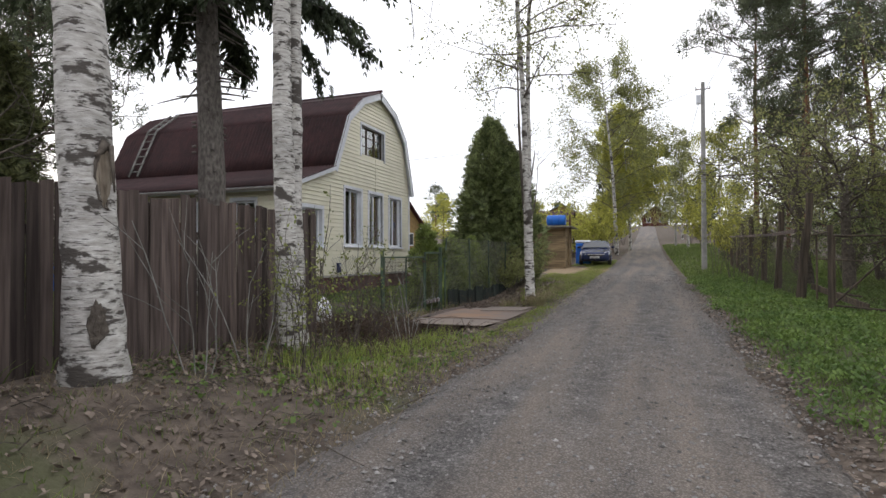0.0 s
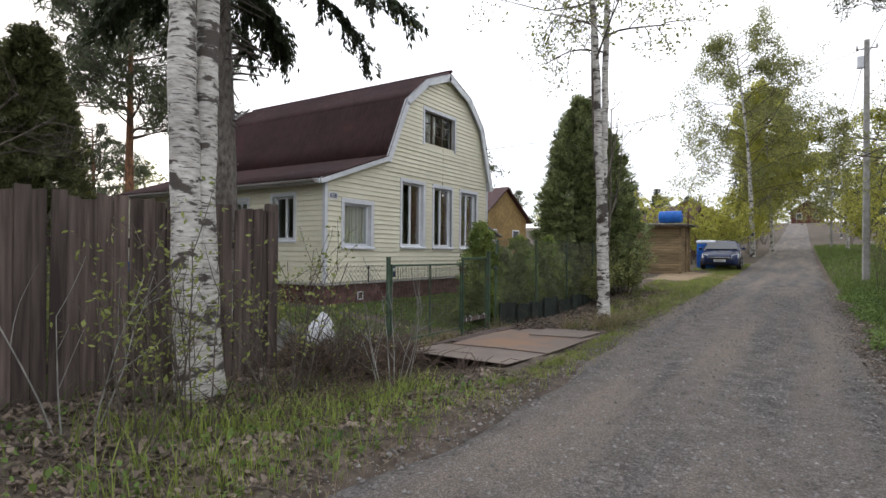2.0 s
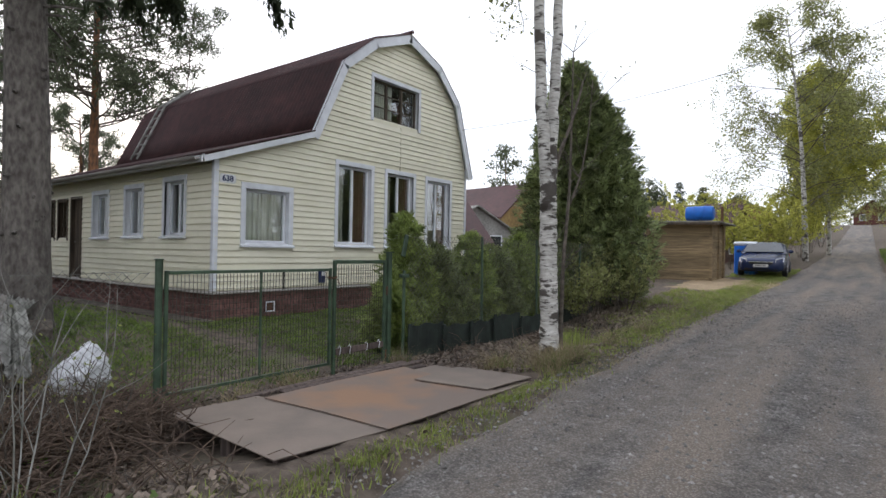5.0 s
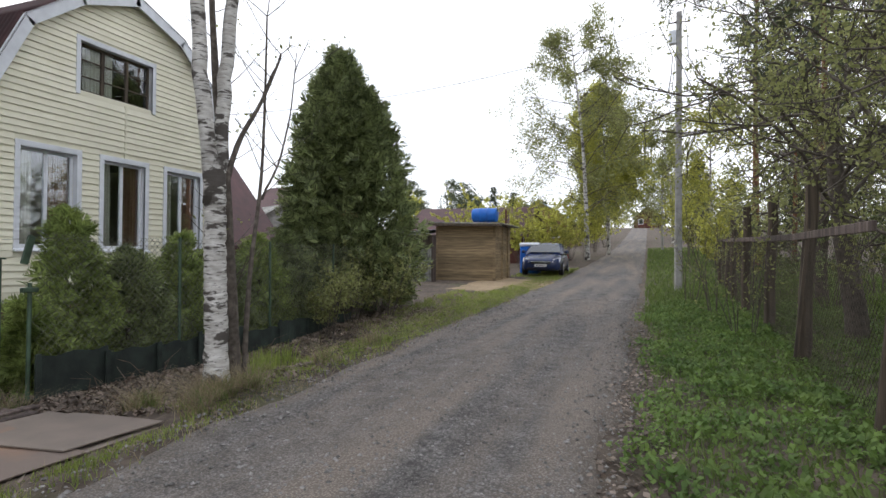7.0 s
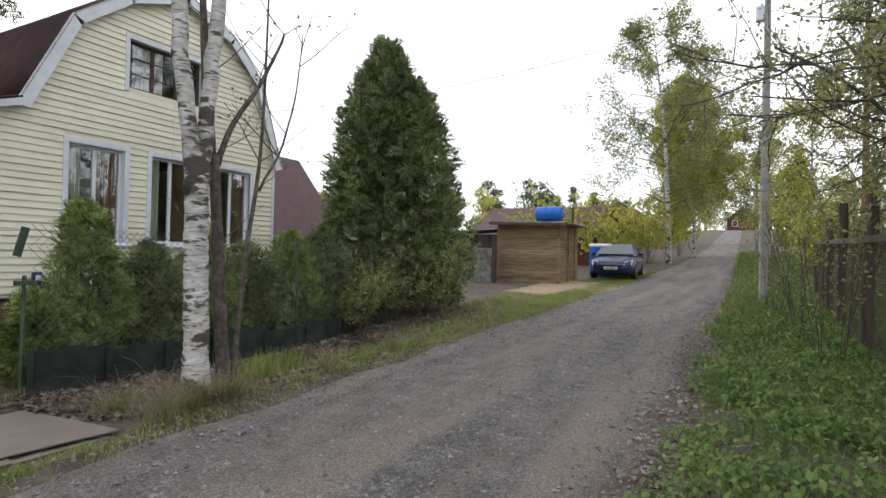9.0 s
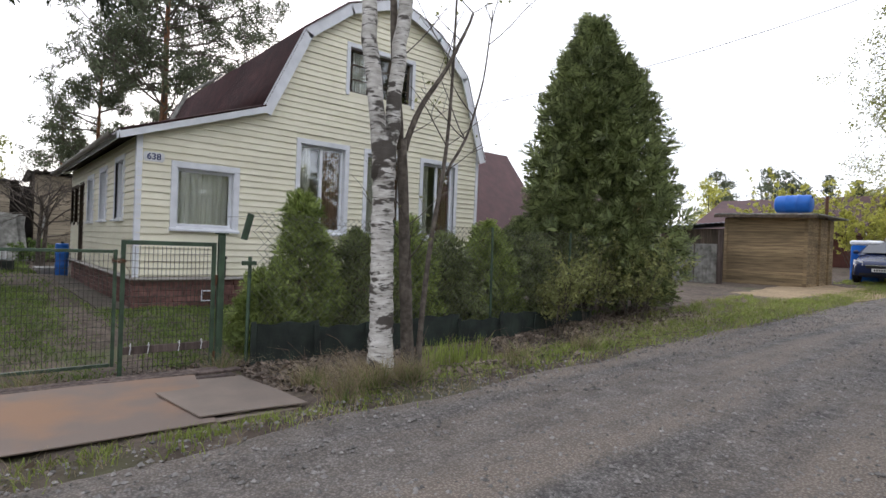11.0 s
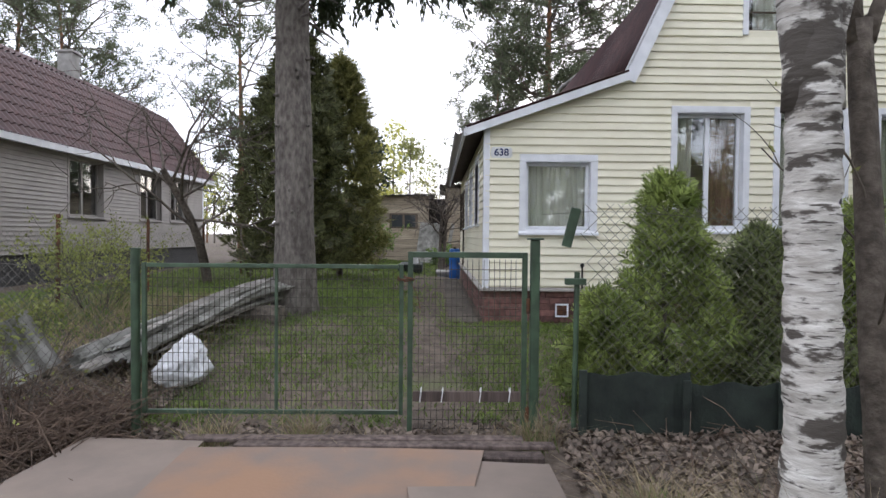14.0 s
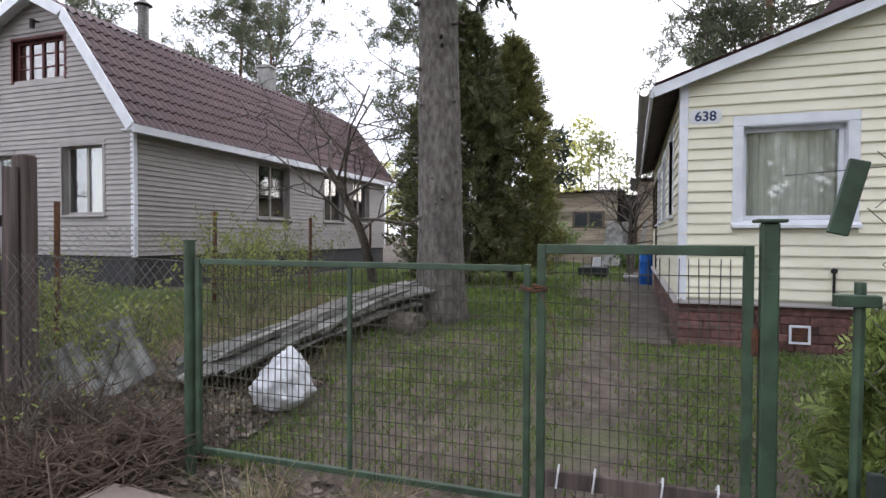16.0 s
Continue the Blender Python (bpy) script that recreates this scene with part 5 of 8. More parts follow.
def spruce():
    """The tall dark spruce of the yard: bare below, dead stubs, then drooping boughs."""
    root = tree_root("spruce_tree", "tall dark spruce with bare trunk and drooping boughs", -9.05, 10.05)
    g = Growth(31)
    n = 60
    pts = [Vector((0.05 * math.sin(k * 0.2), 0.04 * math.sin(k * 0.17 + 1), -0.2 + 19 * k / n)) for k in range(n + 1)]
    radii = [(0.32 * (1 - 0.9 * k / n) + 0.13 * math.exp(-k * 19 / n / 0.35)) * g.rng.uniform(0.97, 1.03) for k in range(n + 1)]
    wood = Growth(32)
    tube_arrays(wood.verts, wood.faces, pts, radii, 20, True)
    for k in range(70):
        z, a = g.rng.uniform(4.3, 7.4), g.rng.uniform(0, 6.28)
        p = Vector((0.24 * math.cos(a), 0.24 * math.sin(a), z))
        wood.limb(p, (math.cos(a), math.sin(a), g.rng.uniform(-0.45, 0.1)), g.rng.uniform(0.25, 0.95), 0.028, 0.011, 0.05, 0.05, 3, 5)
    for k in range(26):
        z, a = g.rng.uniform(1.0, 4.2), g.rng.uniform(0, 6.28)
        p = Vector((0.27 * math.cos(a), 0.27 * math.sin(a), z))
        wood.limb(p, (math.cos(a), math.sin(a), -0.2), 0.09, 0.035, 0.02, 0, 0, 1, 6)
    wood.wood("trunk", "bark_spruce", root)
    strips = []
    ways = []
    z = 6.7
    while z < 18.5:
        reach = 4.7 * min(1, (z - 4.6) / 2.6) * (1 - max(0, z - 8) / 11.5) + 0.3
        count = 4 if z < 8 else 3
        for k in range(count):
            a = g.rng.uniform(0, 6.28)
            length = reach * g.rng.uniform(0.7, 1.1)
            bough = g.limb((0, 0, z), (math.cos(a), math.sin(a), 0.12), length, 0.045, 0.008, 0.24 if z < 9 else 0.2, 0.12, 9, 5)
            for i in range(2, len(bough)):
                for s in range(7 if z < 9 else 4):
                    p = bough[i - 1].lerp(bough[i], g.rng.random())
                    side = Vector((-math.sin(a), math.cos(a), 0)) * g.rng.choice((-1, 1))
                    d = (side * g.rng.uniform(0.2, 0.8) + Vector((math.cos(a), math.sin(a), 0)) * 0.5 + Vector((0, 0, -g.rng.uniform(0.3, 1.2)))).normalized()
                    length2 = g.rng.uniform(0.25, 0.8)
                    for q in range(9 if z < 9 else 5):
                        strips.append(tuple(p + d * length2 * q / 9 + Vector((0, 0, -0.1 * (q / 9) ** 2))))
                        ways.append(tuple(d))
        z += 0.3 if z < 9 else 0.5
    g.wood("boughwork", "bark_spruce", root)
    per = 3
    centres = np.repeat(np.array(strips), per, axis=0)
    out = np.repeat(np.array(ways), per, axis=0)
    quads_object("foliage", scatter_quads(g.nrng, centres, 0.075, 2.4, 0.5, 0.04, 0, out), "leaf_spruce", root)


spruce()


def fern_sprays(rng, origins, ways, lengths, pairs):
    """Flat feathery sprays: narrow leaflets in pairs along a drooping rib."""
    m = len(origins)
    d = ways + rng.normal(0, 0.6, (m, 3))
    d /= np.linalg.norm(d, axis=1)[:, None]
    side = np.cross(d, rng.normal(0, 1, (m, 3)))
    side /= np.linalg.norm(side, axis=1)[:, None] + 1e-9
    quads = []
    for k in range(pairs):
        f = (k + 0.5) / pairs
        rib = origins + d * (lengths * f)[:, None] + np.array((0, 0, -0.22)) * (lengths * f * f)[:, None]
        reach = lengths * 0.5 * (1.05 - f) ** 0.8 * rng.uniform(0.7, 1.2, m)
        for s in (-1, 1):
            way = d * 0.75 + side * s * 0.8 + rng.normal(0, 0.12, (m, 3))
            tip = rib + way * reach[:, None]
            across = np.cross(way, np.cross(d, side))
            across /= np.linalg.norm(across, axis=1)[:, None] + 1e-9
            w = across * (reach * 0.1 + lengths * 0.014)[:, None]
            mid = rib + way * (reach * 0.45)[:, None]
            quads.append(np.stack([rib, mid - w, tip, mid + w], 1))
    return np.concatenate(quads)


def conifer_bush(name, label, x, y, tall, wide, mat, seed, count, tops=((0, 0, 1.0),), leaf=0.09, low=0.02):
    """A thuja: upright sprays over a bumpy cone, thick at the skin and sparse within, on a short trunk."""
    root = tree_root(name, label, x, y)
    rng = np.random.RandomState(seed)
    g = Growth(seed)
    g.limb((0, 0, -0.1), (0, 0, 1), tall * 0.85, 0.05 * wide, 0.01, 0, 0.03, 6, 8)
    g.wood("trunk", "bark_dark", root)
    chunks = []
    total = sum(t[2] ** 2 for t in tops)
    for ox, oy, share in tops:
        n = int(count * share ** 2 / total)
        per = 20
        m = max(12, int(n / per * 1.25))
        u = rng.uniform(low, 1, m) ** 0.85
        ang = rng.uniform(0, 2 * math.pi, m)
        outline = np.interp(u, (0, 0.12, 0.35, 0.7, 0.9, 1), (0.8, 0.98, 1.0, 0.66, 0.34, 0.03))
        radius = wide / 2 * outline * rng.uniform(0.5, 1.08, m) ** 0.7 * (1 + 0.15 * np.sin(ang * 4 + u * 11 + seed) + 0.08 * np.sin(ang * 9 - u * 23))
        c = np.stack([ox * (1 - u * 0.2) + radius * np.cos(ang), oy * (1 - u * 0.2) + radius * np.sin(ang), u * tall * share], 1)
        out = np.stack([np.cos(ang) * 0.8, np.sin(ang) * 0.8, np.full(m, 0.75)], 1)
        length = leaf * rng.uniform(2.2, 6.0, m)
        chunks.append(fern_sprays(rng, c, out, length * 0.95, per // 2))
    quads_object("foliage", np.concatenate(chunks), mat, root)
    return root


conifer_bush("thuja_tree", "large dark green thuja with two tops by the fence", -5.75, 21.2, 6.2, 2.5, "leaf_thuja", 41, 110000, ((0, 0, 1.0), (0.62, 0.42, 0.86), (-0.4, 0.3, 0.75)), 0.085)
conifer_bush("thuja_tree", "tall columnar thuja behind the spruce", -14.3, 8.9, 6.0, 2.3, "leaf_thuja_dark", 42, 46000, ((0, 0, 1.0), (-0.4, -0.6, 0.9)), 0.09)
conifer_bush("thuja_tree", "yellowish columnar thuja behind the spruce", -15.8, 9.6, 5.9, 1.7, "leaf_thuja_olive", 43, 36000, ((0, 0, 1.0), (0.1, 0.3, 0.95)), 0.09)
for k, (bx, by, bh, bw, bm_name) in enumerate(((-5.75, 14.5, 2.1, 0.85, "leaf_thuja_light"), (-5.5, 13.85, 0.95, 0.6, "leaf_thuja_light"), (-5.8, 15.45, 1.6, 0.95, "leaf_thuja"), (-5.7, 16.3, 1.85, 0.95, "leaf_thuja_light"), (-5.75, 17.2, 1.65, 1.05, "leaf_thuja"), (-5.65, 18.1, 1.8, 1.1, "leaf_thuja_light"), (-5.7, 19.1, 1.9, 1.2, "leaf_thuja"))):
    conifer_bush("thuja_shrub", "young thuja shrub behind the wire fence", bx, by, bh, bw, bm_name, 50 + k, 15000, ((0, 0, 1.0), (0.08, 0.12, 0.8)), 0.055, 0.0)


def pine(x, y, tall, label, seed, bare=0.42, reach=2.6, dense=1.0, trunk=0.2, leaf=0.16):
    """A Scots pine: orange trunk, layered crown of needle clumps with gaps."""
    root = tree_root("pine_tree", label, x, y)
    g, wood = Growth(seed), Growth(seed + 500)
    pts = wood.limb((0, 0, -0.2), (g.rng.uniform(-0.03, 0.03), g.rng.uniform(-0.03, 0.03), 1), tall, trunk, 0.03, -0.05, 0.04, 14, 10)
    wood.wood("trunk", "bark_pine", root)
    count = int(26 * dense)
    for k in range(count):
        f = (bare + (1 - bare) * (k + g.rng.random()) / count) * (len(pts) - 1)
        i = min(int(f), len(pts) - 2)
        p = pts[i].lerp(pts[i + 1], f - i)
        a = g.rng.uniform(0, 6.28)
        rel = f / (len(pts) - 1)
        length = reach * (0.55 + 0.75 * math.sin(min(1, (rel - bare) / (1 - bare) + 0.15) * 2.9)) * g.rng.uniform(0.55, 1.15)
        g.branching(p, (math.cos(a), math.sin(a), g.rng.uniform(-0.05, 0.4)), length, 0.05, 2, 0.55, 4, 0.5, -0.12, 0.22, 4, 5, 0.35)
    g.wood("branchwork", "bark_dark", root)
    tips = np.array([tuple(t) for t in g.tips])
    centres = np.repeat(tips, 11, axis=0)
    quads_object("foliage", scatter_quads(g.nrng, centres, leaf * 0.32, 4.2, -0.35, leaf * 0.75), "leaf_pine", root)


pine(-26, 17.3, 16.5, "tall pine with orange trunk behind the yellow house", 61, 0.4, 3.6, 2.5, 0.26, 0.2)
pine(-31, 15.5, 9.5, "smaller pine beyond the back gardens", 62, 0.25, 2.2)
pine(-36, 20.5, 9.0, "smaller pine beyond the back gardens", 63, 0.2, 2.2)
pine(-27, 3.0, 12.5, "pine rising behind the grey house", 64, 0.35, 3.0)
pine(-25, -3.5, 12.0, "pine rising behind the grey house", 65, 0.35, 3.0)
pine(-17, 4.6 - 14, 13, "dark pine behind the board fence", 66, 0.2, 3.0, 1.2)
pine(-27, -8, 14, "dark pine behind the board fence", 67, 0.3, 3.2, 1.2)
for k, (px, py, ph) in enumerate(((8.4, 38, 19), (6.6, 42, 18), (9.8, 44, 20), (11.5, 36, 17), (13, 30, 17), (10.5, 24, 16), (15, 22, 17), (17, 28, 18))):
    pine(px, py, ph, "tall pine with bare orange trunk across the road", 70 + k, 0.42, 3.0, 1.1, 0.2, 0.2)


def spreading_tree(name, x, y, tall, reach, label, seed, stems=1, kids=5, leaf_mat="leaf_birch", leaf=0.045, per=3, levels=3, lean=(0, 0), fork=0.35, radius=0.13, count=9, tips=5):
    """A broad fruit tree of twisted limbs with small spring leaves."""
    root = tree_root(name, label, x, y)
    g = Growth(seed)
    for s in range(stems):
        a0 = g.rng.uniform(0, 6.28)
        stem = Growth(seed + 40 + s)
        pts = stem.limb((0.1 * s, 0.06 * s, -0.1), (lean[0] + 0.1 * math.cos(a0) * s, lean[1] + 0.1 * math.sin(a0) * s, 1), tall * fork * 1.6, radius, radius * 0.55, 0, 0.16, 8, 10)
        stem.wood("trunk", "bark_dark", root)
        for k in range(count):
            f = (0.45 + 0.55 * (k + g.rng.random()) / count) * (len(pts) - 1)
            i = min(int(f), len(pts) - 2)
            p = pts[i].lerp(pts[i + 1], f - i)
            a = a0 + k * 2.4 + g.rng.uniform(-0.4, 0.4)
            g.branching(p, (math.cos(a), math.sin(a), g.rng.uniform(0.1, 0.9)), reach * g.rng.uniform(0.6, 1.1), min(radius * 0.38, 0.034), levels - 1, 0.6, kids, 0.55, -0.05, 0.33, tips, 6, 0.25)
    g.wood("branchwork", "bark_dark", root)
    if per:
        leaves(g, "foliage", leaf_mat, root, per, leaf, 0.07)
    return root


spreading_tree("apple_tree", -13.8, 6.8, 5.4, 2.7, "bare twisted apple tree by the grey house", 81, 1, 5, per=0, lean=(0.25, 0.0), radius=0.12)
spreading_tree("apple_tree", -19.5, 12.4, 4.4, 1.9, "bare young apple tree in the back garden", 82, 2, 4, per=0, radius=0.07)
for k, (ax, ay, at, ar) in enumerate(((4.25, 19.1, 6.5, 3.0), (4.75, 17.3, 5.2, 2.2), (6.0, 13.4, 6.2, 3.0), (6.6, 21.0, 6.5, 3.0), (5.4, 25.5, 6.0, 2.6), (8.2, 16.5, 7.0, 3.2), (6.2, 9.5, 6.4, 3.0), (8.6, 30, 6, 2.6))):
    spreading_tree("fruit_tree", ax, ay, at, ar, "dark twisted fruit tree with small new leaves behind the fence", 90 + k, 1, 5, per=4, leaf=0.045, radius=0.16, count=13, tips=6)


def leafy_birch(x, y, tall, wide, label, seed, mat="leaf_birch", leaf=0.11, count=26, per=7, trunk="birch"):
    """A birch seen from further off, with a loose hanging crown."""
    root = tree_root("birch_tree", label, x, y)
    g, wood = Growth(seed), Growth(seed + 300)
    pts = wood.limb((0, 0, -0.2), (0, 0, 1), tall, 0.012 * tall, 0.02, 0, 0.05, 12, 9)
    wood.wood("trunk", trunk, root)
    for k in range(count):
        f = (0.2 + 0.8 * (k + g.rng.random()) / count)
        i = min(int(f * 12), 11)
        p = pts[i].lerp(pts[i + 1], f * 12 - i)
        a = g.rng.uniform(0, 6.28)
        length = wide * 0.5 * math.sin(min(1, 1.12 - f + 0.1) * 1.9) * g.rng.uniform(0.7, 1.2)
        g.branching(p, (math.cos(a), math.sin(a), 0.7), max(0.5, length), 0.035, 2, 0.5, 4, 0.55, 0.18, 0.25, 4, 4)
    g.wood("branchwork", "bark_dark", root)
    leaves(g, "crown", mat, root, per, leaf, 0.22)
    return root


leafy_birch(-2.7, 50, 16.5, 9.0, "tall birch in new pale green leaf beside the road", 101, leaf=0.1, count=40, per=13)
leafy_birch(-1.9, 60, 13.5, 6.0, "bright yellow-green young tree beside the road", 102, "leaf_young", 0.13, count=44, per=24)
leafy_birch(3.6, 62, 12, 5.0, "birch in new leaf across the road", 103, per=6)
leafy_birch(5.0, 48, 10, 5.0, "young tree in new leaf across the road", 104, "leaf_young", per=6)
leafy_birch(4.2, 85, 13, 6.0, "birch in new leaf across the road", 105, per=7)
leafy_birch(-4.0, 88, 13, 6.0, "birch in new leaf beside the road", 106, "leaf_young", per=7)


def leafy_shrub(x, y, tall, wide, label, seed, mat="leaf_young", stems=9, leaf=0.07, per=3, kids=4, tips=6, wood="bark_dark", levels=1):
    """A shrub of many thin stems from one foot."""
    root = tree_root("shrub", label, x, y, "shrub")
    g = Growth(seed)
    for k in range(stems):
        a, lean = g.rng.uniform(0, 6.28), g.rng.uniform(0.05, 0.55) * wide / tall
        g.branching((0.12 * math.cos(a), 0.12 * math.sin(a), -0.05), (lean * math.cos(a), lean * math.sin(a), 1), tall * g.rng.uniform(0.6, 1.05), 0.004 + 0.0022 * tall, levels, 0.45, kids, 0.45, -0.02, 0.16, tips, 5)
    g.wood("stemwork", wood, root)
    if per:
        leaves(g, "foliage", mat, root, per, leaf, 0.05)
    return root


far_label = "dense yellow-green shrub in new leaf beside the road"
for k, (sx, sy, sh, sw) in enumerate(((-5.0, 39, 3.2, 3), (-7.5, 40, 3.6, 3), (-3.6, 43, 3.4, 3), (-6, 45, 4, 4), (-3.8, 49, 3.6, 3), (-3.4, 55, 4, 3.5), (-9, 43, 4, 4), (-3.4, 64, 4.2, 4), (-5.5, 60, 5, 4), (-3.2, 74, 4.5, 4), (4.2, 35, 2.6, 2.2), (4.6, 41, 3.2, 2.6), (4.4, 55, 3.6, 3), (4.3, 70, 4, 3.5), (4.4, 30, 2.2, 2))):
    leafy_shrub(sx, sy, sh, sw, far_label, 120 + k, "leaf_young", 12, 0.11, 5, 5, 6)
for k, (sx, sy, sh) in enumerate(((2.6, 21.5, 2.3), (2.3, 23.5, 2.0), (3.5, 23.0, 2.2), (3.8, 26.5, 2.6), (2.7, 18.6, 1.6))):
    leafy_shrub(sx, sy, sh, 1.2, "thin bare-stemmed shrub with first leaves by the fence", 140 + k, "leaf_birch", 8, 0.035, 2, 4, 4)
for k, (sx, sy, sh, p) in enumerate(((-4.05, 4.6, 1.75, 0), (-4.1, 5.4, 1.5, 0), (-4.2, 7.55, 1.6, 2), (-4.25, 8.3, 1.3, 1), (-4.0, 8.7, 1.1, 1), (-4.35, 9.2, 0.9, 1), (-4.6, 9.0, 1.0, 1), (-4.3, 6.2, 1.3, 2), (-4.1, 8.0, 1.0, 1), (-4.5, 8.6, 0.8, 0), (-3.85, 6.2, 1.9, 3), (-3.95, 7.2, 1.8, 3), (-3.7, 5.6, 1.3, 2), (-3.5, 8.45, 1.4, 0), (-3.8, 8.7, 1.3, 0))):
    leafy_shrub(sx, sy, sh, 1.0, "thin shrub with sparse young leaves" if p else "bare thin grey shrub stems", 150 + k, "leaf_shoot", 7 if p else 4, 0.034 if sy < 8 else 0.028, min(p, 2), 3, 5 if sy < 8 else 2, "bark_dark" if p else "asbestos")
for k, (sx, sy, sh, sw) in enumerate(((-4.6, 19.9, 1.6, 1.6), (-4.5, 21.8, 1.3, 1.0), (-4.2, 20.8, 1.3, 1.4), (-4.4, 18.6, 1.2, 1.0), (-5.7, 8.2, 0.9, 1.0), (-6.8, 6.0, 0.9, 1.2), (-9.8, 6.0, 1.3, 1.5), (-11.2, 5.6, 1.2, 1.6), (-8.6, 7.3, 1.2, 1.4), (-12.6, 5.6, 1.4, 1.6))):
    leafy_shrub(sx, sy, sh, sw, "loose shrub in young yellow-green leaf", 170 + k, "leaf_shoot" if k > 3 else "leaf_birch", 14, 0.036 if k > 3 else 0.05, 4, 4, 6)
for k, (sx, sy, sh, sw) in enumerate(((5.2, 15.6, 2.4, 2.0), (6.2, 18.2, 2.8, 2.4), (5.6, 20.6, 2.4, 2.0), (7.4, 14.2, 2.8, 2.4), (7.8, 20.0, 3.0, 2.6), (5.0, 23.2, 2.2, 2.0), (6.8, 24.6, 2.8, 2.4), (8.4, 17.4, 3.2, 2.6), (9.5, 22, 3.2, 3), (5.8, 11.4, 2.2, 2.0), (7.2, 27.5, 3.0, 2.6), (9.0, 13.0, 3.0, 2.6))):
    leafy_shrub(sx, sy, sh, sw, "dense dark garden shrub behind the post fence", 190 + k, "leaf_thuja", 16, 0.06, 3, 5, 6)



# ---- fence and gate across the road ----
def right_fence():
    fence = thing("post_fence", "old wooden post fence with rusty wire netting across the road", "fence")
    posts = [(2.97, 14.2, 2.35, 0.072, 5), (3.07, 17.0, 2.25, 0.075, 3), (3.2, 19.7, 2.2, 0.08, 2), (3.2, 22.0, 2.15, 0.08, 1), (3.35, 24.8, 2.0, 0.07, 0), (3.5, 27.4, 1.6, 0.06, 2), (3.6, 30, 1.6, 0.06, 0)]
    tops = []
    for x, y, h, r, tilt in posts:
        bm = bmesh.new()
        z = ground_at(x, y)
        lean = math.tan(radians(tilt)) * h
        verts, faces = [], []
        tube_arrays(verts, faces, [(x + lean * k / 5 + 0.012 * math.sin(k * 2), y, z - 0.2 + (h + 0.2) * k / 5) for k in range(6)], [r * (1.06 - 0.03 * k) for k in range(6)], 12)
        bm.free()
        raw_object("post", verts, faces, "post_wood", fence)
        tops.append((x, y, z + 1.55 if y < 15 else z + 1.5))
    for a, b in zip(tops, tops[1:]):
        bm = bmesh.new()
        va, vb = Vector(a), Vector(b)
        m = Matrix.LocRotScale((va + vb) / 2 + Vector((-0.08, 0, 0)), (vb - va).to_track_quat("Y", "Z"), None)
        half = (vb - va).length / 2 + 0.05
        box(bm, (-0.015, -half, -0.04), (0.015, half, 0.04), m, 0.005)
        part("rail", bm, "board_grey", fence)
        net = chain_link(fence, 0, 0, (vb - va).length, 0.05, 1.48, 0.055, 0.0019, "wire_rust", seed=int(a[1]))
        ang = math.degrees(math.atan2(b[1] - a[1], b[0] - a[0])) - 90
        net.matrix_world = pose(a[0], a[1], ground_at(a[0], a[1]), math.degrees(math.atan2(b[2] - a[2], (vb - va).length)), 0, ang)
    for x, y in ((2.95, 14.1), (3.05, 16.9)):
        bm = bmesh.new()
        z = ground_at(x, y)
        m = pose(x - 0.07, y, z, 0, 5, 0)
        box(bm, (-0.02, -0.02, -0.1), (0.02, 0.02, 1.6), m, 0.003)
        part("brace", bm, "post_wood", fence)


right_fence()


def right_gate():
    gate = thing("metal_gate", "weathered tubular gate with dark mesh across the road", "gate", at=(3.05, 12.35, ground_at(3.05, 12.35)), turn=-6)
    bm = bmesh.new()
    rod(bm, (0, 0, -0.15), (0, 0, 1.62), 0.045, 10)
    part("gate_post", bm, "post_wood", gate)
    w = 1.0
    bm = bmesh.new()
    for a, b in (((0.06, 0, 0.16), (w, -0.25, 0.1)), ((0.06, 0, 1.42), (w, -0.25, 1.4)), ((0.06, 0, 0.16), (0.06, 0, 1.42)), ((w, -0.25, 0.1), (w, -0.25, 1.4)), ((0.06, 0, 0.2), (w, -0.25, 1.3))):
        rod(bm, a, b, 0.018, 8)
    leaf = part("leaf_frame", bm, "post_wood", gate)
    net = chain_link(leaf, 0, 0, 0.96, 0.2, 1.38, 0.04, 0.002, "wire_rust", seed=2, bulge=0.0)
    net.matrix_parent_inverse = Matrix()
    net.matrix_basis = pose(0.07, 0, 0, 0, 0, -105)
    bm = bmesh.new()
    rod(bm, (-0.02, 1.85, 1.5), (0, 0, 1.5), 0.022, 8)
    part("top_bar", bm, "post_wood", gate)
    bm = bmesh.new()
    box(bm, (-0.02, -1.0, -0.06), (0.02, 1.0, 0.06), pose(0.25, 0.95, 0.28, 8, 0, 18), 0.005)
    part("low_board", bm, "post_wood", gate)
    bm = bmesh.new()
    rod(bm, (0.0, 1.6, 0.05), (0, 1.6, 1.5), 0.02, 8)
    rod(bm, (0.0, 1.6, 1.0), (0.7, 1.3, 0.95), 0.016, 8)
    rod(bm, (0.0, 1.6, 0.35), (0.7, 1.3, 0.25), 0.02, 8)
    part("side_bar", bm, "post_wood", gate)


right_gate()


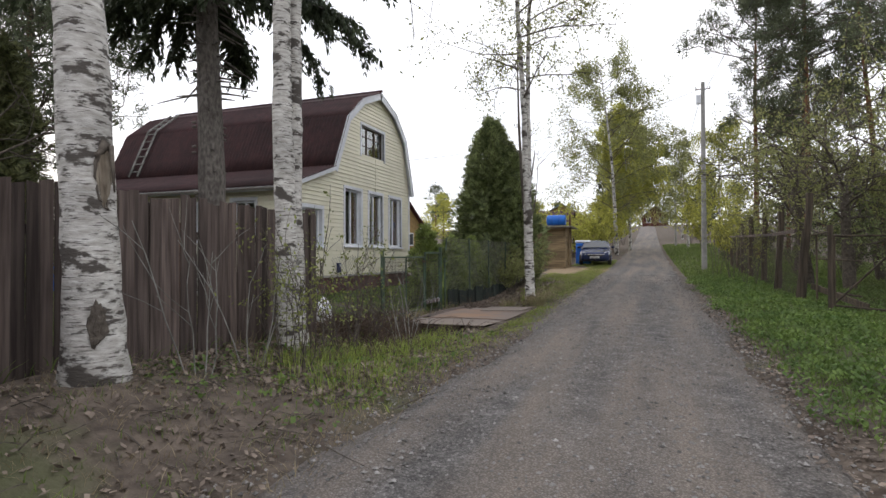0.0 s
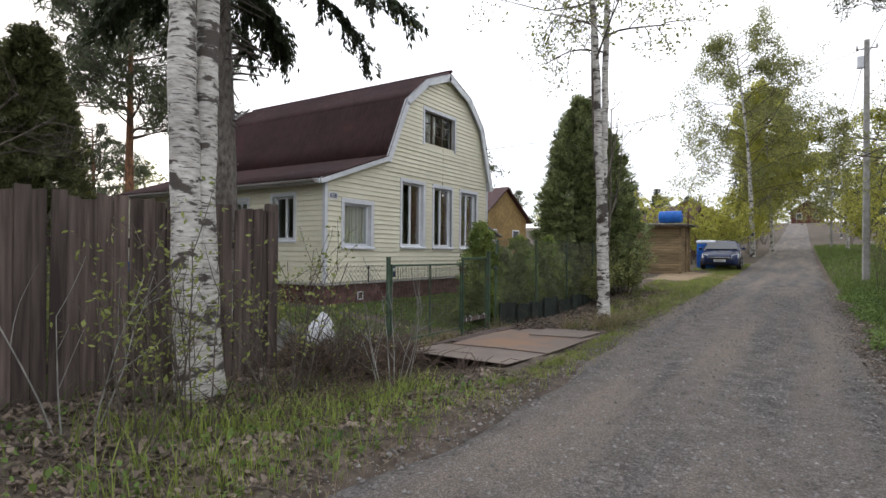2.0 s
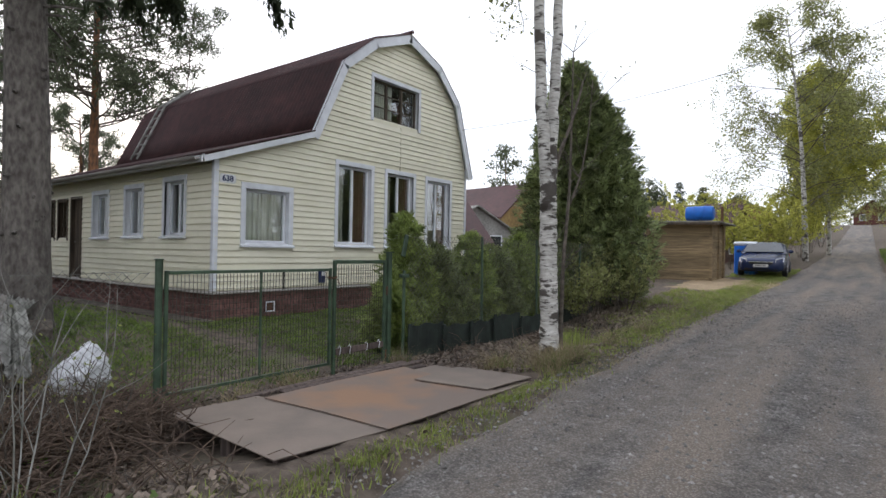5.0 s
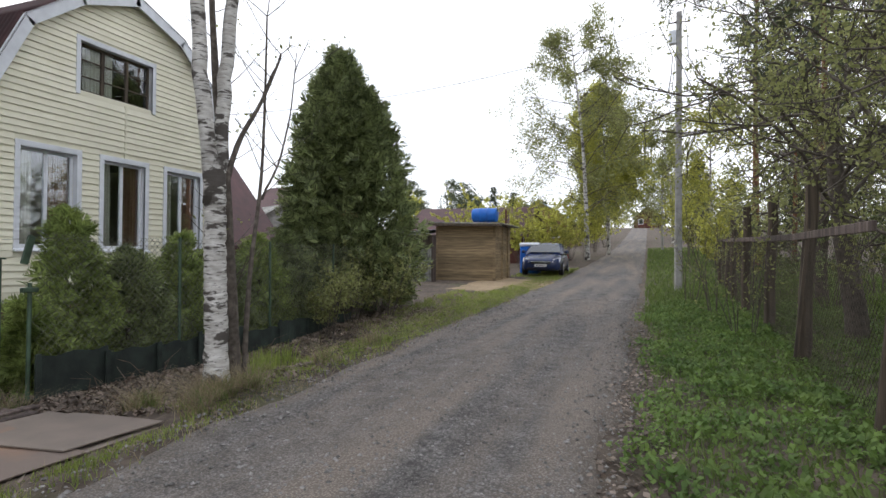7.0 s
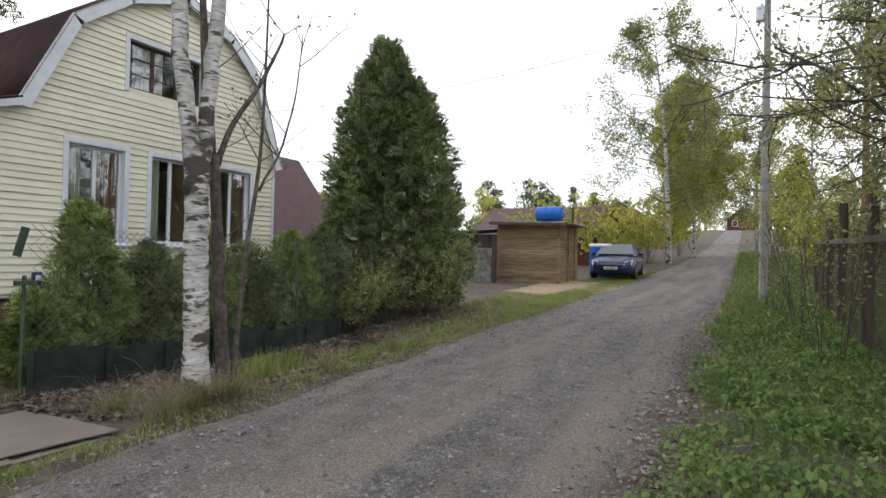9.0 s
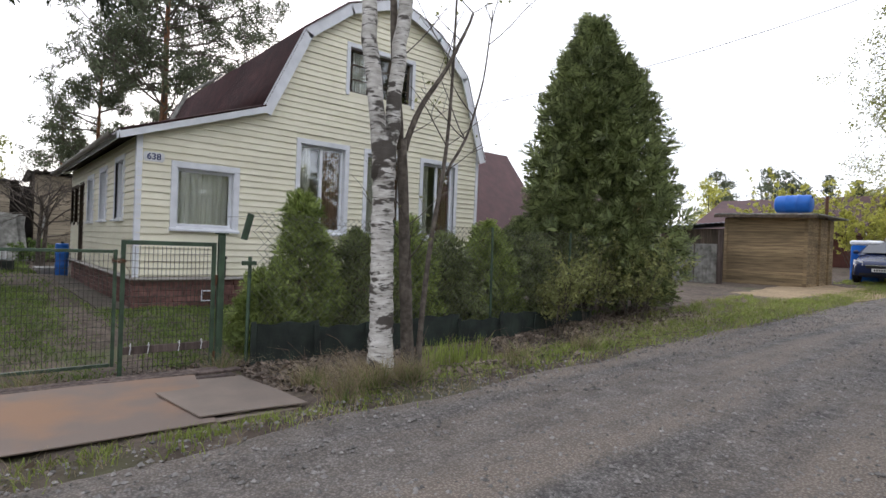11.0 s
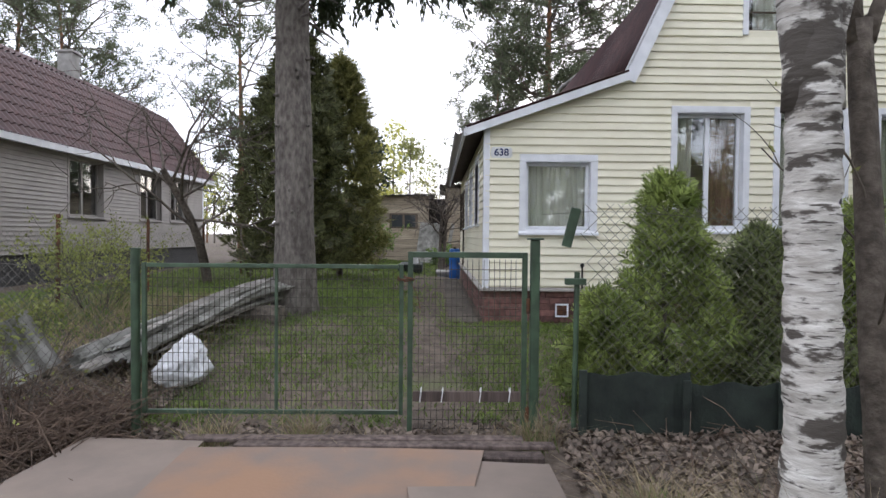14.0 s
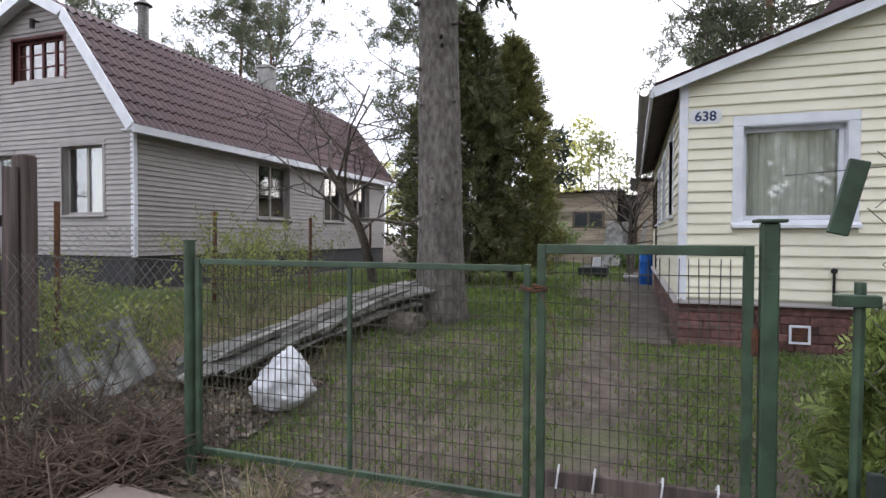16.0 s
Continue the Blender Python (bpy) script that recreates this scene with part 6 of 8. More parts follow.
# ---- shed, barrel and neighbours up the road ----
def plank_shed():
    sx, sy = -4.25, 30.5
    z = ground_at(sx, sy)
    shed = thing("wooden_shed", "brown plank shed with flat tin roof beside the road", "shed", at=(sx, sy, z))
    bm = bmesh.new()
    box(bm, (-2.45, 0.03, -0.2), (-0.03, 2.5, 2.22))
    part("shed_core", bm, "post_wood", shed)
    rng = random.Random(4)
    zz, k = 0.02, 0
    me_f = {}
    while zz < 2.2:
        hgt = 0.115
        for axis in ("y", "x"):
            bm = bmesh.new()
            if axis == "y":
                box(bm, (-2.48, 0, 0), (0.0, 0.028, hgt - 0.008), bevel=0.004)
            else:
                box(bm, (-0.028, 0.03, 0), (0.0, 2.5, hgt - 0.008), bevel=0.004)
            bm.transform(Matrix.Translation((0, rng.uniform(-0.004, 0.004), zz)))
            part("plank", bm, "plank_old", shed)
        zz += hgt
    for x, y in ((-0.04, -0.02), (-2.44, -0.02), (0.012, 1.0), (0.012, 1.9)):
        bm = bmesh.new()
        box(bm, (x - 0.05, y - 0.012, 0), (x + 0.05, y + 0.016, 2.2), bevel=0.004)
        part("cover_strip", bm, "plank_old", shed)
    bm = bmesh.new()
    box(bm, (-2.75, -0.35, 2.24), (0.3, 2.8, 2.29), pose(0, 0, 0, 0, 1.2, 0), 0.01)
    part("roof", bm, "asbestos", shed, "grey tin roof with ragged edge")
    bm = bmesh.new()
    box(bm, (-2.75, -0.38, 2.15), (0.3, -0.34, 2.24), pose(0, 0, 0, 0, 1.2, 0), 0.005)
    part("fascia", bm, "post_wood", shed)
    bm = bmesh.new()
    rod(bm, (0.05, 1.5, 2.2), (0.05, 1.5, 2.95), 0.05)
    part("stove_pipe", bm, "rust", shed)

    low = thing("lean_to_shed", "low plank outhouse with blue-grey tin roof", "shed", at=(sx - 2.6, sy + 0.4, z))
    bm = bmesh.new()
    box(bm, (-2.4, 0, -0.2), (0.0, 2.2, 1.85))
    part("wall", bm, "post_wood", low)
    n = 60
    verts, faces = [], []
    for k in range(2):
        for i in range(n + 1):
            x = -2.6 + 2.75 * i / n
            verts.append((x, -0.35 + 2.7 * k, 1.9 + 0.05 * k + 0.16 * i / n + 0.02 * math.sin(i * 1.6)))
    for i in range(n):
        faces.append((i, i + 1, n + 2 + i, n + 1 + i))
    M["tin"] = material("blue_grey_tin", (0.3, 0.35, 0.42), (0.2, 0.24, 0.3), scale=5, rough=0.45, metal=0.3, bump=0.1)
    raw_object("tin_roof", verts, faces, "tin", low)
    fence = thing("slate_fence", "grey slate sheet fence panel beside the shed", "fence", at=(sx - 2.6, sy - 0.7, z))
    for k in range(4):
        verts, faces = [], []
        for j in range(2):
            for i in range(31):
                verts.append((-2.9 + 0.78 * k + 0.75 * i / 30, 0.02 * math.sin(i * 1.25), -0.1 + 1.3 * j + 0.03 * k * j))
        for i in range(30):
            faces.append((i, i + 1, 32 + i, 31 + i))
        raw_object("slate_sheet", verts, faces, "asbestos", fence)
    bm = bmesh.new()
    rod(bm, (0.3, -0.02, -0.1), (0.3, 0, 1.75), 0.09, 8)
    part("post", bm, "board_grey", fence)


plank_shed()


def lying_barrel(name, label, at, length, radius, mat, turn=0.0, upright=False):
    """A plastic drum with two hoops and rounded ends."""
    ob = thing(name, label, "barrel", at=at, turn=turn)
    ring = [(-0.5, 0.0), (-0.5, 0.8), (-0.48, 0.93), (-0.44, 0.99), (-0.2, 1.0), (-0.18, 1.05), (-0.15, 1.05), (-0.13, 1.0), (0.13, 1.0), (0.15, 1.05), (0.18, 1.05), (0.2, 1.0), (0.44, 0.99), (0.48, 0.93), (0.5, 0.8), (0.5, 0.0)]
    verts, faces = [], []
    n = 24
    for a, r in ring:
        for k in range(n):
            t = 2 * math.pi * k / n
            p = (a * length, r * radius * math.cos(t), r * radius * math.sin(t) + radius * 1.05)
            verts.append(p if not upright else (p[1], p[2] - radius * 1.05, a * length + length / 2))
    for i in range(len(ring) - 1):
        for k in range(n):
            faces.append((i * n + k, i * n + (k + 1) % n, (i + 1) * n + (k + 1) % n, (i + 1) * n + k))
    raw_object("drum", verts, faces, mat, ob, smooth=True)
    verts, faces = [], []
    cap = (0.47 * length, 0, radius * 1.8) if not upright else (radius * 0.5, 0, length)
    tube_arrays(verts, faces, [cap, (cap[0] + (0.05 if not upright else 0), 0, cap[2] + (0 if not upright else 0.05))], [0.04, 0.04], 10)
    raw_object("bung", verts, faces, "black", ob)
    return ob


shed_z = ground_at(-4.25, 30.5)
lying_barrel("barrel", "blue plastic barrel lying on the shed roof", (-4.75, 30.75, shed_z + 2.33), 1.0, 0.28, "blue_plastic")
lying_barrel("barrel", "narrow blue plastic barrel standing at the porch corner", (-17.9, 12.85, ground_at(-17.9, 12.85)), 0.95, 0.17, "blue_plastic", upright=True)


def blue_cabin():
    z = ground_at(-4.15, 35.3)
    cab = thing("blue_cabin", "blue plastic toilet cabin with white roof", "cabin", at=(-3.85, 35.5, z))
    bm = bmesh.new()
    box(bm, (-0.42, -0.42, 0), (0.42, 0.42, 1.3), bevel=0.03)
    part("cabin_wall", bm, "blue_plastic", cab)
    bm = bmesh.new()
    box(bm, (-0.46, -0.46, 1.3), (0.46, 0.46, 1.48), bevel=0.06)
    part("cabin_roof", bm, "white_trim", cab)


blue_cabin()

M["car_paint"] = material("dark_blue_car_paint", (0.018, 0.03, 0.085), (0.014, 0.024, 0.07), scale=2, rough=0.22, bump=0, stain=0.05, spec=0.45)
M["chrome"] = material("chrome", (0.6, 0.6, 0.62), (0.5, 0.5, 0.52), scale=5, rough=0.15, metal=1.0, bump=0)
M["lamp_glass"] = material("headlamp_glass", (0.5, 0.52, 0.54), (0.3, 0.31, 0.33), scale=12, rough=0.1, bump=0, spec=0.8)
M["car_glass"] = material("dark_car_glass", (0.05, 0.06, 0.065), (0.035, 0.04, 0.045), scale=1, rough=0.06, bump=0, spec=0.9)
M["red_lamp"] = material("red_lamp_plastic", (0.4, 0.015, 0.012), (0.3, 0.01, 0.01), scale=5, rough=0.2, bump=0, spec=0.7)


def car(x, y, turn, label):
    """An estate car, nose towards -y: body and roof lofted from cross-sections."""
    root = thing("car", label, "car", at=(x, y, ground_at(x, y + 2)), turn=turn)
    L, W = 4.5, 0.88
    st = [(0.0, 0.28, 0.55, 0.62), (0.06, 0.22, 0.66, 0.74), (0.25, 0.2, 0.74, 0.83), (0.9, 0.2, 0.88, 0.88), (1.25, 0.2, 0.97, 0.88), (2.4, 0.2, 0.98, 0.88), (3.6, 0.2, 1.0, 0.88), (4.25, 0.24, 0.98, 0.84), (4.45, 0.3, 0.9, 0.78), (4.5, 0.36, 0.75, 0.7)]
    verts, faces = [], []
    for yy, lo, hi, w in st:
        for px, pz in ((-0.7, 0), (-0.96, 0.1), (-1.0, 0.4), (-0.98, 0.75), (-0.9, 1.0), (-0.5, 1.04), (0.5, 1.04), (0.9, 1.0), (0.98, 0.75), (1.0, 0.4), (0.96, 0.1), (0.7, 0)):
            verts.append((px * w, yy, lo + (hi - lo) * pz))
    n = 12
    for i in range(len(st) - 1):
        for k in range(n):
            faces.append((i * n + k, i * n + (k + 1) % n, (i + 1) * n + (k + 1) % n, (i + 1) * n + k))
    faces.append(tuple(range(n))[::-1])
    faces.append(tuple((len(st) - 1) * n + k for k in range(n)))
    body = raw_object("body", verts, faces, "car_paint", root, smooth=True)
    cab = [(1.1, 0.93, 0.95, 0.83), (1.85, 0.95, 1.38, 0.72), (2.3, 0.95, 1.46, 0.68), (3.4, 0.96, 1.46, 0.67), (4.1, 0.96, 1.38, 0.68), (4.4, 0.94, 1.0, 0.76)]
    verts, faces = [], []
    for yy, lo, hi, w in cab:
        base = 0.84
        for px, pz in ((-base, 0), (-w - 0.03, 0.8), (-w + 0.05, 0.97), (-0.4, 1.03), (0.4, 1.03), (w - 0.05, 0.97), (w + 0.03, 0.8), (base, 0)):
            verts.append((px, yy, lo + (hi - lo) * pz))
    n = 8
    for i in range(len(cab) - 1):
        for k in range(n - 1):
            faces.append((i * n + k, i * n + k + 1, (i + 1) * n + k + 1, (i + 1) * n + k))
    raw_object("roof", verts, faces, "car_paint", root, smooth=True)

    def panel(name, pts, mat, parent=root, off=(0, 0, 0)):
        me_v = [Vector(p) + Vector(off) for p in pts]
        nrm = (me_v[1] - me_v[0]).cross(me_v[2] - me_v[0]).normalized() * 0.012
        raw_object(name, [*me_v, *[v + nrm for v in me_v]], [tuple(range(len(me_v)))[::-1], tuple(range(len(me_v), 2 * len(me_v)))] + [(i, (i + 1) % len(me_v), len(me_v) + (i + 1) % len(me_v), len(me_v) + i) for i in range(len(me_v))], mat, parent)
    panel("windscreen", [(-0.76, 1.16, 0.99), (0.76, 1.16, 0.99), (0.6, 1.8, 1.375), (-0.6, 1.8, 1.375)], "car_glass", off=(0, -0.03, 0.03))
    panel("rear_window", [(0.66, 4.37, 1.05), (-0.66, 4.37, 1.05), (-0.56, 4.12, 1.36), (0.56, 4.12, 1.36)], "car_glass", off=(0, 0.03, 0.02))
    for s in (1, -1):
        for a, b, c, d in ((1.5, 2.45, 2.45, 1.95), (2.53, 3.35, 3.3, 2.53), (3.43, 4.15, 4.0, 3.4)):
            pts = [(0.855, a, 1.02), (0.855, b, 1.02), (0.745, c, 1.36), (0.745, d, 1.36)]
            pts = [(s * p, q, r) for p, q, r in pts]
            panel("side_window", pts if s > 0 else pts[::-1], "car_glass", off=(s * 0.012, 0, 0))
        pts = [(s * 0.5, 0.03, 0.56), (s * 0.8, 0.22, 0.58), (s * 0.82, 0.42, 0.76), (s * 0.52, 0.14, 0.7)]
        panel("headlight", pts if s > 0 else pts[::-1], "lamp_glass", off=(0, -0.025, 0.02))
        pts = [(s * 0.8, 4.36, 0.75), (s * 0.62, 4.47, 0.75), (s * 0.62, 4.42, 1.0), (s * 0.8, 4.28, 1.0)]
        panel("tail_light", pts if s > 0 else pts[::-1], "red_lamp", off=(s * 0.02, 0.03, 0))
        bm = bmesh.new()
        bmesh.ops.create_uvsphere(bm, u_segments=10, v_segments=6, radius=0.1, matrix=Matrix.Translation((s * 0.98, 1.55, 1.05)) @ Matrix.Diagonal((1.0, 0.6, 0.75, 1)))
        part("mirror", bm, "car_paint", root, smooth=True)
        for yy in (0.85, 3.55):
            verts, faces = [], []
            for d, r in ((-0.1, 0.2), (-0.1, 0.29), (-0.07, 0.315), (0.07, 0.315), (0.1, 0.29), (0.1, 0.2)):
                for k in range(20):
                    t = 2 * math.pi * k / 20
                    verts.append((s * 0.8 + d, yy + r * math.cos(t), 0.31 + r * math.sin(t)))
            for i in range(5):
                for k in range(20):
                    faces.append((i * 20 + k, i * 20 + (k + 1) % 20, (i + 1) * 20 + (k + 1) % 20, (i + 1) * 20 + k))
            wheel = raw_object("wheel", verts, faces, "black", root)
            bm = bmesh.new()
            for k in range(5):
                t = 2 * math.pi * k / 5
                rod(bm, (s * 0.89, yy, 0.31), (s * 0.89, yy + 0.2 * math.cos(t), 0.31 + 0.2 * math.sin(t)), 0.03, 6)
            rod(bm, (s * 0.84, yy, 0.31), (s * 0.9, yy, 0.31), 0.05, 10)
            part("rim", bm, "chrome", wheel)
    bm = bmesh.new()
    box(bm, (-0.42, -0.012, 0.5), (0.42, 0.03, 0.62), bevel=0.01)
    grille = part("grille", bm, "black", root)
    bm = bmesh.new()
    box(bm, (-0.44, -0.02, 0.58), (0.44, 0.0, 0.61), bevel=0.004)
    part("chrome_bar", bm, "chrome", grille)
    bm = bmesh.new()
    box(bm, (-0.6, 0.0, 0.26), (0.6, 0.05, 0.36), bevel=0.01)
    part("air_intake", bm, "black", root)
    bm = bmesh.new()
    box(bm, (-0.26, -0.03, 0.39), (0.26, -0.01, 0.5), bevel=0.002)
    plate = part("number_plate", bm, "sign_white", root)
    bm = bmesh.new()
    for k in range(6):
        box(bm, (-0.2 + k * 0.066, -0.034, 0.415), (-0.16 + k * 0.066, -0.03, 0.475))
    part("plate_bars", bm, "black", plate)
    return root


car(-3.0, 33.4, 3, "dark blue estate car parked beside the road")
car(-3.95, -2.13, 0, "dark blue car parked by the board fence")


def power_pole(x, y, tall, label):
    z = ground_at(x, y)
    pole = thing("utility_pole", label, "pole", at=(x, y, z))
    bm = bmesh.new()
    verts, faces = [], []
    for k in range(9):
        f = k / 8
        h = 0.11 - 0.035 * f
        for px, py in ((-1, -0.7), (-0.7, -1), (0.7, -1), (1, -0.7), (1, 0.7), (0.7, 1), (-0.7, 1), (-1, 0.7)):
            verts.append((px * h, py * h, -0.3 + (tall + 0.3) * f))
    for i in range(8):
        for k in range(8):
            faces.append((i * 8 + k, i * 8 + (k + 1) % 8, (i + 1) * 8 + (k + 1) % 8, (i + 1) * 8 + k))
    faces.append(tuple(64 + k for k in range(8)))
    bm.free()
    raw_object("shaft", verts, faces, "concrete", pole)
    bm = bmesh.new()
    box(bm, (-0.28, -0.12, tall - 0.95), (-0.08, 0.08, tall - 0.55), bevel=0.02)
    part("junction_box", bm, "white_trim", pole)
    bm = bmesh.new()
    rod(bm, (-0.3, 0, tall - 0.3), (0.3, 0, tall - 0.3), 0.02)
    arm = part("cross_arm", bm, "rust", pole)
    for s in (-0.28, 0.0, 0.28):
        bm = bmesh.new()
        bmesh.ops.create_cone(bm, cap_ends=True, segments=10, radius1=0.04, radius2=0.025, depth=0.12, matrix=Matrix.Translation((s, 0, tall - 0.22)))
        part("insulator", bm, "sign_white", arm)
    return Vector((x, y, z + tall - 0.25))


pole_a = power_pole(2.2, 27.2, 8.3, "tall grey concrete utility pole at the roadside")
pole_b = power_pole(2.6, 66, 9.0, "tall grey concrete utility pole at the roadside")


def cable(name, a, b, sag, radius, label):
    a, b = Vector(a), Vector(b)
    pts = [a.lerp(b, k / 24) - Vector((0, 0, sag * 4 * (k / 24) * (1 - k / 24))) for k in range(25)]
    verts, faces = [], []
    tube_arrays(verts, faces, pts, [radius] * 25, 5)
    tagged(raw_object(name, verts, faces, "black"), label, "cable")


cable("power_cable", pole_a, pole_b, 0.8, 0.012, "black overhead cable between two poles")
cable("power_cable", pole_a, (-9.1, 20.6, 5.3), 0.5, 0.008, "thin black cable to the yellow house")
cable("power_cable", pole_a + Vector((0, 0, -0.3)), (3.5, -30, 8.2), 0.9, 0.01, "black overhead cable along the road")


def distant_house(x, y, w, d, wall_h, roof_h, wall_mat, roof_mat, label, turn=0.0, windows=2):
    """A far house: walls, a pitched roof with eaves, gable windows."""
    z = ground_at(x, y)
    house = thing("house", label, "house", at=(x, y, z - 0.3), turn=turn)
    bm = bmesh.new()
    prism(bm, [(-w / 2, 0), (w / 2, 0), (w / 2, wall_h), (0, wall_h + roof_h), (-w / 2, wall_h)], "y", -d / 2, d / 2)
    part("wall", bm, wall_mat, house)
    for s in (-1, 1):
        bm = bmesh.new()
        o = 0.45
        slope = roof_h / (w / 2)
        prism(bm, [(s * (w / 2 + o), wall_h - slope * o + 0.02), (0, wall_h + roof_h + 0.02), (0, wall_h + roof_h + 0.14), (s * (w / 2 + o), wall_h - slope * o + 0.14)], "y", -d / 2 - o, d / 2 + o)
        part("roof", bm, roof_mat, house)
    for k in range(windows):
        cx = (k + 0.5) / windows * w - w / 2
        bm = bmesh.new()
        box(bm, (cx - 0.55, -d / 2 - 0.05, wall_h * 0.35), (cx + 0.55, -d / 2 + 0.02, wall_h * 0.35 + 1.3), bevel=0.01)
        win = part("window", bm, "white_trim", house)
        bm = bmesh.new()
        box(bm, (cx - 0.45, -d / 2 - 0.06, wall_h * 0.35 + 0.1), (cx + 0.45, -d / 2 - 0.045, wall_h * 0.35 + 1.2))
        part("pane", bm, "car_glass", win)
    return house


M["brick_red"] = material("red_brown_wall", (0.13, 0.05, 0.04), (0.09, 0.038, 0.03), scale=6, rough=0.85, bump=0.2)
M["roof_teal"] = material("grey_teal_roof_sheet", (0.2, 0.26, 0.26), (0.15, 0.2, 0.2), scale=3, rough=0.5, bump=0.1)
M["roof_brown"] = material("red_brown_roof_sheet", (0.085, 0.035, 0.034), (0.06, 0.026, 0.026), scale=3, rough=0.6, bump=0.15)
M["ochre_wall"] = material("ochre_plank_wall", (0.36, 0.25, 0.1), (0.26, 0.17, 0.07), scale=4, rough=0.8, bump=0.2)
distant_house(1.2, 150, 6, 7, 2.6, 2.4, "brick_red", "asbestos", "small red house at the far end of the road")
distant_house(-11.0, 80, 8, 9, 3.0, 2.4, "ochre_wall", "roof_teal", "ochre house with teal roof among trees", 0)
distant_house(-10.5, 49, 9, 8, 1.9, 2.1, "brick_red", "roof_brown", "low house with brown roof", 90)
distant_house(-16.9, 27.0, 5.4, 5.6, 2.2, 3.4, "brick_red", "roof_brown", "burgundy-roofed house behind the yellow one", 0)
distant_house(-27, 51, 7, 8, 3.6, 2.8, "ochre_wall", "roof_brown", "small red-roofed house among far gardens", 80)
distant_house(-27, 45, 7, 8, 2.2, 2.0, "concrete", "asbestos", "pale house with grey roof among gardens", 60)
distant_house(-33, 13.2, 7, 5, 2.6, 1.0, "siding_grey", "asbestos", "old low outbuilding with rusty flat roof", 90, 1)
distant_house(20, 27, 8, 8, 3.4, 3.0, "board_grey", "asbestos", "grey wooden house among trees across the road", 90)
distant_house(18, 41, 7, 8, 3.0, 2.6, "board_grey", "roof_brown", "brown house among trees across the road", 90)


# ---- sandy standing place before the shed ----
def sand_patch():
    n, rings = 40, 7
    verts, faces = [], []
    for r in range(rings + 1):
        for k in range(n):
            a = 2 * math.pi * k / n
            f = r / rings * (1 + 0.14 * math.sin(a * 3 + 1) + 0.08 * math.sin(a * 7))
            x, y = -3.7 + 1.75 * f * math.cos(a), 29.6 + 3.6 * f * math.sin(a)
            verts.append((x, y, ground_at(x, y) + 0.03 - 0.06 * (r / rings) ** 4))
    for r in range(rings):
        for k in range(n):
            faces.append((r * n + k, r * n + (k + 1) % n, (r + 1) * n + (k + 1) % n, (r + 1) * n + k))
    M["sand"] = material("trodden_sand_and_chips", (0.42, 0.32, 0.2), (0.27, 0.2, 0.125), scale=12, rough=0.95, bump=0.5, bump_scale=40)
    tagged(raw_object("ground_patch", verts, faces, "sand", smooth=True), "trodden tan sand before the shed", "ground", kind="structure")


sand_patch()


# ---- things in the yard ----
M["board_pale"] = material("sun_bleached_board", (0.36, 0.34, 0.31), (0.19, 0.175, 0.155), scale=12, rough=0.9, bump=0.4, stretch=(0.15, 1.4, 1.4), object_jitter=0.2)


def slate_pile():
    """Long grey sheets and boards heaped along a log, rising away from the gate."""
    pile = thing("slate_pile", "untidy pile of grey broken slate sheets and boards", "pile", at=(-7.3, 9.28, ground_at(-7.3, 9.28)), turn=-19)
    rng = random.Random(17)
    bm = bmesh.new()
    rod(bm, (-0.95, -0.6, 0.14), (-1.05, 0.55, 0.16), 0.17, 10)
    part("log", bm, "bark_dark", pile)
    for k in range(22):
        verts, faces = [], []
        level = k // 4
        board = k % 3 == 0
        length, w = rng.uniform(1.7, 2.9), rng.uniform(0.09, 0.15) if board else rng.uniform(0.2, 0.42)
        n = 3 if board else 18
        thick = 0.028 if board else 0.01
        for j in range(5):
            for i in range(n + 1):
                for t in (0, thick):
                    ragged = rng.uniform(-0.06, 0.06) if j in (0, 4) else 0
                    verts.append((length * (j / 4 - 0.5) + ragged, w * (i / n - 0.5), (0.0 if board else 0.022 * math.sin(i * 1.5)) + t - 0.05 * ((j - 2) / 2) ** 2))
        row = (n + 1) * 2
        for j in range(4):
            for i in range(n):
                a = j * row + i * 2
                faces.append((a + 1, a + 3, a + row + 3, a + row + 1))
                faces.append((a, a + row, a + row + 2, a + 2))
            for e in (0, n * 2):
                a = j * row + e
                faces.append((a, a + 1, a + row + 1, a + row))
        for j in (0, 4 * row):
            for i in range(n):
                a = j + i * 2
                faces.append((a, a + 2, a + 3, a + 1))
        ob = raw_object("board" if board else "slate_sheet", verts, faces, "board_pale" if board else "asbestos", pile)
        ob.matrix_local = pose(rng.uniform(-0.35, 0.3) - 0.12 * level, rng.uniform(-0.36, 0.28) * (1 - level * 0.13), 0.2 + level * 0.06, rng.uniform(-28, 28), rng.uniform(6, 11), rng.uniform(-9, 11))




slate_pile()


M["sack_white"] = material("white_woven_plastic", (0.72, 0.73, 0.75), (0.6, 0.61, 0.63), scale=7, rough=0.6, bump=0.25, bump_scale=60, stain=0.15)


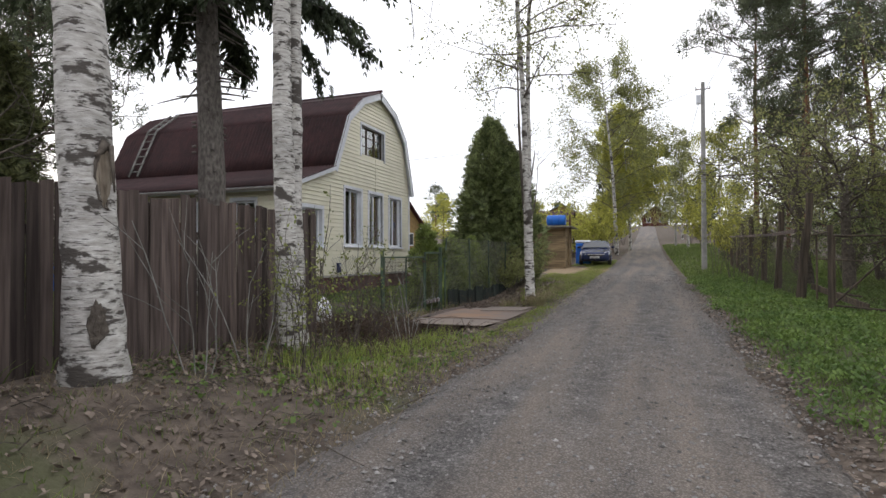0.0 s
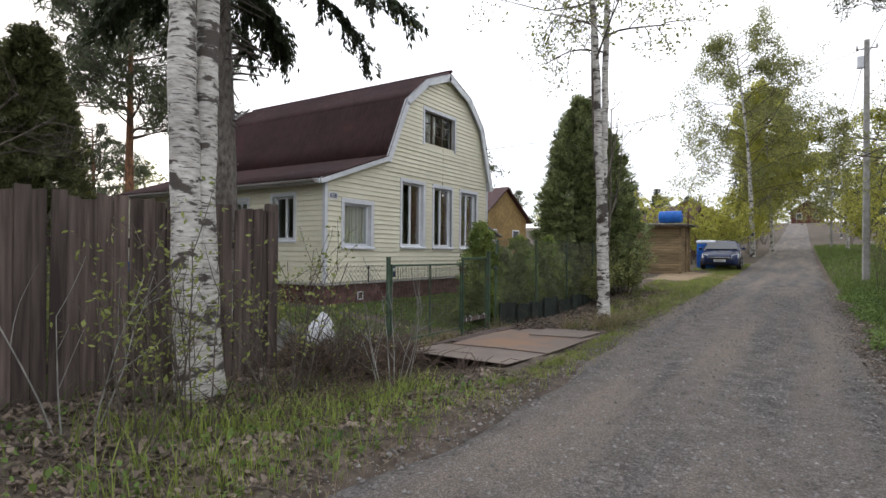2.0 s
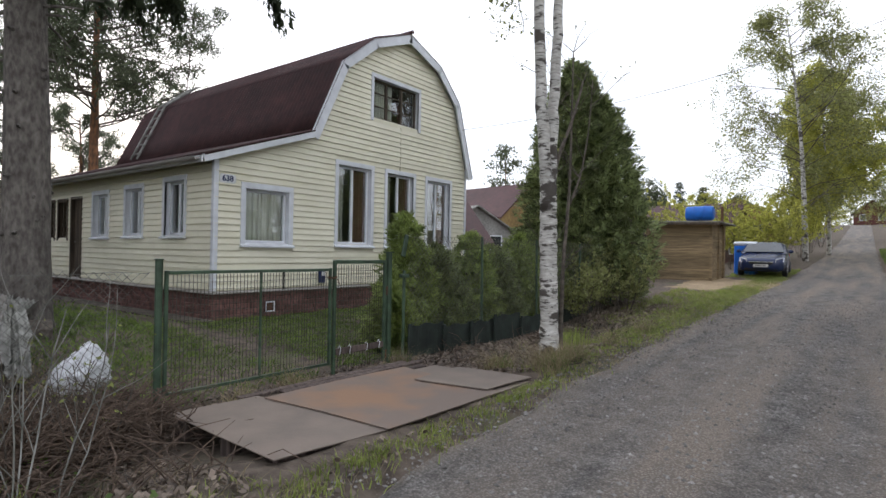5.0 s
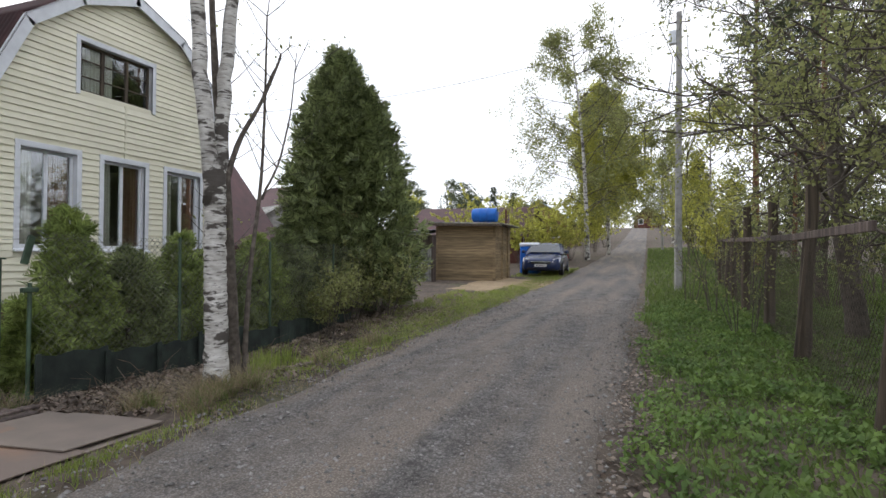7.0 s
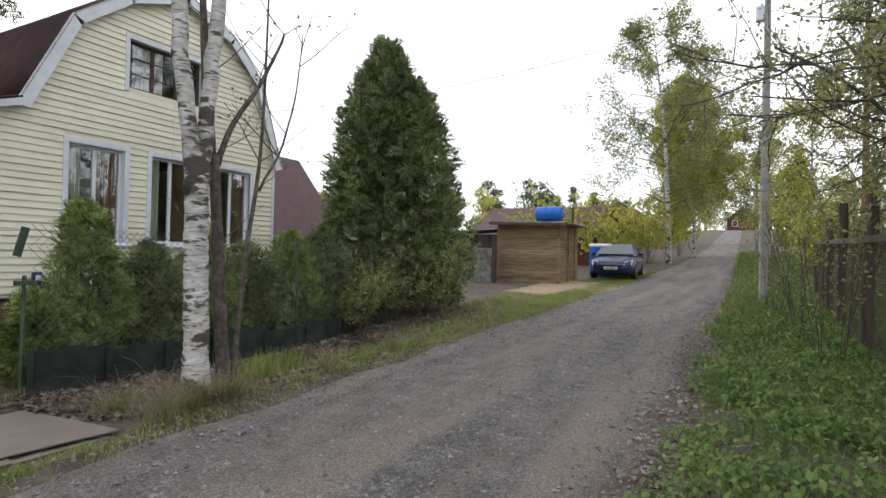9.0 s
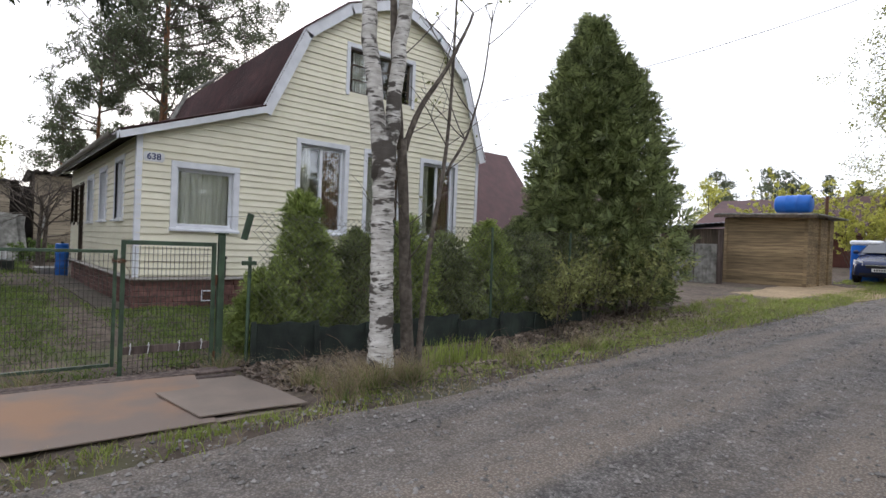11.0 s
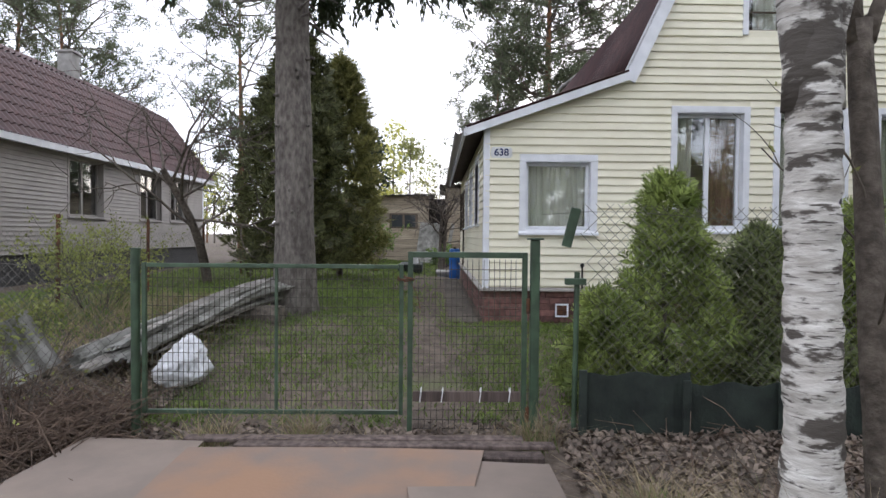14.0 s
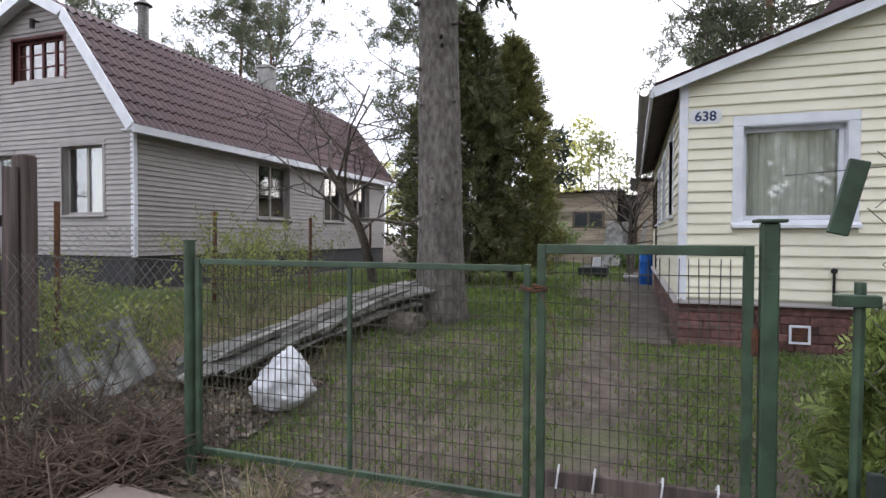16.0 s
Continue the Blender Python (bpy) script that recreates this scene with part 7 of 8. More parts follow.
def white_sack():
    sack = thing("white_sack", "crumpled white plastic sack on the lawn", "sack", at=(-6.0, 9.68, ground_at(-6.0, 9.68)))
    bm = bmesh.new()
    bmesh.ops.create_icosphere(bm, subdivisions=5, radius=1.0)
    for v in bm.verts:
        p = v.co.copy()
        fold = 0.05 * math.sin(math.atan2(p.y, p.x) * 9 + p.z * 5) * (1 - abs(p.z))
        f = 1 + 0.2 * noise.noise(p * 2.1) + 0.13 * noise.noise(p * 5.5) + 0.06 * noise.noise(p * 13) + fold
        up = (p.z + 1) / 2
        wide = 1.2 - 0.78 * up
        v.co = Vector((p.x * 0.21 * f * wide, p.y * 0.29 * f * wide + 0.14 * up, max(-0.02, 0.54 * up * (0.8 + 0.2 * f) - 0.02)))
    part("sack_body", bm, "sack_white", sack, smooth=True)




white_sack()


def leaning_sheet():
    ob = thing("grey_sheet", "weathered pale sheet leaning in the shrubs behind netting", "sheet", at=(-5.45, 8.45, ground_at(-5.45, 8.45)))
    verts, faces = [], []
    for j in range(2):
        for i in range(31):
            for t in (0, 0.01):
                verts.append((0.02 * math.sin(i * 1.25) + t, 0.85 * i / 30 - 0.42, 0.6 * j))
    for i in range(30):
        a = i * 2
        faces += [(a + 1, a + 3, a + 65, a + 63), (a, a + 62, a + 64, a + 2), (a + 62, a + 63, a + 65, a + 64)]
    sheet_ob = raw_object("slate_sheet", verts, faces, "asbestos", ob)
    sheet_ob.matrix_local = pose(0, 0, 0.12, 32, -18, 20)


leaning_sheet()


def garden_bench(x, y):
    z = ground_at(x, y)
    ob = thing("garden_box", "low dark garden bed box with white bucket", "box", at=(x, y, z))
    bm = bmesh.new()
    box(bm, (-1.0, -0.4, 0), (1.0, 0.4, 0.3), bevel=0.02)
    part("box_wall", bm, "felt", ob)


garden_bench(-19.8, 11.4)


def old_outbuilding():
    """A low plank outbuilding in two parts, a tin roof on each, a dark block between for a shaded open door gap, boards
    leaning by it.
    """
    z = ground_at(-26, 11)
    ob = thing("garden_outbuilding", "old weathered plank outbuilding with sagging tin roof", "shed", at=(-26.2, 9.2, z))
    for y0, y1, top, back in ((-2.6, 2.7, 3.0, 0.0), (3.5, 7.4, 3.5, -0.3)):
        bm = bmesh.new()
        box(bm, (-3 + back, y0, -0.3), (back - 0.03, y1, top))
        part("wall", bm, "post_wood", ob)
        k = 0
        while 0.05 + k * 0.2 < top - 0.1:
            bm = bmesh.new()
            box(bm, (back - 0.03, y0, 0.05 + k * 0.2), (back, y1, 0.24 + k * 0.2), bevel=0.006)
            part("plank", bm, "plank_pale", ob)
            k += 1
        verts, faces = [], []
        n = 70
        for j in range(2):
            for i in range(n + 1):
                verts.append((0.4 + back - 3.8 * j, y0 - 0.3 + (y1 - y0 + 0.6) * i / n, top + 0.08 - 0.25 * j + 0.03 * math.sin(i * 1.5) + 0.04 * math.sin(i * 0.13)))
        for i in range(n):
            faces.append((i, i + 1, n + 2 + i, n + 1 + i))
        raw_object("tin_roof", verts, faces, "asbestos", ob)
    # solid near-black block set back in the gap, painting its shade
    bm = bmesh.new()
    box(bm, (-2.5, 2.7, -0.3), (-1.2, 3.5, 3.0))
    part("door_gap_shade", bm, "room_shade", ob, "dark block for the shade in an open door gap")
    bm = bmesh.new()
    box(bm, (0.0, 0.9, 1.55), (0.03, 2.2, 2.25), bevel=0.006)
    win = part("window", bm, "post_wood", ob)
    bm = bmesh.new()
    box(bm, (0.03, 1.0, 1.63), (0.036, 1.5, 2.17))
    box(bm, (0.03, 1.6, 1.63), (0.036, 2.1, 2.17))
    part("pane", bm, "car_glass", win)
    for dy, tilt, w in ((2.55, -7, 0.9), (3.2, 6, 0.25), (3.5, -10, 0.16)):
        bm = bmesh.new()
        box(bm, (0, -w / 2, 0), (0.03, w / 2, 1.9), pose(0.5, dy, -0.05, tilt, -12, 0), 0.006)
        part("leaning_board", bm, "asbestos", ob)


M["plank_pale"] = material("pale_weathered_plank", (0.42, 0.36, 0.27), (0.26, 0.22, 0.165), scale=9, rough=0.9, bump=0.4, stretch=(1, 0.15, 2), object_jitter=0.15)
old_outbuilding()
for k, (sx, sy, sh, sw) in enumerate(((-23.2, 10.0, 1.7, 2.0), (-22.6, 9.0, 1.3, 1.8), (-24.0, 12.6, 0.9, 1.6))):
    leafy_shrub(sx, sy, sh, sw, "fresh green garden shrub before the outbuilding", 230 + k, "herb", 16, 0.07, 4, 4, 6)


def garden_step(x, y):
    ob = thing("concrete_slab", "pale concrete slab on blocks beside the house path", "slab", at=(x, y, ground_at(x, y)))
    bm = bmesh.new()
    box(bm, (-0.6, -0.35, 0.1), (0.6, 0.35, 0.19), bevel=0.015)
    part("slab", bm, "concrete", ob)
    for dx in (-0.45, 0.45):
        bm = bmesh.new()
        box(bm, (dx - 0.1, -0.3, -0.05), (dx + 0.1, 0.3, 0.1), bevel=0.01)
        part("block", bm, "concrete", ob)


garden_step(-18.9, 12.62)


# soil colour for the dirt path beside the house
M["path_earth"] = material("brown_path_earth", (0.14, 0.118, 0.097), (0.08, 0.067, 0.056), scale=6, rough=0.95, bump=0.4, stain=0.4)


def house_path():
    """The brown dirt path along the foot of the house, built from soil-coloured slabs."""
    ob = thing("dirt_path", "brown dirt path along the foot of the house", "pavement", kind="structure")
    rng = random.Random(91)
    x = -17.5
    while x < FACE + 0.2:
        w = min(rng.uniform(1.2, 1.9), FACE + 0.3 - x)
        bm = bmesh.new()
        top = ground_at(x, 12.7) + 0.035
        box(bm, (x, 12.48, top - 0.15), (x + w - 0.015, 12.93, top), bevel=0.008)
        part("slab", bm, "path_earth", ob)
        x += w


house_path()


def white_bucket(x, y):
    ob = thing("white_bucket", "white plastic bucket standing upside down on the garden bed", "bucket", at=(x, y, ground_at(x, y) + 0.3))
    bm = bmesh.new()
    bmesh.ops.create_cone(bm, cap_ends=True, segments=20, radius1=0.16, radius2=0.12, depth=0.28, matrix=Matrix.Translation((0, 0, 0.14)))
    bmesh.ops.bevel(bm, geom=[e for e in bm.edges if e.calc_length() < 0.06], offset=0.01, segments=2, affect="EDGES")
    part("bucket_body", bm, "sign_white", ob)


white_bucket(-19.6, 11.5)


# ---- plinth panels, as single stones ----
def plinth_stones():
    rng = random.Random(12)
    house = yellow
    shapes = []
    for k in range(8):
        w = (0.3, 0.42, 0.24, 0.5, 0.36, 0.28, 0.46, 0.33)[k]
        bm = bmesh.new()
        box(bm, (0, 0, 0), (0.03, w - 0.006, 0.098), bevel=0.01)
        for v in bm.verts:
            v.co.x += rng.uniform(-0.006, 0.006)
        me = mesh_of("stone", bm)
        me.materials.append(M["plinth"])
        shapes.append((me, w))
    for row in range(7):
        z = 0.16 + row * 0.1
        y = SIDE - 0.02
        while y < 20.8:
            me, w = rng.choice(shapes)
            ob = new("stone", me)
            ob.matrix_world = Matrix.Translation((FACE - 0.032, y, z))
            ob.parent = house
            y += w
        x = FACE - 0.01
        while x > -17.2:
            me, w = rng.choice(shapes)
            ob = new("stone", me)
            ob.matrix_world = pose(x, SIDE + 0.032, z, 0, 0, -90) @ Matrix.Translation((0, -w, 0))
            ob.parent = house
            x -= w


plinth_stones()



# ---- distant trees that close the view ----
def far_tree(x, y, tall, wide, mat, seed, name, label, shape):
    """A far tree: a trunk and a crown of loose clumps with an uneven outline."""
    root = tree_root(name, label, x, y, "tree", "far trees")
    rng = np.random.RandomState(seed)
    verts, faces = [], []
    tube_arrays(verts, faces, [(0, 0, -0.5), (0.05, 0, tall * 0.5), (0, 0.05, tall * 0.95)], [0.013 * tall, 0.009 * tall, 0.02], 7)
    raw_object("trunk", verts, faces, "bark_pine" if shape == "pine" else "bark_dark", root)
    clumps = 46
    u = rng.uniform(0.42 if shape == "pine" else 0.18, 1, clumps)
    ang = rng.uniform(0, 6.28, clumps)
    if shape == "cone":
        radius = wide / 2 * (1.05 - u) * rng.uniform(0.3, 1.1, clumps)
    else:
        radius = wide / 2 * np.sin(np.clip((u - 0.1) / 0.95, 0, 1) * math.pi) * rng.uniform(0.2, 1.15, clumps)
    c = np.stack([radius * np.cos(ang), radius * np.sin(ang), u * tall], 1)
    centres = np.repeat(c, 36, axis=0)
    spread = wide * 0.085
    centres = centres + rng.normal(0, 1, centres.shape) * (spread, spread, spread * 0.65)
    quads_object("crown", scatter_quads(rng, centres, 0.2, 1.7), mat, root)


frng = random.Random(77)
spots = []
for k in range(30):
    spots.append((-frng.uniform(18, 70), frng.uniform(48, 130)))
for k in range(26):
    spots.append((-frng.uniform(36, 75), frng.uniform(-25, 45)))
for k in range(22):
    spots.append((frng.uniform(7, 40), frng.uniform(45, 140)))
for k in range(22):
    spots.append((frng.uniform(12, 40), frng.uniform(-20, 44)))
for k in range(12):
    spots.append((frng.uniform(-9, -5) if k % 2 else frng.uniform(5.5, 9), frng.uniform(70, 160)))
for k in range(16):
    spots.append((frng.uniform(-30, 30), frng.uniform(-60, -25)))
for k in range(14):
    spots.append((frng.uniform(-40, 45), frng.uniform(165, 220)))
for k, (fx, fy) in enumerate(spots):
    kind_of = frng.choice(("pine", "leaf", "leaf", "cone", "pine"))
    tall = frng.uniform(7, 11) if fx < -15 and fy > 40 else frng.uniform(8, 14)
    if kind_of == "pine":
        far_tree(fx, fy, tall, 4.5, "leaf_pine", 300 + k, "pine_tree", "distant pine with dark crown", "pine")
    elif kind_of == "cone":
        far_tree(fx, fy, tall * 0.85, 4.0, "leaf_spruce", 300 + k, "spruce_tree", "distant dark spruce among the gardens", "cone")
    else:
        far_tree(fx, fy, tall * 0.8, 5.0, frng.choice(("leaf_birch", "leaf_young")), 300 + k, "birch_tree", "distant tree in pale new leaf", "leaf")


# ---- grass, herbs, litter, stones ----
def surface_points(rng, n, x0, x1, y0, y1):
    x, y = rng.uniform(x0, x1, n), rng.uniform(y0, y1, n)
    return x, y


def patchy(x, y, scale, seed):
    """A soft patch pattern from crossed waves, 0 to 1."""
    rng = np.random.RandomState(seed)
    t = np.zeros_like(x)
    for k in range(7):
        a, f, p = rng.rand() * 6.28, rng.uniform(0.5, 2.2) / scale, rng.rand() * 6.28
        t += np.sin((x * math.cos(a) + y * math.sin(a)) * f * 6.28 + p)
    return 1 / (1 + np.exp(-t * 0.9))


def real_height(x, y):
    return height(x, y) + rough_noise(x, y, 1.3, 0.011)


def blades(name, x, y, tall, wide, mat, seed, label, lean=0.45, category="grass"):
    """Grass blades: narrow quads that taper and bend over."""
    rng = np.random.RandomState(seed)
    n = len(x)
    z = real_height(x, y) - 0.01
    h = tall * rng.uniform(0.45, 1.3, n)
    a = rng.uniform(0, 6.28, n)
    w = wide * rng.uniform(0.7, 1.3, n) / 2
    ux, uy = np.cos(a), np.sin(a)
    lx, ly = rng.normal(0, lean, n) * h, rng.normal(0, lean, n) * h
    base = np.stack([x, y, z], 1)
    side = np.stack([ux * w, uy * w, np.zeros(n)], 1)
    mid = base + np.stack([lx * 0.35, ly * 0.35, h * 0.62], 1)
    top = base + np.stack([lx, ly, h], 1)
    corners = np.stack([base - side, base + side, mid + side * 0.8, mid - side * 0.8], 1)
    tips = np.stack([mid - side * 0.8, mid + side * 0.8, top + side * 0.12, top - side * 0.12], 1)
    ob = quads_object(name, np.concatenate([corners, tips]), mat)
    return tagged(ob, label, category, kind="stuff")


def flat_leaves(name, x, y, lift, size, mat, seed, label, tilt=0.35, category="leaves", aspect=1.3):
    """Leaves that lie or stand near the ground at given heights over it."""
    rng = np.random.RandomState(seed)
    n = len(x)
    z = real_height(x, y) + lift * rng.uniform(0.15, 1.0, n)
    c = np.stack([x, y, z], 1)
    a = rng.uniform(0, 6.28, n)
    u = np.stack([np.cos(a), np.sin(a), rng.normal(0, tilt, n)], 1)
    v = np.stack([-np.sin(a), np.cos(a), rng.normal(0, tilt, n)], 1)
    s = (size * rng.uniform(0.5, 1.4, n))[:, None] / 2
    u, v = u * s * aspect, v * s
    ob = quads_object(name, np.stack([c - u, c + v - u * 0.1, c + u, c - v - u * 0.1], 1), mat)
    return tagged(ob, label, category, kind="stuff")


grng = np.random.RandomState(200)


def keep(x, y, prob):
    mask = grng.rand(len(x)) < prob
    return x[mask], y[mask]


# the right verge: herbs and grass up to and past the fence
x, y = surface_points(grng, 190000, 1.1, 5.5, 1.0, 24)
x, y = keep(x, y, soft_step((x - 1.2 - 0.15 * np.sin(y * 1.7) - 0.1 * np.sin(y * 4.1)) / 0.5) * (0.2 + 0.8 * patchy(x, y, 1.3, 3)) * np.where(x > 3.3, 0.5, 1.0))
flat_leaves("herb_cover", x, y, 0.13, 0.034, "herb", 201, "bright green low herbs on the road verge", 0.6)
x, y = surface_points(grng, 90000, 1.1, 6.5, 1.0, 30)
x, y = keep(x, y, soft_step((x - 1.2) / 0.5) * (0.25 + 0.75 * patchy(x, y, 0.9, 4)))
blades("grass_verge", x, y, 0.15, 0.008, "grass", 202, "fresh green grass on the road verge")
x, y = surface_points(grng, 26000, 1.3, 10, 20, 70)
blades("grass_verge", x, y, 0.2, 0.03, "grass", 203, "fresh green grass along the road")
x, y = surface_points(grng, 26000, 5.5, 16, 2, 34)
blades("grass_field", x, y, 0.18, 0.025, "grass", 204, "green grass under the trees")
# the left verge by the road: low, thin and patchy
def sheets_clear(x, y):
    return np.where((y > 9.5) & (y < 13.2) & (x < -2.45) & (x > -4.6), 0.0, 1.0)


x, y = surface_points(grng, 110000, -3.4, -1.8, 4.5, 34)
x, y = keep(x, y, np.exp(-((x - left_edge(y) + np.interp(y, (8.5, 9.5, 13.2, 14), (0.42, 0.26, 0.26, 0.45))) / np.interp(y, (13, 15), (0.26, 0.4))) ** 2) * (0.05 + 0.95 * patchy(x, y, 0.7, 5)) * sheets_clear(x, y) * np.where(y < 9, 0.5, 1))
blades("grass_verge", x, y, 0.07, 0.008, "grass_fresh", 205, "patchy grass between road and ditch")
x, y = surface_points(grng, 46000, -4.8, -1.95, 2.5, 34)
x, y = keep(x, y, (0.05 + 0.5 * patchy(x, y, 0.6, 6)) * sheets_clear(x, y) * np.where((x < -3.1) & (y > 13), 0.12, 1.0))
blades("dry_grass", x, y, 0.09, 0.005, "grass_dry", 206, "dry straw-coloured grass on the verge", 1.0)
x, y = surface_points(grng, 9000, -4.5, -2.2, 4.6, 8.4)
x, y = keep(x, y, patchy(x, y, 0.6, 7) ** 2 * soft_step((y - 4.6) / 1.2) * np.exp(-((x + 3.3) / 0.75) ** 2))
blades("grass_tuft", x, y, 0.24, 0.008, "grass_fresh", 207, "taller fresh grass below the board fence", 0.35)
x, y = surface_points(grng, 5000, -4.6, -2.3, 4.0, 9.0)
x, y = keep(x, y, patchy(x, y, 0.4, 8) ** 3)
flat_leaves("herb_cover", x, y, 0.1, 0.034, "herb", 208, "young green herbs below the board fence", 0.6)
off_sand = lambda x, y: (((x + 3.7) / 1.9) ** 2 + ((y - 29.6) / 3.7) ** 2) > 1
x, y = surface_points(grng, 52000, -4.3, -2.1, 15.5, 40)
x, y = keep(x, y, (0.08 + 0.92 * patchy(x, y, 0.8, 9) ** 1.5) * np.where((x < -3.1) & (y < 19), 0.1, 1.0) * off_sand(x, y))
blades("grass_bank", x, y, 0.1, 0.009, "grass_fresh", 209, "patchy grass on the bank before the thuja")
x, y = surface_points(grng, 10000, -4.4, -2.2, 15.5, 32)
x, y = keep(x, y, (0.1 + 0.9 * patchy(x, y, 0.9, 19)) * np.where((x < -3.1) & (y < 19), 0.15, 1.0) * off_sand(x, y))
blades("dry_grass", x, y, 0.11, 0.006, "grass_dry", 210, "dry grass on the bank before the thuja", 0.8)
x, y = surface_points(grng, 5000, -4.7, -2.4, -0.5, 5.2)
x, y = keep(x, y, patchy(x, y, 0.5, 21) ** 2)
blades("grass_verge", x, y, 0.07, 0.007, "grass", 222, "thin grass on trodden soil by the fence", 0.6)
# tufts round the birch and gate
def tufts(spots, spread):
    tx, ty = [], []
    for cx, cy, n in spots:
        tx.append(grng.normal(cx, spread, n))
        ty.append(grng.normal(cy, spread, n))
    return np.concatenate(tx), np.concatenate(ty)


tx, ty = tufts(((-2.6, 13.75, 420), (-2.5, 14.05, 300), (-2.7, 13.6, 300), (-3.25, 13.42, 380), (-4.55, 11.3, 220), (-4.5, 13.0, 150), (-2.6, 15.6, 150), (-2.4, 13.3, 150), (-2.5, 16.8, 160), (-4.5, 10.6, 120)), 0.085)
blades("grass_tuft", tx, ty, 0.26, 0.005, "grass_dry", 211, "pale dry grass tufts round the birch", 0.85)
blades("grass_tuft", tx[::3] + 0.05, ty[::3], 0.2, 0.006, "grass", 212, "green grass shooting through dry tufts", 0.5)
tx, ty = tufts(((-3.05, 14.75, 60), (-3.1, 14.95, 60), (-3.05, 15.15, 70), (-3.0, 15.35, 60), (-3.1, 15.55, 50)), 0.07)
blades("sedge_tuft", tx, ty, 0.3, 0.012, "grass_fresh", 219, "upright fresh green blades in the ditch", 0.16)
# fallen leaves
x, y = surface_points(grng, 130000, -4.95, -2.1, 1.0, 22)
x, y = keep(x, y, sheets_clear(x, y) * soft_step((-2.2 - x) / 0.8) * (0.25 + 0.75 * patchy(x, y, 0.9, 10)) * np.where((y > 13) & (x < -3.0), 1.0, 0.6) * np.where(y < 4.8, 0.14, 1))
flat_leaves("leaf_litter", x, y, 0.04, 0.038, "litter", 213, "dead brown leaves on the verge and in the ditch", 0.5)
x, y = surface_points(grng, 9000, 0.95, 1.8, 1, 24)
x, y = keep(x, y, np.exp(-((x - 1.3) / 0.25) ** 2))
flat_leaves("leaf_litter", x, y, 0.02, 0.036, "litter", 214, "dead leaves at the road's edge", 0.3)
x, y = surface_points(grng, 14000, -2.75, -1.8, 1, 24)
x, y = keep(x, y, np.exp(-((x - left_edge(y) + 0.15) / 0.2) ** 2) * patchy(x, y, 0.8, 12) * sheets_clear(x, y))
flat_leaves("leaf_litter", x, y, 0.015, 0.03, "litter", 220, "dead leaves along the gravel's border", 0.3)
# the yard's lawn, thin along the trodden path
x, y = surface_points(grng, 170000, -13, -4.9, 6.8, 21)
trod = np.exp(-((y - 12.25 - 0.02 * (x + 5)) / 0.36) ** 2) + 0.7 * np.exp(-((y - 11.0) / 0.7) ** 2) * soft_step((x + 7) / 1.5)
inside = np.where((x < FACE + 0.05) & (y > SIDE - 0.6), 0, 1)
x, y = keep(x, y, np.clip(1 - trod, 0.04, 1) * inside * (0.4 + 0.6 * patchy(x, y, 1.0, 11)) * np.where((x > -7.2) & (y < 9.6), 0.25, 1))
blades("lawn", x, y, 0.065, 0.012, "lawn", 215, "short lawn with a trodden path", 0.7)
x, y = surface_points(grng, 40000, -30, -10, 4, 12.3)
x, y = keep(x, y, 1 - 0.9 * soft_step((y - 11.0) / 0.5) * soft_step((x + 18.5) / 1.0))
blades("lawn", x, y, 0.1, 0.022, "lawn", 216, "garden grass behind the houses", 0.6)
x, y = surface_points(grng, 20000, -10.5, -5, -1, 7.5)
blades("lawn", x, y, 0.16, 0.014, "grass", 217, "rough grass before the grey house", 0.7)
x, y = surface_points(grng, 5500, -10.5, -4.9, 6, 9.6)
blades("dry_grass", x, y, 0.2, 0.008, "grass_dry", 218, "rough dry grass by the slate pile", 0.8)
x, y = surface_points(grng, 9000, -6.6, -4.7, 7.6, 9.8)
flat_leaves("leaf_litter", x, y, 0.05, 0.042, "litter", 221, "dead leaves and bark under the brush", 0.6)


def gravel():
    """Loose stones on the road: small uneven eight-faced pebbles in one mesh."""
    rng = np.random.RandomState(230)
    n = 34000
    y = -1 + 27 * rng.rand(n)
    x = left_edge(y) - 0.15 + (RIGHT_EDGE + 0.3 - left_edge(y)) * rng.rand(n)
    s = 0.005 + 0.019 * rng.rand(n) ** 4
    z = smooth_road(y) + 0.012 + rough_noise(x, y, 0.8, 0.0035)
    u = (x - LEFT_EDGE) / (RIGHT_EDGE - LEFT_EDGE)
    z = z - 0.018 * (np.exp(-((u - 0.27) / 0.1) ** 2) + np.exp(-((u - 0.75) / 0.1) ** 2)) + s * 0.15
    base = np.array([(1, 0, 0), (0, 1, 0), (-1, 0, 0), (0, -1, 0), (0, 0, 0.7), (0, 0, -0.7)], dtype=float)
    v = base[None] * s[:, None, None] * rng.uniform(0.65, 1.35, (n, 6, 1))
    a = rng.uniform(0, 6.28, n)
    ca, sa = np.cos(a)[:, None], np.sin(a)[:, None]
    vx, vy = v[:, :, 0] * ca - v[:, :, 1] * sa, v[:, :, 0] * sa + v[:, :, 1] * ca
    v = np.stack([vx + x[:, None], vy + y[:, None], v[:, :, 2] + z[:, None]], -1).reshape(-1, 3)
    tri = np.array([(0, 1, 4), (1, 2, 4), (2, 3, 4), (3, 0, 4), (1, 0, 5), (2, 1, 5), (3, 2, 5), (0, 3, 5)])
    f = (tri[None] + (np.arange(n) * 6)[:, None, None]).reshape(-1, 3)
    M["pebble"] = material("grey_pebble", (0.3, 0.285, 0.268), (0.16, 0.15, 0.14), scale=30, rough=0.85, bump=0.1, object_jitter=0.4, island=True)
    ob = raw_object("gravel", v.tolist(), f.tolist(), "pebble")
    tagged(ob, "loose grey gravel stones on the road", "gravel", kind="stuff")


gravel()


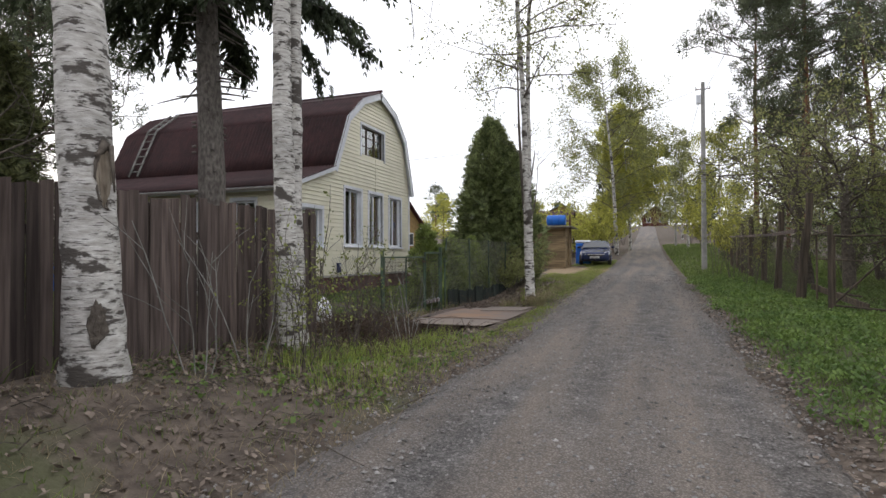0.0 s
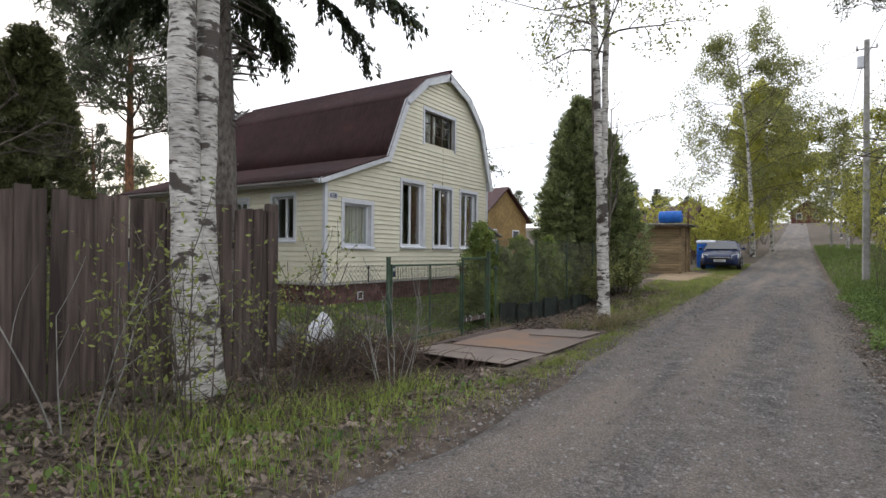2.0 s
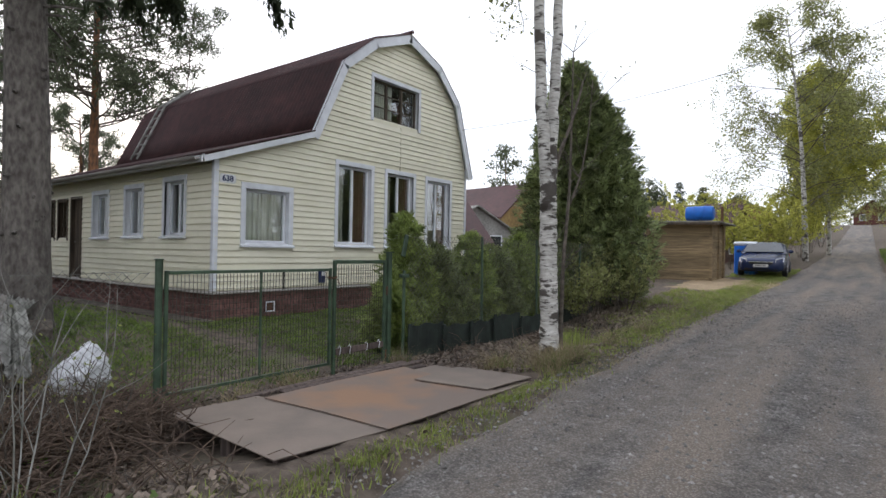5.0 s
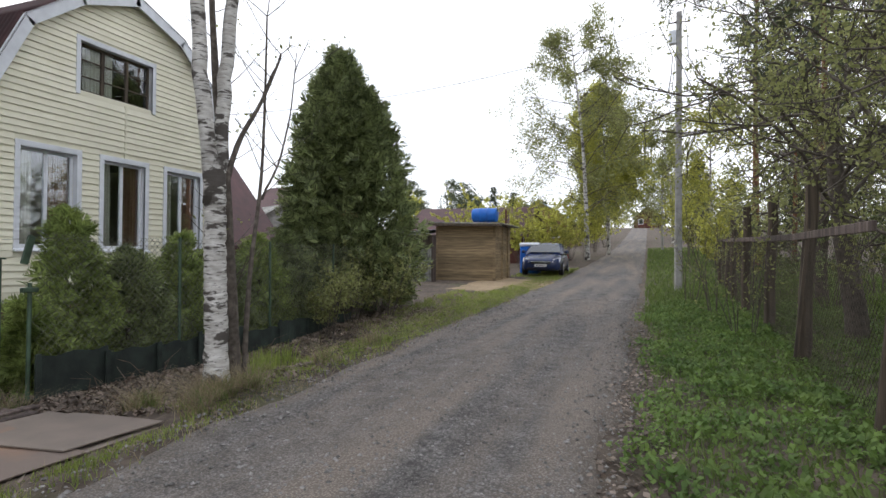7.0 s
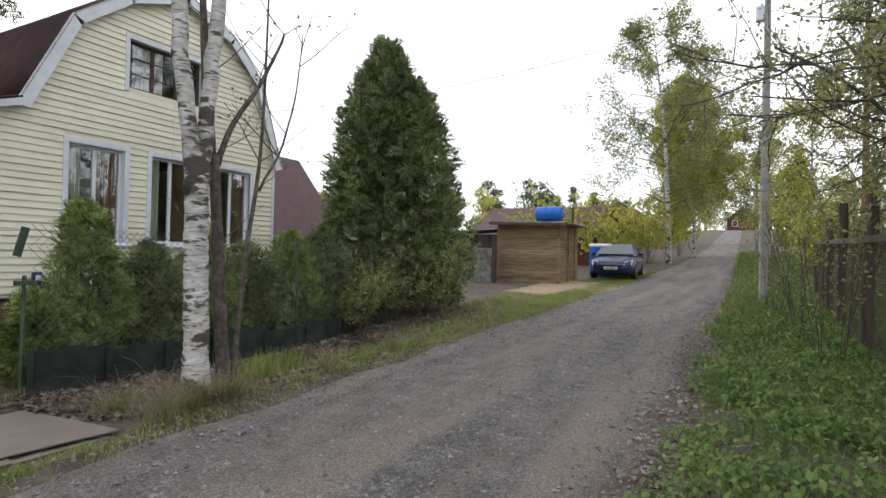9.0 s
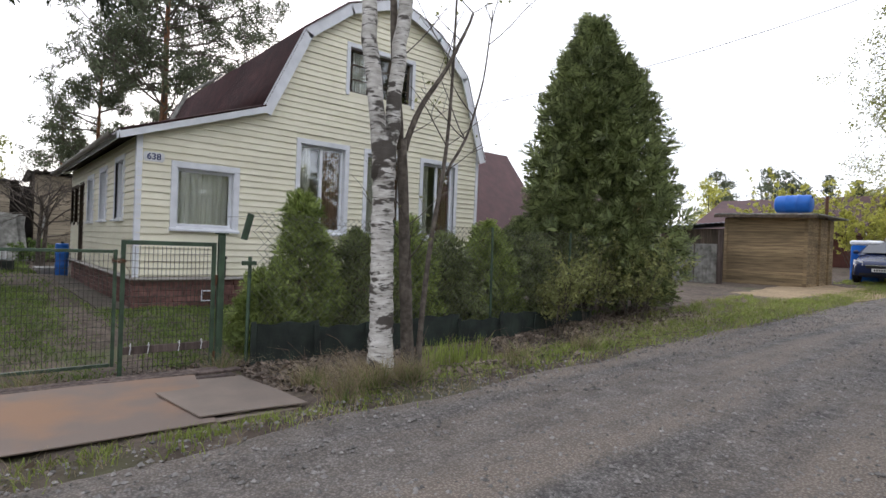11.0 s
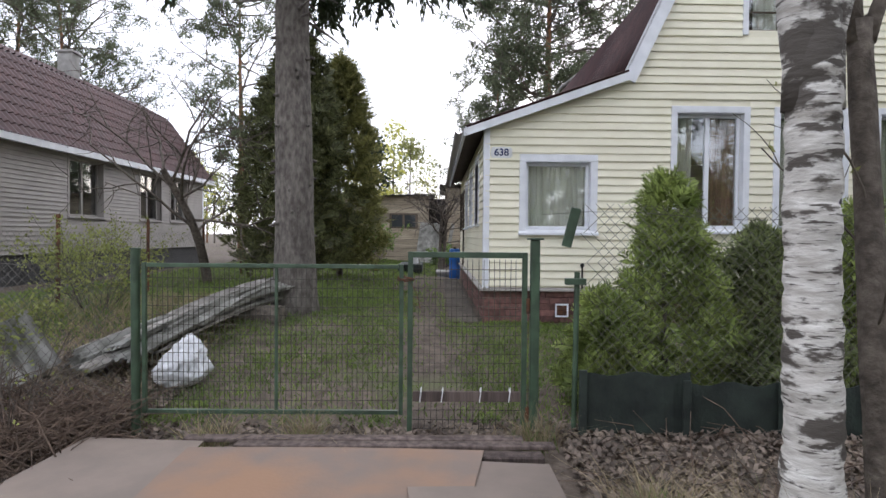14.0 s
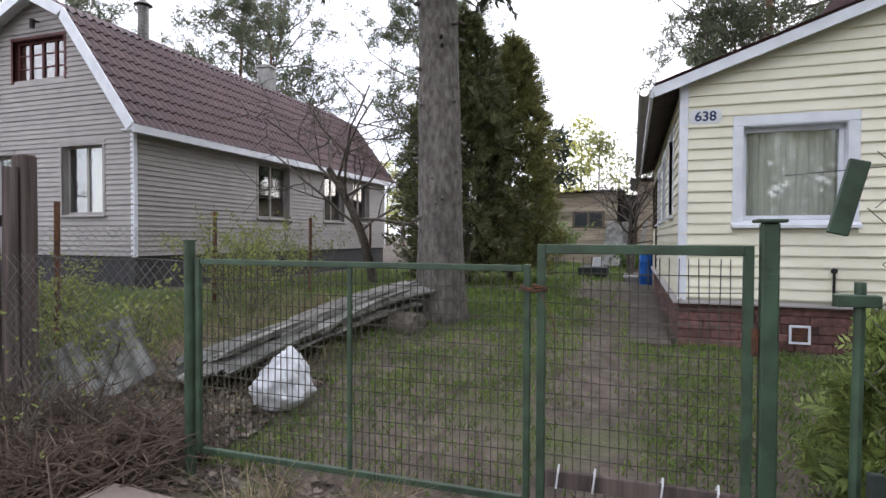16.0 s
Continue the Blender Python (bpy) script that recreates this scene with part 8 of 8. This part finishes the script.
def twigs():
    rng = random.Random(240)
    verts, faces = [], []
    for k in range(420):
        px, py = rng.uniform(-4.7, -2.1), rng.choice((rng.uniform(2.5, 9.6), rng.uniform(13.2, 19)))
        z = ground_at(px, py) + 0.015
        a, length = rng.uniform(0, 6.28), rng.uniform(0.12, 0.6)
        p = Vector((px, py, z))
        q = p + Vector((math.cos(a) * length, math.sin(a) * length, rng.uniform(0, 0.12)))
        m = p.lerp(q, 0.5) + Vector((rng.uniform(-0.04, 0.04), rng.uniform(-0.04, 0.04), 0.02))
        tube_arrays(verts, faces, [p, m, q], [0.006, 0.004, 0.002], 4, False)
    tagged(raw_object("fallen_twigs", verts, faces, "bark_dark"), "dead fallen twigs on the verge", "twigs", kind="stuff")


twigs()


def dead_stems():
    """Dry brown stems standing and leaning in the ditch beside the steel sheets."""
    rng = random.Random(250)
    verts, faces = [], []
    for k in range(520):
        px, py = rng.uniform(-4.7, -2.9), rng.uniform(6.6, 9.75)
        if k % 6 == 0:
            px, py = rng.uniform(-4.7, -3.4), rng.uniform(13.3, 17.5)
        z = ground_at(px, py)
        a, length, up = rng.uniform(0, 6.28), rng.uniform(0.2, 0.75), rng.uniform(0.1, 1.3)
        p = Vector((px, py, z - 0.02))
        d = Vector((math.cos(a), math.sin(a), up)).normalized()
        m = p + d * length * 0.55
        q = m + (d + Vector((rng.uniform(-0.5, 0.5), rng.uniform(-0.5, 0.5), -0.5))).normalized() * length * 0.45
        tube_arrays(verts, faces, [p, m, q], [0.006, 0.004, 0.002], 4, False)
    tagged(raw_object("dead_stem_tangle", verts, faces, "grass_stem"), "dry brown dead stems in the ditch", "stems", kind="stuff")


def brush_heap():
    """A low dark thicket of dead brushwood before the wire netting by the gate."""
    rng = random.Random(260)
    verts, faces = [], []
    for k in range(1500):
        px, py = rng.gauss(-4.55, 0.33), rng.uniform(8.1, 9.86)
        if px > -3.6 or px < -5.5:
            continue
        z = ground_at(px, py)
        a, length = rng.uniform(0, 6.28), rng.uniform(0.15, 0.6)
        p = Vector((px, py, z + rng.uniform(-0.02, 0.22)))
        d = Vector((math.cos(a), math.sin(a), rng.uniform(-0.1, 0.9))).normalized()
        m = p + d * length * 0.5 + Vector((rng.gauss(0, 0.03), rng.gauss(0, 0.03), 0.03))
        q = m + (d + Vector((rng.gauss(0, 0.4), rng.gauss(0, 0.4), -0.2))).normalized() * length * 0.5
        tube_arrays(verts, faces, [p, m, q], [0.006, 0.0045, 0.002], 4, False)
    tagged(raw_object("brushwood", verts, faces, "grass_stem"), "dark tangled dead brushwood beside the gate", "brush", kind="stuff")


M["grass_stem"] = material("dry_brown_stem", (0.19, 0.135, 0.1), (0.075, 0.054, 0.042), scale=12, rough=0.9, bump=0)
dead_stems()
brush_heap()
